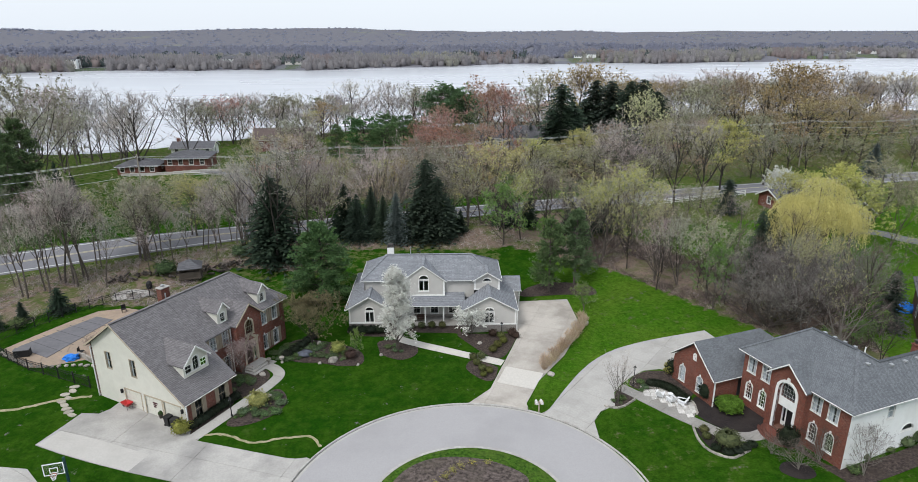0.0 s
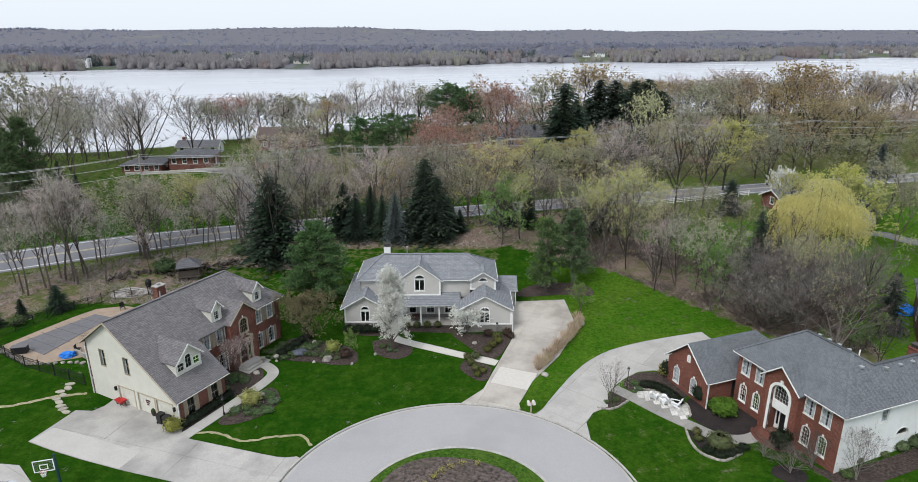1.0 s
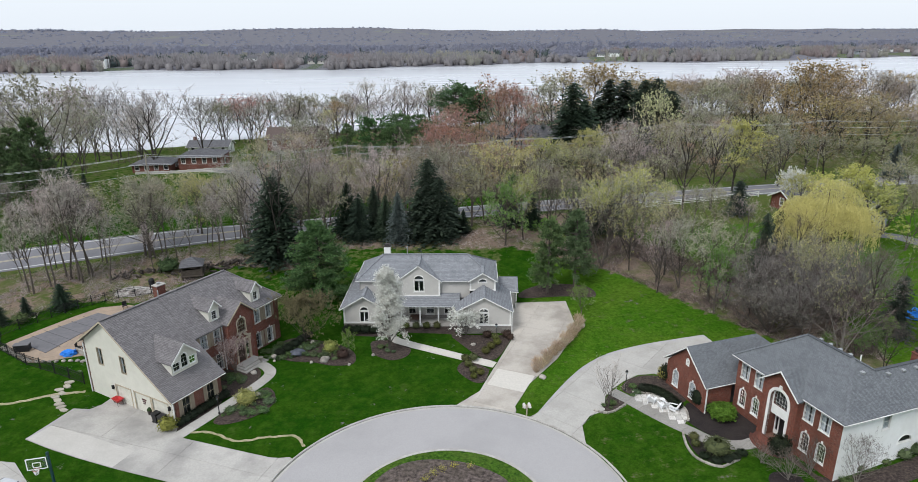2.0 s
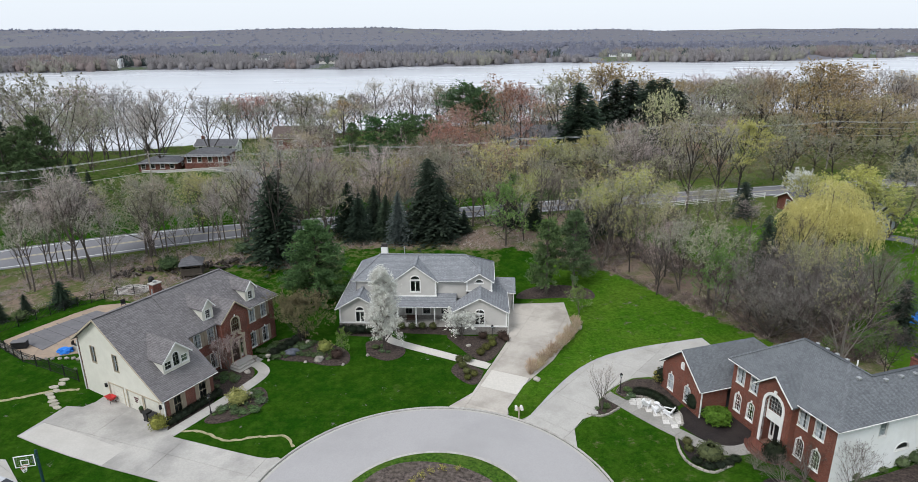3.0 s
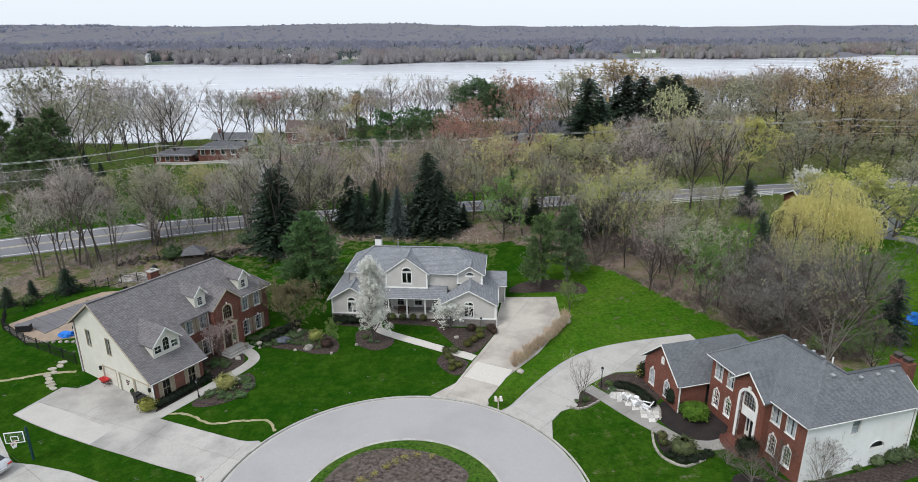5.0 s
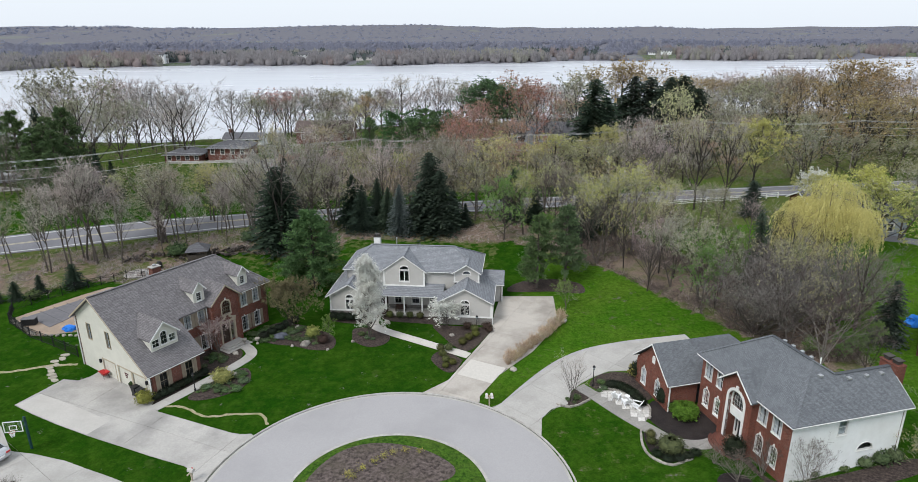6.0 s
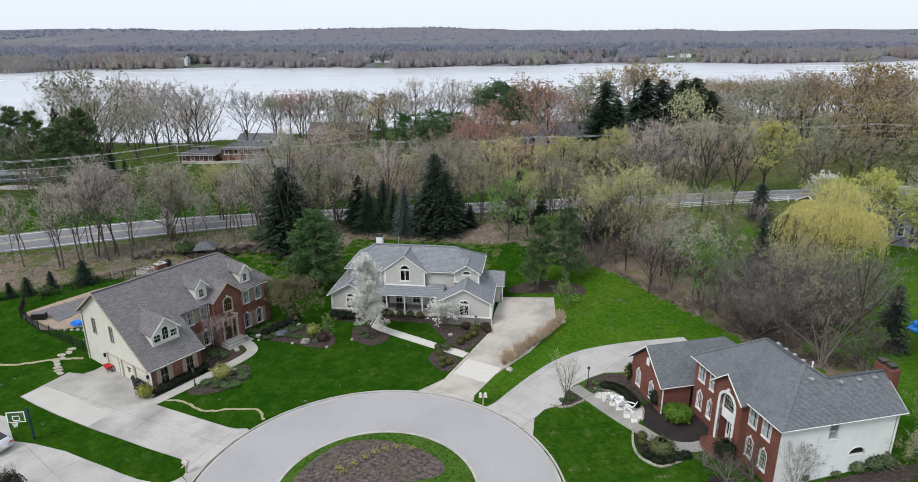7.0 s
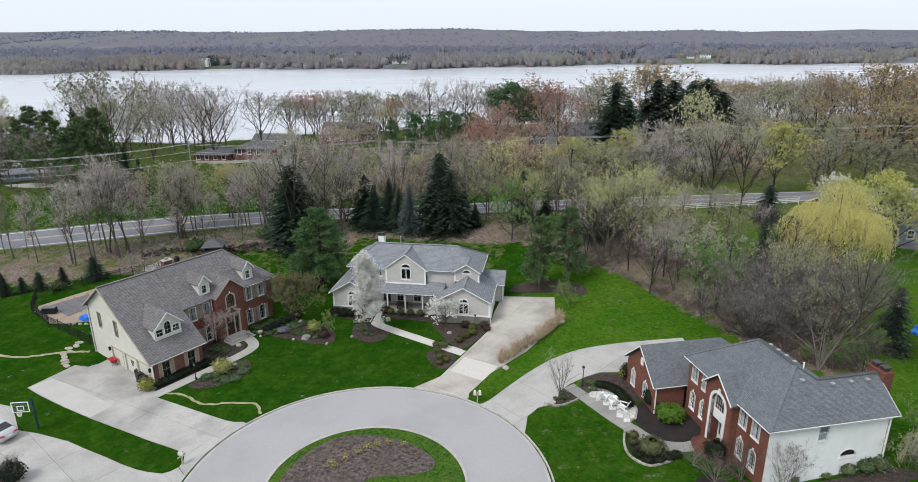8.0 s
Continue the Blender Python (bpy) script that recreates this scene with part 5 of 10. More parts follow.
def grey_house():
    h = thing("grey_house", (-15.09, 70.7, 0), 2.19, "grey sided house with white trim, stone base, slate-grey roof", "house")

    def gable_front(u0, u1, v, zb, ze, zp, band, windows, halves, stone=True):
        """A gabled front wall with its stone base, band and windows. windows: s0, s1, z0, z1; halves: round heads above."""
        L = u1 - u0
        bm = bmesh.new()
        hs = [hole(a - u0, b - u0, z0, z1) for a, b, z0, z1 in windows] + [hole(a - u0, b - u0, z0, z1, z1 - z0 - 0.02) for a, b, z0, z1 in halves]
        low = band if stone else zb
        wall(bm, (u0, v), (u1, v), [(0, low), (L, low), (L, ze), (L / 2, zp - 0.12), (0, ze)], hs)
        part("gable_wall", bm, M_grey, h, "grey sided gable wall")
        s = Side(h, (u0, v), (u1, v))
        if stone:
            bm = bmesh.new()
            wall(bm, (u0 - 0.05, v - 0.05), (u1 + 0.05, v - 0.05), [(0, zb), (L + 0.1, zb), (L + 0.1, band - 0.02), (0, band - 0.02)], (), 0.25)
            part("stone_base", bm, M_stone, h, "tan ledge stone base")
        bm = bmesh.new()
        s.bar(bm, -0.06, L + 0.06, low - 0.02, low + 0.14, -0.02, 0.09)
        for q in (0, L - 0.14):
            s.bar(bm, q - 0.03, q + 0.17, low + 0.12, ze, -0.02, 0.035)
        part("trim_band", bm, M_trim, h)
        for a, b, z0, z1 in windows:
            s.window(a - u0, b - u0, z0, z1, cols=2, rows=1, double=True, frame_w=0.11, sill=True)
        for a, b, z0, z1 in halves:
            s.window(a - u0, b - u0, z0, z1, z1 - z0 - 0.02, cols=1, rows=1, frame_w=0.11, sill=False)

    gable_front(0.45, 5.5, 0.4, 0.0, 3.45, 5.0, 1.45, [(2.5, 3.5, 1.6, 2.95)], [(2.5, 3.5, 3.12, 3.6)])
    gable_front(14.6, 21.15, -0.9, 0.2, 3.75, 5.5, 1.75, [(17.3, 18.4, 2.0, 3.3)], [(17.3, 18.4, 3.46, 3.95)])
    gable_front(7.0, 12.35, 2.68, 4.15, 6.15, 8.14, 4.15, [(9.15, 10.3, 4.8, 6.2)], [(9.15, 10.3, 6.36, 6.85)], False)
    gable_front(16.15, 19.35, 2.65, 4.9, 6.25, 7.3, 4.9, [], [(17.25, 18.25, 6.0, 6.42)], False)
    # upper walls and sides
    bm = bmesh.new()
    wall(bm, (2.1, 3.2), (6.99, 3.2), [(0, 3.2), (4.89, 3.2), (4.89, 6.2), (0, 6.2)], [hole(3.3, 4.2, 4.9, 5.95)])
    wall(bm, (12.36, 3.2), (16.14, 3.2), [(0, 3.2), (3.78, 3.2), (3.78, 6.2), (0, 6.2)])
    wall(bm, (19.2, 2.86), (19.2, 9.8), [(0, 3.2), (6.94, 3.2), (6.94, 6.2), (0, 6.2)])
    wall(bm, (2.1, 9.8), (2.1, 3.2), [(0, 3.2), (6.6, 3.2), (6.6, 6.2), (0, 6.2)])
    wall(bm, (19.2, 9.8), (2.1, 9.8), [(0, 0), (17.1, 0), (17.1, 6.2), (0, 6.2)])
    part("upper_wall", bm, M_grey, h)
    sw = Side(h, (2.1, 3.2), (6.99, 3.2))
    sw.window(3.3, 4.2, 4.9, 5.95, cols=2, rows=1, frame_w=0.1)
    bm = bmesh.new()
    wall(bm, (0.45, 12.4), (0.45, 0.6), [(0, -0.2), (11.8, -0.2), (11.8, 3.4), (0, 3.4)])
    wall(bm, (2.0, 12.4), (0.65, 12.4), [(0, 0), (1.35, 0), (1.35, 3.4), (0, 3.4)])
    part("west_wall", bm, M_grey, h)
    bm = bmesh.new()
    wall(bm, (21.15, -0.7), (21.15, 5.6), [(0, 0), (6.3, 0), (6.3, 3.75), (0, 3.75)])
    wall(bm, (21.15, 5.6), (22.1, 5.6), [(0, 0), (0.95, 0), (0.95, 3.5), (0, 3.5)])
    wall(bm, (22.1, 5.6), (22.1, 8.8), [(0, 0), (3.2, 0), (3.2, 3.5), (1.6, 4.85), (0, 3.5)])
    wall(bm, (22.1, 8.8), (19.2, 8.8), [(0, 0), (2.9, 0), (2.9, 3.5), (0, 3.5)])
    part("garage_wall", bm, M_grey, h)
    # porch back wall
    pw = [(8.3, 9.15), (10.55, 11.5), (12.9, 13.85)]
    bm = bmesh.new()
    wall(bm, (5.5, 3.25), (14.6, 3.25), [(0, 1.25), (9.1, 1.25), (9.1, 4.3), (0, 4.3)], [hole(a - 5.5, b - 5.5, 1.45, 2.75) for a, b in pw] + [hole(0.9, 1.9, 1.26, 3.0)])
    part("porch_wall", bm, M_grey, h)
    bm = bmesh.new()
    wall(bm, (5.5, 3.2), (14.6, 3.2), [(0, 0.1), (9.1, 0.1), (9.1, 1.23), (0, 1.23)])
    part("stone_base", bm, M_stone, h, "tan ledge stone base")
    sp = Side(h, (5.5, 3.25), (14.6, 3.25))
    for a, b in pw:
        sp.window(a - 5.5, b - 5.5, 1.45, 2.75, cols=2, rows=2, frame_w=0.1)
    bm = bmesh.new()
    sp.bar(bm, 0.9, 1.9, 0.85, 3.0, -0.16, -0.08)
    for zz in (1.4, 2.2):
        sp.bar(bm, 1.05, 1.75, zz, zz + 0.6, -0.09, -0.06)
    part("front_door", bm, M_darkdoor, h, "dark front door under the porch")
    bm = bmesh.new()
    box(bm, 5.7, 14.5, 0.9, 3.18, 0.2, 0.85, 0.02)
    part("porch_floor", bm, M_concrete_w, h, "pale porch floor")
    for u in (7.55, 9.9, 12.2):
        bm = bmesh.new()
        box(bm, u - 0.08, u + 0.08, 1.05, 1.21, 0.85, 3.35)
        box(bm, u - 0.13, u + 0.13, 1.0, 1.26, 0.85, 1.0)
        box(bm, u - 0.13, u + 0.13, 1.0, 1.26, 3.2, 3.35)
        part("porch_post", bm, M_trim, h, "white porch post")
    bm = bmesh.new()
    box(bm, 6.0, 14.5, 1.02, 1.24, 3.33, 3.48)
    part("porch_beam", bm, M_trim, h)
    # roofs
    bm = bmesh.new()
    ev, z0, zr, vr, a0, a1 = 2.8, 6.15, 8.4, 6.5, 4.85, 15.9
    slab3(bm, [(1.7, ev, z0), (19.65, ev, z0), (a1, vr, zr), (a0, vr, zr)])
    slab3(bm, [(1.7, 10.2, z0), (1.7, ev, z0), (a0, vr, zr)])
    slab3(bm, [(19.65, ev, z0), (19.65, 10.2, z0), (a1, vr, zr)])
    slab3(bm, [(19.65, 10.2, z0), (1.7, 10.2, z0), (a0, vr, zr), (a1, vr, zr)])
    part("roof", bm, M_roof_m, h, "slate-grey tiled hip roof")
    pf = (zr - z0) / (vr - ev)

    def cross_gable(u0, u1, v0, ze, zp, v_back_ridge, v_back_eave, v_back_eave2=None):
        c = (u0 + u1) / 2
        bm = bmesh.new()
        slab3(bm, [(u0, v0, ze), (c, v0, zp), (c, v_back_ridge, zp), (u0, v_back_eave, ze)])
        slab3(bm, [(u1, v0, ze), (c, v0, zp), (c, v_back_ridge, zp), (u1, v_back_eave2 or v_back_eave, ze)])
        r = part("gable_roof", bm, M_roof_m, h)
        bm = bmesh.new()
        beam(bm, (c, v0, zp + 0.05), (c, v_back_ridge, zp + 0.05), 0.34, 0.07)
        part("ridge_cap", bm, M_roof_m, r)
        eave_trim(r, [((u0, v0 - 0.03, ze - 0.02), (c, v0 - 0.03, zp - 0.02)), ((u1, v0 - 0.03, ze - 0.02), (c, v0 - 0.03, zp - 0.02))], M_trim, 0.05, 0.11, "fascia")

    cross_gable(6.66, 12.68, 2.54, 6.09, 8.28, ev + (8.28 - z0) / pf + 0.1, 2.75)
    cross_gable(15.87, 19.63, 2.27, 6.25, 7.42, ev + (7.42 - z0) / pf + 0.1, 3.0)
    cross_gable(0.0, 5.97, 0.0, 3.42, 5.19, 3.3, 12.8, 1.1)
    cross_gable(14.33, 21.37, -1.26, 3.76, 5.64, 3.0, 1.0, 5.8)
    bm = bmesh.new()
    slab3(bm, [(0.0, 3.0, 3.42), (2.2, 3.0, 4.73), (2.2, 9.9, 4.73), (0.0, 12.8, 3.43)], 0.12)
    slab3(bm, [(2.2, 9.9, 4.73), (2.3, 12.8, 3.42), (0.02, 12.8, 3.42)], 0.12)
    slab3(bm, [(5.4, 0.85, 3.5), (14.9, 0.85, 3.5), (14.9, 3.3, 4.4), (5.0, 3.3, 4.4)], 0.12)
    slab3(bm, [(22.45, 5.3, 3.6), (22.45, 7.2, 5.0), (19.1, 7.2, 5.0), (19.1, 5.3, 3.6)], 0.12)
    slab3(bm, [(22.45, 7.2, 5.0), (22.45, 9.1, 3.6), (19.1, 9.1, 3.6), (19.1, 7.2, 5.0)], 0.12)
    slab3(bm, [(21.37, 2.8, 3.76), (21.37, 5.8, 3.76), (19.1, 5.8, 4.98), (19.1, 2.8, 4.98)], 0.12)
    part("lower_roof", bm, M_roof_m, h)
    bm = bmesh.new()
    for a, b in (((a0, vr, zr), (a1, vr, zr)), ((a0, vr, zr), (1.7, ev, z0)), ((a1, vr, zr), (19.65, ev, z0)), ((a1, vr, zr), (19.65, 10.2, z0))):
        beam(bm, (a[0], a[1], a[2] + 0.05), (b[0], b[1], b[2] + 0.05), 0.32, 0.07)
    part("ridge_cap", bm, M_roof_m, h)
    eave_trim(h, [((1.7, ev - 0.04, z0 - 0.03), (6.7, ev - 0.04, z0 - 0.03)), ((12.65, ev - 0.04, z0 - 0.03), (15.9, ev - 0.04, z0 - 0.03)), ((19.69, ev, z0 - 0.03), (19.69, 10.2, z0 - 0.03)), ((1.66, ev, z0 - 0.03), (1.66, 10.2, z0 - 0.03)),
                  ((-0.04, 0, 3.4), (-0.04, 12.8, 3.4)), ((21.41, -1.26, 3.74), (21.41, 5.3, 3.74)), ((5.5, 0.81, 3.48), (14.5, 0.81, 3.48)), ((21.4, 5.26, 3.58), (22.5, 5.26, 3.58))])
    eave_trim(h, [((22.2, 5.5, 3.5), (22.2, 5.5, 1.0)), ((21.28, -0.85, 3.7), (21.28, -0.85, 0.8)), ((12.3, 2.75, 6.0), (12.3, 2.75, 4.3))], M_trim, 0.1, 0.1, "downspout")
    closed_room(h, 0.85, 20.8, 3.7, 9.5, 0.5, 3.9)
    closed_room(h, 2.5, 18.9, 3.6, 9.5, 4.3, 6.05)
    closed_room(h, 0.85, 5.2, 0.8, 3.6, 0.5, 3.4)
    closed_room(h, 14.9, 20.8, -0.5, 3.6, 0.6, 3.7)
    # white chimney
    bm = bmesh.new()
    box(bm, 4.8, 5.65, 7.5, 8.2, 7.0, 9.05)
    ch = part("chimney", bm, M_trim, h, "white boxed chimney with a dark cap")
    bm = bmesh.new()
    box(bm, 4.75, 5.7, 7.45, 8.25, 9.05, 9.15)
    box(bm, 4.9, 5.55, 7.55, 8.15, 9.35, 9.42)
    for u in (4.9, 5.48):
        box(bm, u, u + 0.07, 7.55, 8.15, 9.15, 9.35)
    part("chimney_cap", bm, M_bronze, ch)
    bm = bmesh.new()
    tube(bm, (7.85, 7.9, 7.4), (7.85, 7.9, 8.8), 0.06)
    tube(bm, (7.85, 7.9, 8.8), (7.85, 7.9, 8.95), 0.11)
    part("vent_pipe", bm, M_metal, h)
    # garage doors on the side toward the driveway
    sd = Side(h, (21.15, -0.7), (21.15, 5.6))
    for s0 in (0.5, 3.4):
        bm = bmesh.new()
        for r in range(4):
            sd.bar(bm, s0, s0 + 2.5, 0.75 + 0.53 * r, 1.26 + 0.53 * r, 0.005, 0.04)
        part("garage_door", bm, M_trim, h, "white sectional garage door")
    return h


brick_house()
red_house()
grey_house()


# ---- trees and plants ----
def leafy(name, c1, c2, rough=0.7, vary=0.18, through=0.25, large=None):
    """Leaves, needles, petals or twigs: each piece a little different, each plant too."""
    m, nt, b = nodes_of(name, rough, 0, 0.15)
    geo = nt.nodes.new("ShaderNodeNewGeometry")
    col = mix(nt, geo.outputs["Random Per Island"], c1, c2)
    if large:
        col = mix(nt, noise_fac(nt, geo.outputs["Position"], large[0], 3, 0.38, 0.64), col, large[1])
    oi = nt.nodes.new("ShaderNodeObjectInfo")
    hsv = node(nt, "ShaderNodeHueSaturation")
    r = nt.nodes.new("ShaderNodeMapRange")
    r.inputs[3].default_value, r.inputs[4].default_value = 1 - vary, 1 + vary
    nt.links.new(oi.outputs["Random"], r.inputs[0])
    nt.links.new(r.outputs[0], hsv.inputs["Value"])
    for step, socket, lo, hi in ((7.13, "Hue", 0.5 - 0.12 * vary, 0.5 + 0.12 * vary), (3.71, "Saturation", 1 - 1.3 * vary, 1 + 0.4 * vary)):
        k = nt.nodes.new("ShaderNodeMath")
        k.operation = "MULTIPLY"
        k.inputs[1].default_value = step
        nt.links.new(oi.outputs["Random"], k.inputs[0])
        fr = nt.nodes.new("ShaderNodeMath")
        fr.operation = "FRACT"
        nt.links.new(k.outputs[0], fr.inputs[0])
        rr = nt.nodes.new("ShaderNodeMapRange")
        rr.inputs[3].default_value, rr.inputs[4].default_value = lo, hi
        nt.links.new(fr.outputs[0], rr.inputs[0])
        nt.links.new(rr.outputs[0], hsv.inputs[socket])
    nt.links.new(col, hsv.inputs["Color"])
    nt.links.new(hsv.outputs[0], b.inputs["Base Color"])
    if through:
        tr = nt.nodes.new("ShaderNodeBsdfTranslucent")
        nt.links.new(hsv.outputs[0], tr.inputs[0])
        mx = nt.nodes.new("ShaderNodeMixShader")
        mx.inputs[0].default_value = through
        nt.links.new(b.outputs[0], mx.inputs[1])
        nt.links.new(tr.outputs[0], mx.inputs[2])
        nt.links.new(mx.outputs[0], nt.nodes["Material Output"].inputs[0])
    return m


M_bark = surface("grey bark", (0.135, 0.115, 0.10), (0.07, 0.06, 0.053), 5.0, rough=0.95, relief=0.6, depth=0.04, stretch=(3, 3, 0.6), vary=0.15)
M_bark_d = surface("dark bark", (0.07, 0.06, 0.052), (0.035, 0.03, 0.027), 5.0, rough=0.95, relief=0.6, depth=0.04, stretch=(3, 3, 0.6), vary=0.15)
M_bark_s = surface("silver grey bark", (0.27, 0.245, 0.22), (0.15, 0.135, 0.12), 5.0, rough=0.95, relief=0.5, depth=0.03, stretch=(3, 3, 0.6), vary=0.15)
M_twig = leafy("grey brown twigs", (0.50, 0.445, 0.40), (0.21, 0.185, 0.165), 0.9, 0.3, 0)
M_twig_f = leafy("ash grey twigs", (0.34, 0.31, 0.28), (0.12, 0.108, 0.095), 0.9, 0.2, 0)
M_twig_d = leafy("dark brown twigs", (0.20, 0.162, 0.136), (0.055, 0.044, 0.038), 0.9, 0.3, 0)
M_twig_p = leafy("mauve brown twigs", (0.54, 0.44, 0.41), (0.21, 0.168, 0.155), 0.9, 0.3, 0)
M_bud_y = leafy("yellow green buds", (0.54, 0.52, 0.20), (0.26, 0.26, 0.105), 0.7, 0.25, 0.3)
M_bud_o = leafy("olive buds", (0.36, 0.355, 0.225), (0.15, 0.15, 0.092), 0.8, 0.22, 0.2)
M_bud_g = leafy("fresh green leaves", (0.20, 0.32, 0.07), (0.10, 0.19, 0.04), 0.7, 0.15, 0.3)
M_bud_r = leafy("rust red buds", (0.42, 0.21, 0.145), (0.27, 0.14, 0.10), 0.8, 0.15, 0.2)
M_bud_orange = leafy("ochre buds", (0.40, 0.30, 0.13), (0.20, 0.15, 0.07), 0.8, 0.16, 0.2)
M_bud_lime = leafy("bright lime leaves", (0.58, 0.57, 0.19), (0.33, 0.335, 0.10), 0.7, 0.1, 0.3)
M_dull = leafy("dull olive brown leaves", (0.27, 0.245, 0.125), (0.11, 0.10, 0.05), 0.8, 0.1, 0.2)
M_petal = leafy("white blossom", (0.84, 0.84, 0.80), (0.54, 0.55, 0.50), 0.7, 0.05, 0.3)
M_pinkish = leafy("dusty pink blossom", (0.36, 0.26, 0.25), (0.23, 0.165, 0.16), 0.7, 0.05, 0.3)
M_willow = leafy("yellow willow leaves", (0.68, 0.635, 0.225), (0.50, 0.47, 0.155), 0.7, 0.05, 0.3)
M_spruce = leafy("dark spruce needles", (0.050, 0.078, 0.048), (0.018, 0.032, 0.022), 0.8, 0.2, 0.05)
M_spruce_b = leafy("blue spruce needles", (0.11, 0.14, 0.135), (0.045, 0.066, 0.062), 0.8, 0.15, 0.05)
M_pine = leafy("green pine needles", (0.125, 0.225, 0.080), (0.034, 0.082, 0.032), 0.75, 0.15, 0.1)
M_pine_l = leafy("soft green pine needles", (0.15, 0.215, 0.085), (0.045, 0.085, 0.034), 0.75, 0.1, 0.1)
M_box = leafy("clipped boxwood leaves", (0.11, 0.118, 0.030), (0.042, 0.050, 0.014), 0.7, 0.2, 0.1)
M_yew = leafy("dark yew leaves", (0.020, 0.030, 0.014), (0.008, 0.013, 0.007), 0.7, 0.2, 0.05)
M_shrub_g = leafy("bright green shrub leaves", (0.13, 0.27, 0.03), (0.06, 0.14, 0.015), 0.7, 0.1, 0.25)
M_shrub_y = leafy("yellowing shrub leaves", (0.34, 0.33, 0.09), (0.17, 0.18, 0.045), 0.7, 0.2, 0.25)
M_peren = leafy("grey green perennials", (0.12, 0.175, 0.065), (0.04, 0.07, 0.026), 0.8, 0.2, 0.2)
M_strawgrass = leafy("tan ornamental grass", (0.56, 0.45, 0.31), (0.37, 0.28, 0.19), 0.8, 0.15, 0.25)
M_rust = leafy("rust red leaves", (0.072, 0.045, 0.035), (0.04, 0.026, 0.02), 0.7, 0.1, 0.2)
M_daff = leafy("yellow daffodils", (0.52, 0.45, 0.10), (0.20, 0.22, 0.06), 0.7, 0.05, 0.2)


class Pieces:
    """Gathers vertices and faces of one mesh."""

    def __init__(self):
        self.v, self.f = [], []

    def limb(self, p, q, r0, r1, sides=4):
        d = q - p
        a = d.orthogonal().normalized()
        b = d.cross(a).normalized()
        n = len(self.v)
        for c, r in ((p, r0), (q, r1)):
            for k in range(sides):
                t = k * math.tau / sides
                self.v.append(tuple(c + (a * math.cos(t) + b * math.sin(t)) * r))
        for k in range(sides):
            self.f.append((n + k, n + (k + 1) % sides, n + sides + (k + 1) % sides, n + sides + k))

    def blade(self, p, q, w, rng):
        d = q - p
        a = d.orthogonal().normalized()
        b = d.cross(a).normalized()
        t = rng.uniform(0, math.tau)
        s = (a * math.cos(t) + b * math.sin(t)) * w
        n = len(self.v)
        self.v += [tuple(p - s), tuple(p + s), tuple(q)]
        self.f.append((n, n + 1, n + 2))

    def leaf(self, c, size, rng, squash=1.0):
        n = len(self.v)
        for _ in range(3):
            self.v.append((c.x + rng.uniform(-1, 1) * size, c.y + rng.uniform(-1, 1) * size, c.z + rng.uniform(-1, 1) * size * squash))
        self.f.append((n, n + 1, n + 2))

    def mesh(self, name, material):
        return quick(name, self.v, self.f, material)


def jitter(rng, k):
    return Vector((rng.uniform(-k, k), rng.uniform(-k, k), rng.uniform(-k, k)))


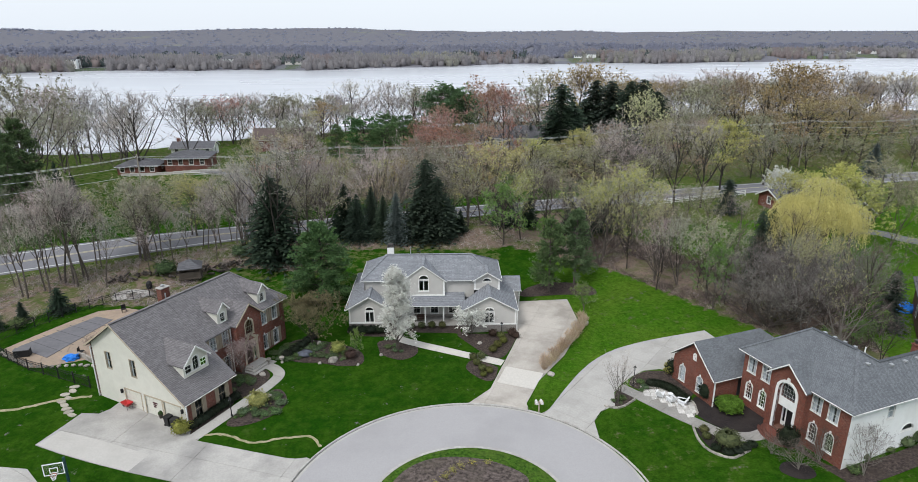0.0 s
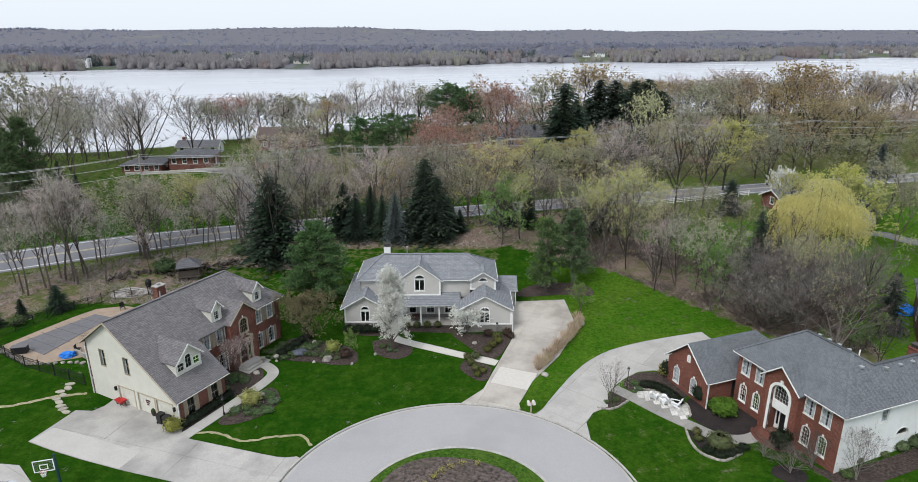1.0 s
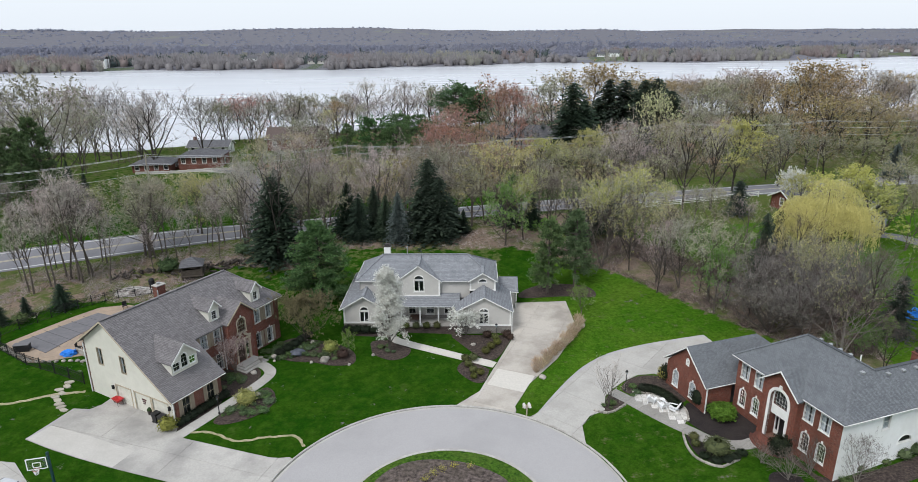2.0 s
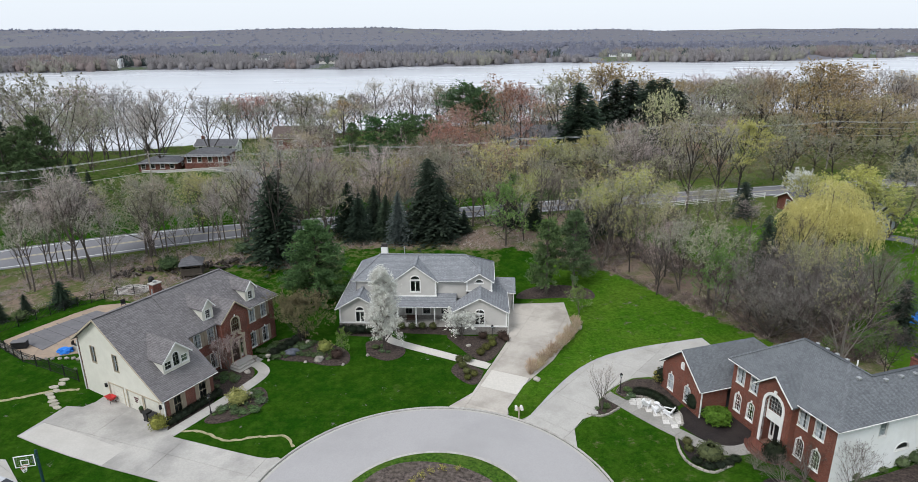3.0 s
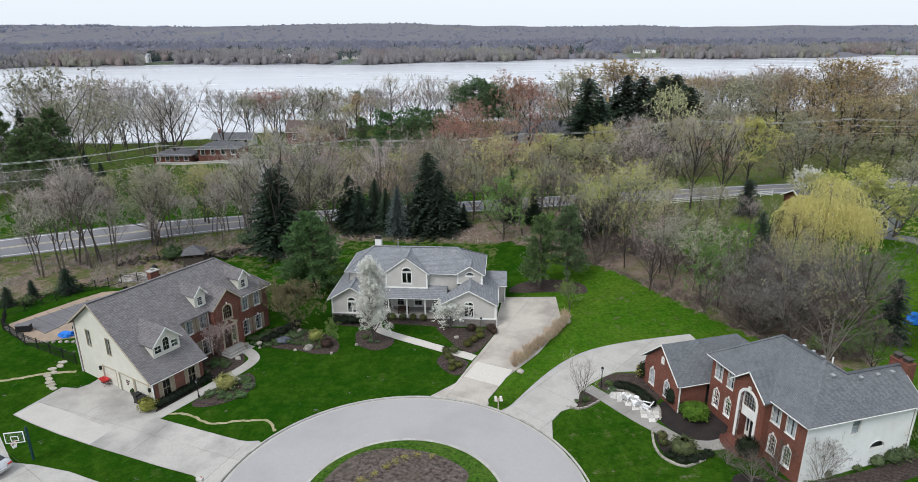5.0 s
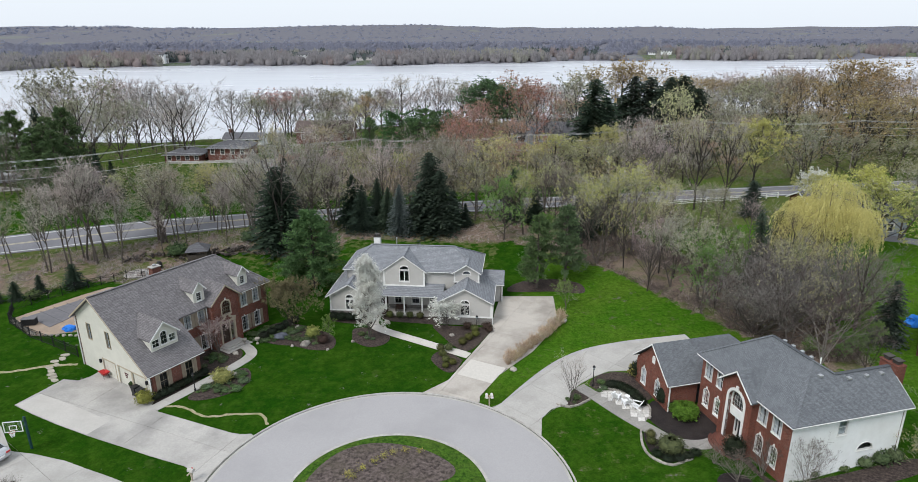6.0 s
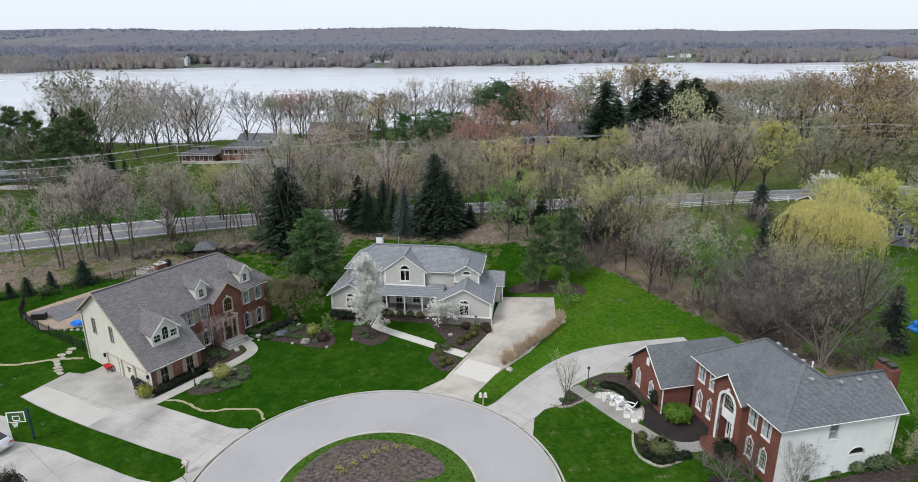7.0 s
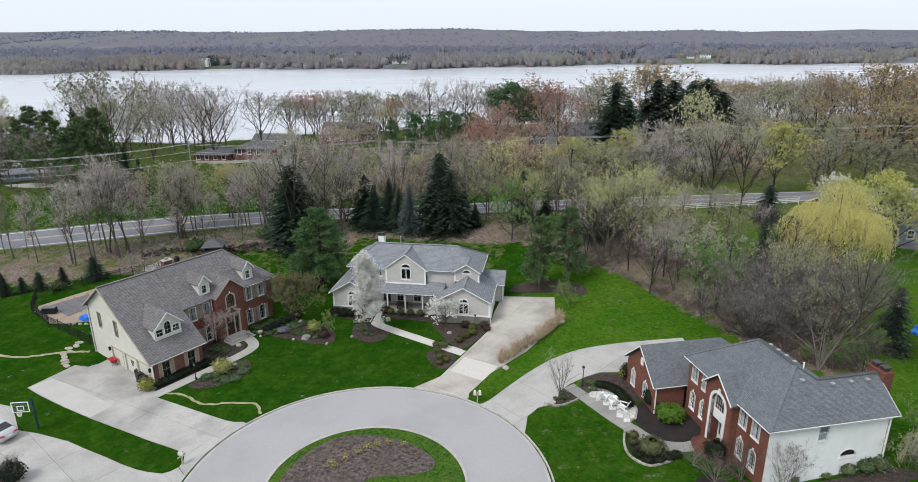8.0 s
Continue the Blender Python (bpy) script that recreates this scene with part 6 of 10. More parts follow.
def bare_tree(seed, spread=0.42, stems=1, clear=0.28, limbs=9, twig_w=0.014, buds=0, bud_size=0.16, upright=0.55, droop=0.0, fine=4, bud_top=0.0, girth=0.16, splay=0.28):
    """A broad-leaved tree one unit of ten metres high: wood of the trunk and limbs; twigs; buds or young leaves."""
    rng = random.Random(seed)
    wood, twig, bud = Pieces(), Pieces(), Pieces()
    H = 10.0

    def grow(p, d, length, r, level):
        n = (6, 4, 2, 2)[level]
        pts = [p]
        for k in range(n):
            lift = (0.02, 0.10 * upright, 0.12 * upright - droop, 0.05 - droop)[level]
            d = (d + jitter(rng, (0.07, 0.16, 0.24, 0.3)[level]) + Vector((0, 0, lift))).normalized()
            q = pts[-1] + d * length / n
            r0, r1 = r * (1 - 0.75 * k / n), r * (1 - 0.75 * (k + 1) / n)
            if level < 2:
                wood.limb(pts[-1], q, r0, r1, 6 if level == 0 else 4)
            elif level == 2:
                wood.blade(pts[-1], q + d * 0.1, r0, rng)
            else:
                twig.blade(pts[-1], q + d * 0.12, twig_w, rng)
            pts.append(q)
        if level == 3:
            for _ in range(fine):
                a = pts[rng.randrange(1, len(pts))]
                tip = a + (d + jitter(rng, 0.8) + Vector((0, 0, 0.2 - droop))).normalized() * rng.uniform(0.35, 0.8)
                twig.blade(a, tip, twig_w * 0.7, rng)
                if buds and tip.z > bud_top * H:
                    for _ in range(buds):
                        bud.leaf(a.lerp(tip, rng.uniform(0.2, 1.05)) + jitter(rng, 0.09), bud_size, rng)
            return
        kids = (limbs, 6, 5)[level]
        for k in range(kids):
            t = (clear + (1 - clear) * (k + rng.random()) / kids) if level == 0 else (0.22 + 0.78 * (k + rng.random()) / kids)
            i = min(int(t * n), n - 1)
            a = pts[i].lerp(pts[i + 1], t * n - i)
            az = (k * 2.4 + rng.uniform(-0.4, 0.4)) if level == 0 else rng.uniform(0, math.tau)
            if level == 0:
                tilt = radians(rng.uniform(38, 62) * (1.05 - 0.5 * t) * (1.15 - 0.45 * upright))
                nd = Vector((math.cos(az) * math.sin(tilt), math.sin(az) * math.sin(tilt), math.cos(tilt)))
                nl = H * spread * (1.15 - 0.62 * t) * rng.uniform(0.8, 1.15) / max(0.55, math.sin(tilt))
                nl = min(nl, (H * 1.0 - a.z) * 1.05)
            else:
                side = d.orthogonal().normalized()
                side.rotate(Euler((0, 0, az)))
                nd = (d * 0.75 + jitter(rng, 0.9) + Vector((0, 0, 0.25 - droop))).normalized()
                nl = length * (0.55, 0.52, 0.5)[level] * (1.15 - 0.55 * t) * rng.uniform(0.75, 1.2)
            grow(a, nd, nl, r * (0.55, 0.5, 0.45)[level] * (1.1 - 0.5 * t), level + 1)

    for s in range(stems):
        lean = Vector((0, 0, 1)) if stems == 1 else Vector((math.cos(s * 2.4) * splay * (0.4 + s / stems), math.sin(s * 2.4) * splay * (0.4 + s / stems), 1)).normalized()
        grow(Vector((0, 0, -0.15)), lean, H * (0.86 if stems == 1 else 0.8), girth if stems == 1 else girth * 0.7, 0)
    return wood, twig, bud


def spruce(seed, base=0.23, dense=1.0, ragged=0.12, skirt=0.04, taper=0.85):
    rng = random.Random(seed)
    wood, green = Pieces(), Pieces()
    H = 10.0
    wood.limb(Vector((0, 0, -0.15)), Vector((0, 0, H * 0.97)), 0.15, 0.015, 6)
    z = H * skirt
    while z < H * 0.985:
        t = z / H
        R = H * base * (1 - t) ** taper * (0.9 + 0.1 * math.sin(z * 3)) + 0.08
        n = max(4, int((5 + 9 * (1 - t)) * dense))
        a0 = rng.uniform(0, math.tau)
        for k in range(n):
            az = a0 + k * math.tau / n + rng.uniform(-0.25, 0.25)
            L = R * rng.uniform(1 - ragged * 2.4, 1 + ragged)
            out = Vector((math.cos(az), math.sin(az), 0))
            sidew = Vector((-math.sin(az), math.cos(az), 0))
            p = Vector((0, 0, z + rng.uniform(-0.1, 0.1)))
            steps = 5
            for j in range(steps):
                f0 = (j + 0.2) / steps
                c = p + out * L * f0 + Vector((0, 0, -0.38 * L * f0 * f0 + 0.06 * L))
                w = L * 0.24 * (1.1 - f0) + 0.06
                for sg in (-1, 1):
                    tip = c + out * L * 0.22 + sidew * sg * w * rng.uniform(0.7, 1.2) + Vector((0, 0, -0.12 * w - rng.uniform(0, 0.16)))
                    n0 = len(green.v)
                    green.v += [tuple(c - out * 0.06), tuple(c + out * L * 0.22 + Vector((0, 0, rng.uniform(-0.03, 0.1)))), tuple(tip)]
                    green.f.append((n0, n0 + 1, n0 + 2))
        z += H * 0.021 * (1.2 - 0.5 * t)
    return wood, green


def pine(seed, base=0.30, clear=0.12, levels=17, tufts=16, dome=False, needles=5, needle_w=0.07):
    """A soft irregular pine: whorled boughs set with tufts of needles."""
    rng = random.Random(seed)
    wood, green = Pieces(), Pieces()
    H = 10.0
    wood.limb(Vector((0, 0, -0.15)), Vector((0.05, 0, H * 0.5)), 0.17, 0.11, 6)
    wood.limb(Vector((0.05, 0, H * 0.5)), Vector((0, 0, H * 0.97)), 0.11, 0.02, 5)
    for i in range(levels):
        t = clear + (0.98 - clear) * (i + rng.random() * 0.6) / levels
        if dome:
            R = H * base * math.sqrt(max(0.05, 1 - ((t - 0.55) / 0.5) ** 2))
        else:
            R = H * base * ((1 - t) ** 0.6) * (1.0 if t > 0.25 else 0.75 + t)
        for k in range(rng.choice((6, 7, 8))):
            az = rng.uniform(0, math.tau)
            L = R * rng.uniform(0.6, 1.2)
            out = Vector((math.cos(az), math.sin(az), rng.uniform(-0.05, 0.35) * (0.5 + t)))
            p = Vector((0, 0, t * H))
            q = p + out * L
            wood.limb(p, q, 0.035, 0.01, 3)
            for j in range(tufts):
                c = p.lerp(q, 0.3 + 0.74 * ((j + rng.random()) / tufts) ** 0.8) + jitter(rng, 0.2 * min(1.0, L * 0.5) + 0.06)
                for _ in range(needles):
                    e = (out * 0.5 + jitter(rng, 0.9) + Vector((0, 0, 0.25))).normalized() * rng.uniform(0.24, 0.46)
                    green.blade(c, c + e, needle_w, rng)
    return wood, green


def willow(seed):
    """A broad dome of overlapping cascades: limbs, then strands that arch out and hang."""
    rng = random.Random(seed)
    wood, hang = Pieces(), Pieces()
    heads = []
    wood.limb(Vector((0, 0, -0.2)), Vector((0.1, 0, 2.2)), 0.34, 0.27, 8)
    for k in range(26):
        az = k * 2.4 + rng.uniform(-0.3, 0.3)
        u = math.sqrt((k + 0.5) / 26)
        rad = 3.8 * u * rng.uniform(0.72, 1.15)
        top = Vector((math.cos(az) * rad, math.sin(az) * rad, 8.4 - 3.6 * u * u + rng.uniform(-1.5, 1.0)))
        mid = Vector((top.x * 0.35, top.y * 0.35, 2.2 + (top.z - 2.2) * 0.55))
        wood.limb(Vector((0.1, 0, 2.1)), mid, 0.13, 0.09, 4)
        wood.limb(mid, top, 0.09, 0.03, 4)
        heads.append((top, rng.uniform(1.1, 1.75) + 0.5 * u, u))
    for c, R, u in heads:
        for _ in range(130):
            az, q = rng.uniform(0, math.tau), math.sqrt(rng.random())
            off = Vector((math.cos(az) * q * R, math.sin(az) * q * R, 0))
            p = c + off + Vector((0, 0, 0.75 * R * math.sqrt(1 - 0.9 * q * q) - 0.1))
            p += jitter(rng, 0.12)
            rad = math.hypot(p.x, p.y)
            d = Vector((p.x, p.y, 0)) / max(rad, 0.4) * 0.35 + off * 0.25 / R + Vector((0, 0, 0.05))
            L = rng.uniform(0.5, 1.3) + (1.9 if q > 0.6 else 0.5) * rng.random() + 1.5 * u * u * rng.random()
            n = max(3, int(L / 0.42))
            for s in range(n):
                d = d * 0.62 + Vector((0, 0, -0.42)) + jitter(rng, 0.07)
                q2 = p + d.normalized() * 0.42
                if q2.z < 1.5 or math.hypot(q2.x, q2.y) > 4.95:
                    break
                hang.blade(p, q2 + d * 0.1, 0.016, rng)
                hang.leaf(p.lerp(q2, rng.random()) + jitter(rng, 0.06), 0.075, rng, 1.6)
                hang.leaf(p.lerp(q2, rng.random()) + jitter(rng, 0.13), 0.085, rng, 1.4)
                p = q2
    return wood, hang


def bush(seed, leaves=900, size=0.07, rough=0.16, twiggy=0, flat=0.35):
    """A clipped or loose shrub one metre high and wide: wood inside, leaves in a shell."""
    rng = random.Random(seed)
    wood, green = Pieces(), Pieces()
    for k in range(7):
        az = k * 0.9
        wood.limb(Vector((0, 0, -0.05)), Vector((math.cos(az) * 0.28, math.sin(az) * 0.28, rng.uniform(0.35, 0.75))), 0.02, 0.008, 3)
    ring_n = 10
    for j in range(5):
        for k in range(ring_n):
            u0, u1 = -0.5 + 1.44 * j / 5, -0.5 + 1.44 * (j + 1) / 5
            q = []
            for u, kk in ((u0, k), (u0, k + 1), (u1, k + 1), (u1, k)):
                t, sn = kk * math.tau / ring_n, math.sqrt(max(0.0, 1 - u * u))
                q.append((0.41 * sn * math.cos(t), 0.41 * sn * math.sin(t), 0.45 + 0.43 * u))
            n0 = len(green.v)
            green.v += q
            green.f.append((n0, n0 + 1, n0 + 2, n0 + 3))
    for _ in range(leaves):
        u, az = rng.uniform(-0.55, 1), rng.uniform(0, math.tau)
        s = math.sqrt(1 - u * u)
        d = Vector((math.cos(az) * s, math.sin(az) * s, u))
        n = 1 + rough * 2 * noise.noise(d * 2.3 + Vector((seed * 3.1, 0, 0)))
        k = rng.uniform(0.75, 1.0) * n
        green.leaf(Vector((d.x * 0.5 * k, d.y * 0.5 * k, max(0.02, 0.45 + d.z * 0.52 * k))), size, rng)
    return wood, green


BANK = {}


def bank(kind, parts):
    BANK.setdefault(kind, []).append([(n, p.mesh(n, m)) for n, p, m in parts if p.f])


for i in range(4):
    w, t, b = bare_tree(10 + i, 0.40 + 0.04 * (i % 2), clear=0.2, limbs=11, fine=4, upright=0.62, girth=0.115, twig_w=0.013)
    bank("bare", [("trunk", w, M_bark), ("crown", t, M_twig_p if i % 2 else M_twig)])
    w, t, b = bare_tree(20 + i, 0.24, clear=0.36, limbs=10, upright=0.95, fine=3, girth=0.095)
    bank("slim", [("trunk", w, M_bark), ("crown", t, M_twig_p if i % 2 else M_twig)])
for i in range(3):
    w, t, b = bare_tree(60 + i, 0.44, stems=1 + i % 2, limbs=10 - 2 * (i % 2), clear=0.2, fine=4, upright=0.5, girth=0.13, twig_w=0.013)
    bank("brown", [("trunk", w, M_bark_d), ("crown", t, M_twig_d)])
    w, t, b = bare_tree(30 + i, 0.46, limbs=11, clear=0.18, fine=5, upright=0.6, girth=0.135, twig_w=0.012)
    bank("broad", [("trunk", w, M_bark_d), ("crown", t, M_twig)])
    w, t, b = bare_tree(40 + i, 0.45, stems=3, limbs=7, clear=0.15, fine=4, upright=0.5)
    bank("clump", [("trunk", w, M_bark), ("crown", t, M_twig_p if i else M_twig)])
    for kind, mat, n, size, sp in (("yellow", M_bud_y, 4, 0.105, 0.44), ("olive", M_bud_o, 4, 0.10, 0.44), ("rust", M_bud_r, 3, 0.095, 0.42), ("ochre", M_bud_orange, 4, 0.095, 0.42)):
        w, t, b = bare_tree(50 + 7 * i + len(kind), sp, stems=1 if i else 2, limbs=10 if i else 6, clear=0.14, fine=3, upright=0.42, buds=n, bud_size=size)
        bank(kind, [("trunk", w, M_bark), ("crown", t, M_twig), ("foliage", b, mat)])
        w, t, b = bare_tree(350 + 7 * i + len(kind), sp + 0.03, stems=1 if i else 2, limbs=11 if i else 7, clear=0.06, fine=3, upright=0.5, buds=2, bud_size=size * 1.75)
        bank(kind + "_far", [("trunk", w, M_bark_d), ("crown", t, M_twig), ("foliage", b, mat)])
for i in range(3):
    w, t, b = bare_tree(170 + i, 0.45, stems=1 + i % 2, limbs=12 - 4 * (i % 2), clear=0.12, fine=4, upright=0.72, girth=0.14, twig_w=0.029)
    bank("shorebare", [("trunk", w, M_bark_d), ("crown", t, (M_twig, M_twig_p, M_twig)[i])])
for i in range(2):
    w, t, b = bare_tree(80 + i, 0.42, limbs=10, clear=0.15, fine=4, buds=6, bud_size=0.13)
    bank("lime", [("trunk", w, M_bark_d), ("crown", t, M_twig), ("foliage", b, M_bud_lime)])
    w, t, b = bare_tree(84 + i, 0.40, limbs=10, clear=0.08, fine=4, buds=8, bud_size=0.11, droop=0.05)
    bank("green", [("trunk", w, M_bark), ("crown", t, M_twig), ("foliage", b, M_bud_g)])
for i in range(3):
    w, g = spruce(100 + i, 0.31 + 0.03 * i, 1.15, ragged=0.24)
    bank("spruce", [("trunk", w, M_bark_d), ("crown", g, M_spruce)])
for i in range(3):
    w, g = spruce(300 + i, 0.23 + 0.03 * i, 1.1, ragged=0.34, taper=0.5)
    bank("tallspruce", [("trunk", w, M_bark_d), ("crown", g, M_spruce)])
w, g = spruce(105, 0.36, ragged=0.2)
bank("bluespruce", [("trunk", w, M_bark_d), ("crown", g, M_spruce_b)])
for i in range(2):
    w, g = pine(110 + i, 0.40, 0.04, 26, tufts=21, needles=9, needle_w=0.038)
    bank("pine", [("trunk", w, M_bark_d), ("crown", g, M_pine)])
    w, g = pine(114 + i, 0.30, 0.16, 16, tufts=19, needle_w=0.05)
    bank("softpine", [("trunk", w, M_bark), ("crown", g, M_pine_l)])
    w, g = pine(118 + i, 0.46, 0.24, 18, dome=True, tufts=18)
    bank("oldpine", [("trunk", w, M_bark_d), ("crown", g, M_pine)])
w, g = willow(120)
bank("willow", [("trunk", w, M_bark), ("crown", g, M_willow)])
w, t, b = bare_tree(130, 0.135, limbs=32, clear=0.10, fine=6, buds=6, bud_size=0.085, upright=0.9)
bank("pear", [("trunk", w, M_bark), ("crown", t, M_twig), ("blossom", b, M_petal)])
w, t, b = bare_tree(131, 0.55, stems=3, limbs=7, clear=0.1, fine=4, buds=2, bud_size=0.30, upright=0.4)
bank("magnolia", [("trunk", w, M_bark), ("crown", t, M_twig), ("blossom", b, M_petal)])
w, t, b = bare_tree(132, 0.6, stems=3, limbs=8, clear=0.12, fine=5, buds=9, bud_size=0.12, upright=0.3)
bank("crab", [("trunk", w, M_bark_d), ("crown", t, M_twig_d), ("foliage", b, M_dull)])
w, t, b = bare_tree(137, 0.36, stems=11, limbs=8, clear=0.10, fine=4, upright=0.35, girth=0.15, twig_w=0.013, splay=1.0)
bank("fan", [("trunk", w, M_bark), ("crown", t, M_twig_f)])
w, t, b = bare_tree(133, 0.6, stems=4, limbs=7, clear=0.1, fine=4, buds=1, bud_size=0.2, upright=0.4)
bank("redbud", [("trunk", w, M_bark), ("crown", t, M_twig_p), ("blossom", b, M_pinkish)])
w, t, b = bare_tree(134, 0.7, stems=4, limbs=6, clear=0.05, fine=3, upright=0.2, twig_w=0.022)
bank("bareshrub", [("trunk", w, M_bark_s), ("crown", t, M_twig_d)])
for kind, mat, n, size in (("box", M_box, 1300, 0.040), ("yew", M_yew, 1300, 0.045), ("brightshrub", M_shrub_g, 1500, 0.07), ("yellowshrub", M_shrub_y, 700, 0.07), ("perennial", M_peren, 500, 0.08), ("rustshrub", M_rust, 600, 0.07)):
    for i in range(2):
        w, g = bush(140 + i, n, size, 0.3 if kind in ("yellowshrub", "perennial", "rustshrub") else 0.12)
        bank(kind, [("stems", w, M_bark), ("foliage", g, mat)])

KINDS = {
    "bare": ("bare_tree", "leafless grey-brown tree with fine twigs in the woods", "tree", "bare trees"),
    "brown": ("bare_tree", "dark brown leafless tree on leaf litter", "tree", "bare trees"),
    "shorebare": ("lakeside_tree", "tall leafless tree with a dense twiggy crown by the lake", "tree", "lakeside trees"),
    "slim": ("slim_tree", "tall thin leafless tree beside the highway", "tree", "slim trees"),
    "broad": ("broad_tree", "broad leafless tree with a dark trunk", "tree", "broad trees"),
    "clump": ("many_stemmed_tree", "leafless many-stemmed tree on leaf litter", "tree", "many-stemmed trees"),
    "yellow": ("budding_tree", "tree with thin yellow-green spring buds", "tree", "yellow budding trees"),
    "olive": ("olive_tree", "tree with dull olive young leaves", "tree", "olive budding trees"),
    "rust": ("red_budding_tree", "tree hazed with rust-red buds", "tree", "red budding trees"),
    "ochre": ("ochre_tree", "tall tree hazed with ochre-brown buds", "tree", "ochre budding trees"),
    "lime": ("lime_tree", "tree with bright lime-yellow young leaves", "tree", "lime leaved trees"),
    "green": ("young_leaved_tree", "small tree in fresh green leaf", "tree", "green leaved trees"),
    "spruce": ("spruce_tree", "dark green conical spruce at the wood edge", "tree", "spruces"),
    "tallspruce": ("tall_spruce", "tall ragged dark spruce among budding trees", "tree", "tall spruces"),
    "bluespruce": ("blue_spruce", "blue-grey conical spruce among darker trees", "tree", "spruces"),
    "pine": ("pine_tree", "full dark green pine on the lawn edge", "tree", "pines"),
    "softpine": ("white_pine", "loose grey-green pine with a bare lower trunk", "tree", "pines"),
    "oldpine": ("old_pine", "broad round-topped dark green pine", "tree", "pines"),
    "willow": ("willow_tree", "yellow weeping willow in early leaf", "tree", ""),
    "pear": ("pear_tree", "upright tree covered in white blossom", "tree", ""),
    "magnolia": ("magnolia_tree", "low spreading tree with white blossom", "tree", "white blossom trees"),
    "crab": ("crab_apple_tree", "low spreading tree with sparse brown buds", "tree", ""),
    "fan": ("many_stemmed_tree", "wide leafless tree of many silvery stems", "tree", "many-stemmed trees"),
    "redbud": ("redbud_tree", "small tree with dusty pink buds by the wall", "tree", ""),
    "bareshrub": ("bare_shrub", "low leafless twiggy shrub", "shrub", "bare shrubs"),
    "box": ("boxwood", "clipped round boxwood in mulch", "shrub", "clipped shrubs"),
    "yew": ("yew", "dark clipped yew beside the wall", "shrub", "dark shrubs"),
    "brightshrub": ("leafy_shrub", "rounded shrub in bright green leaf", "shrub", ""),
    "yellowshrub": ("yellow_shrub", "loose shrub with yellow-green leaves", "shrub", "yellow shrubs"),
    "perennial": ("perennial", "low grey-green perennial clump in mulch", "plant", "perennials"),
    "rustshrub": ("rust_shrub", "small shrub with rust-red leaves", "shrub", ""),
}
plant_rng = random.Random(7)


def plant(kind, x, y, height, wide=1.0, which=None, lift=0.0, label=""):
    """Sets one plant on the land; its trunk and crown are parts that share meshes with others of its kind."""
    nm, lab, cat, grp = KINDS[kind]
    unit = 1.0 if kind in ("box", "yew", "brightshrub", "yellowshrub", "perennial", "rustshrub") else 10.0
    sets = BANK[kind + "_far"] if y > 122 and kind + "_far" in BANK else BANK[kind]
    got = sets[plant_rng.randrange(len(sets)) if which is None else which % len(sets)]
    ob = new(nm)
    ob.empty_display_size = 0.3
    s = height / unit * (0.88 if kind == "shorebare" else 1.0)
    ob.matrix_basis = pose(x, y, land(x, y) + lift, 0, 0, plant_rng.uniform(0, 360)) @ Matrix.Diagonal((s * wide, s * wide, s, 1))
    tagged(ob, label or lab, cat, grp)
    for n, me in got:
        c = new(n, me)
        c.parent = ob
    return ob


TAKEN = []


def scatter(n, inside, kinds, heights, gap, seed, wide=(0.85, 1.15)):
    """Sets n plants where inside(x, y) holds, drawn from a box, none closer than gap."""
    rng = random.Random(seed)
    (x0, x1, y0, y1), test = inside
    names, weights = zip(*kinds)
    done = tries = 0
    while done < n and tries < n * 60:
        tries += 1
        x, y = rng.uniform(x0, x1), rng.uniform(y0, y1)
        if not test(x, y) or any((x - a) ** 2 + (y - b) ** 2 < max(gap, g) ** 2 for a, b, g in TAKEN):
            continue
        k = rng.choices(names, weights)[0]
        lo, hi = heights(x, y)
        plant(k, x, y, rng.uniform(lo, hi), rng.uniform(*wide))
        TAKEN.append((x, y, gap))
        done += 1


def keep(kind, rows, wide=1.0):
    for x, y, h, *w in rows:
        plant(kind, x, y, h, w[0] if w else wide)
        TAKEN.append((x, y, 2.2))


# single trees known by their place
keep("pear", [(-8.1, 65.9, 10.4)], 1.12)
keep("magnolia", [(0.6, 70.0, 3.1)], 1.3)
keep("pine", [(-19.8, 79.6, 11.4)], 1.25)
keep("softpine", [(11.4, 81.6, 10.6), (15.2, 83.4, 11.2)], 1.05)
keep("crab", [(-18.4, 67.0, 5.8)])
keep("redbud", [(-24.3, 60.3, 3.9)])
keep("green", [(15.2, 75.2, 3.6), (31.6, 74.6, 7.8, 0.9), (13.3, 92, 4.2, 1.2), (12.1, 96, 4.8, 1.1)])
keep("spruce", [(-18.3, 99.3, 8.0), (-16.2, 101.6, 8.6), (-14.0, 100.0, 7.5), (-8.6, 99.8, 8.4), (-3.3, 103, 6.4), (-20.8, 102, 9), (43.9, 87.4, 9.5), (10.2, 108, 5)], 1.2)
keep("tallspruce", [(-6.9, 100.6, 13.4), (-5.0, 99.2, 10.8), (49.7, 68.3, 7.4)], 1.2)
keep("spruce", [(17.6, 103, 6, 1.2), (22.8, 104, 8.6, 1.2), (21.3, 105, 7, 1.2), (10.6, 106, 6.5, 1.2), (6.4, 107, 9.5, 0.9), (18.6, 99, 6.3, 1.1), (-1.3, 103, 4.2, 1.1)])
keep("tallspruce", [(-29.8, 92.0, 13.5), (-31.6, 94.2, 11)], 1.35)
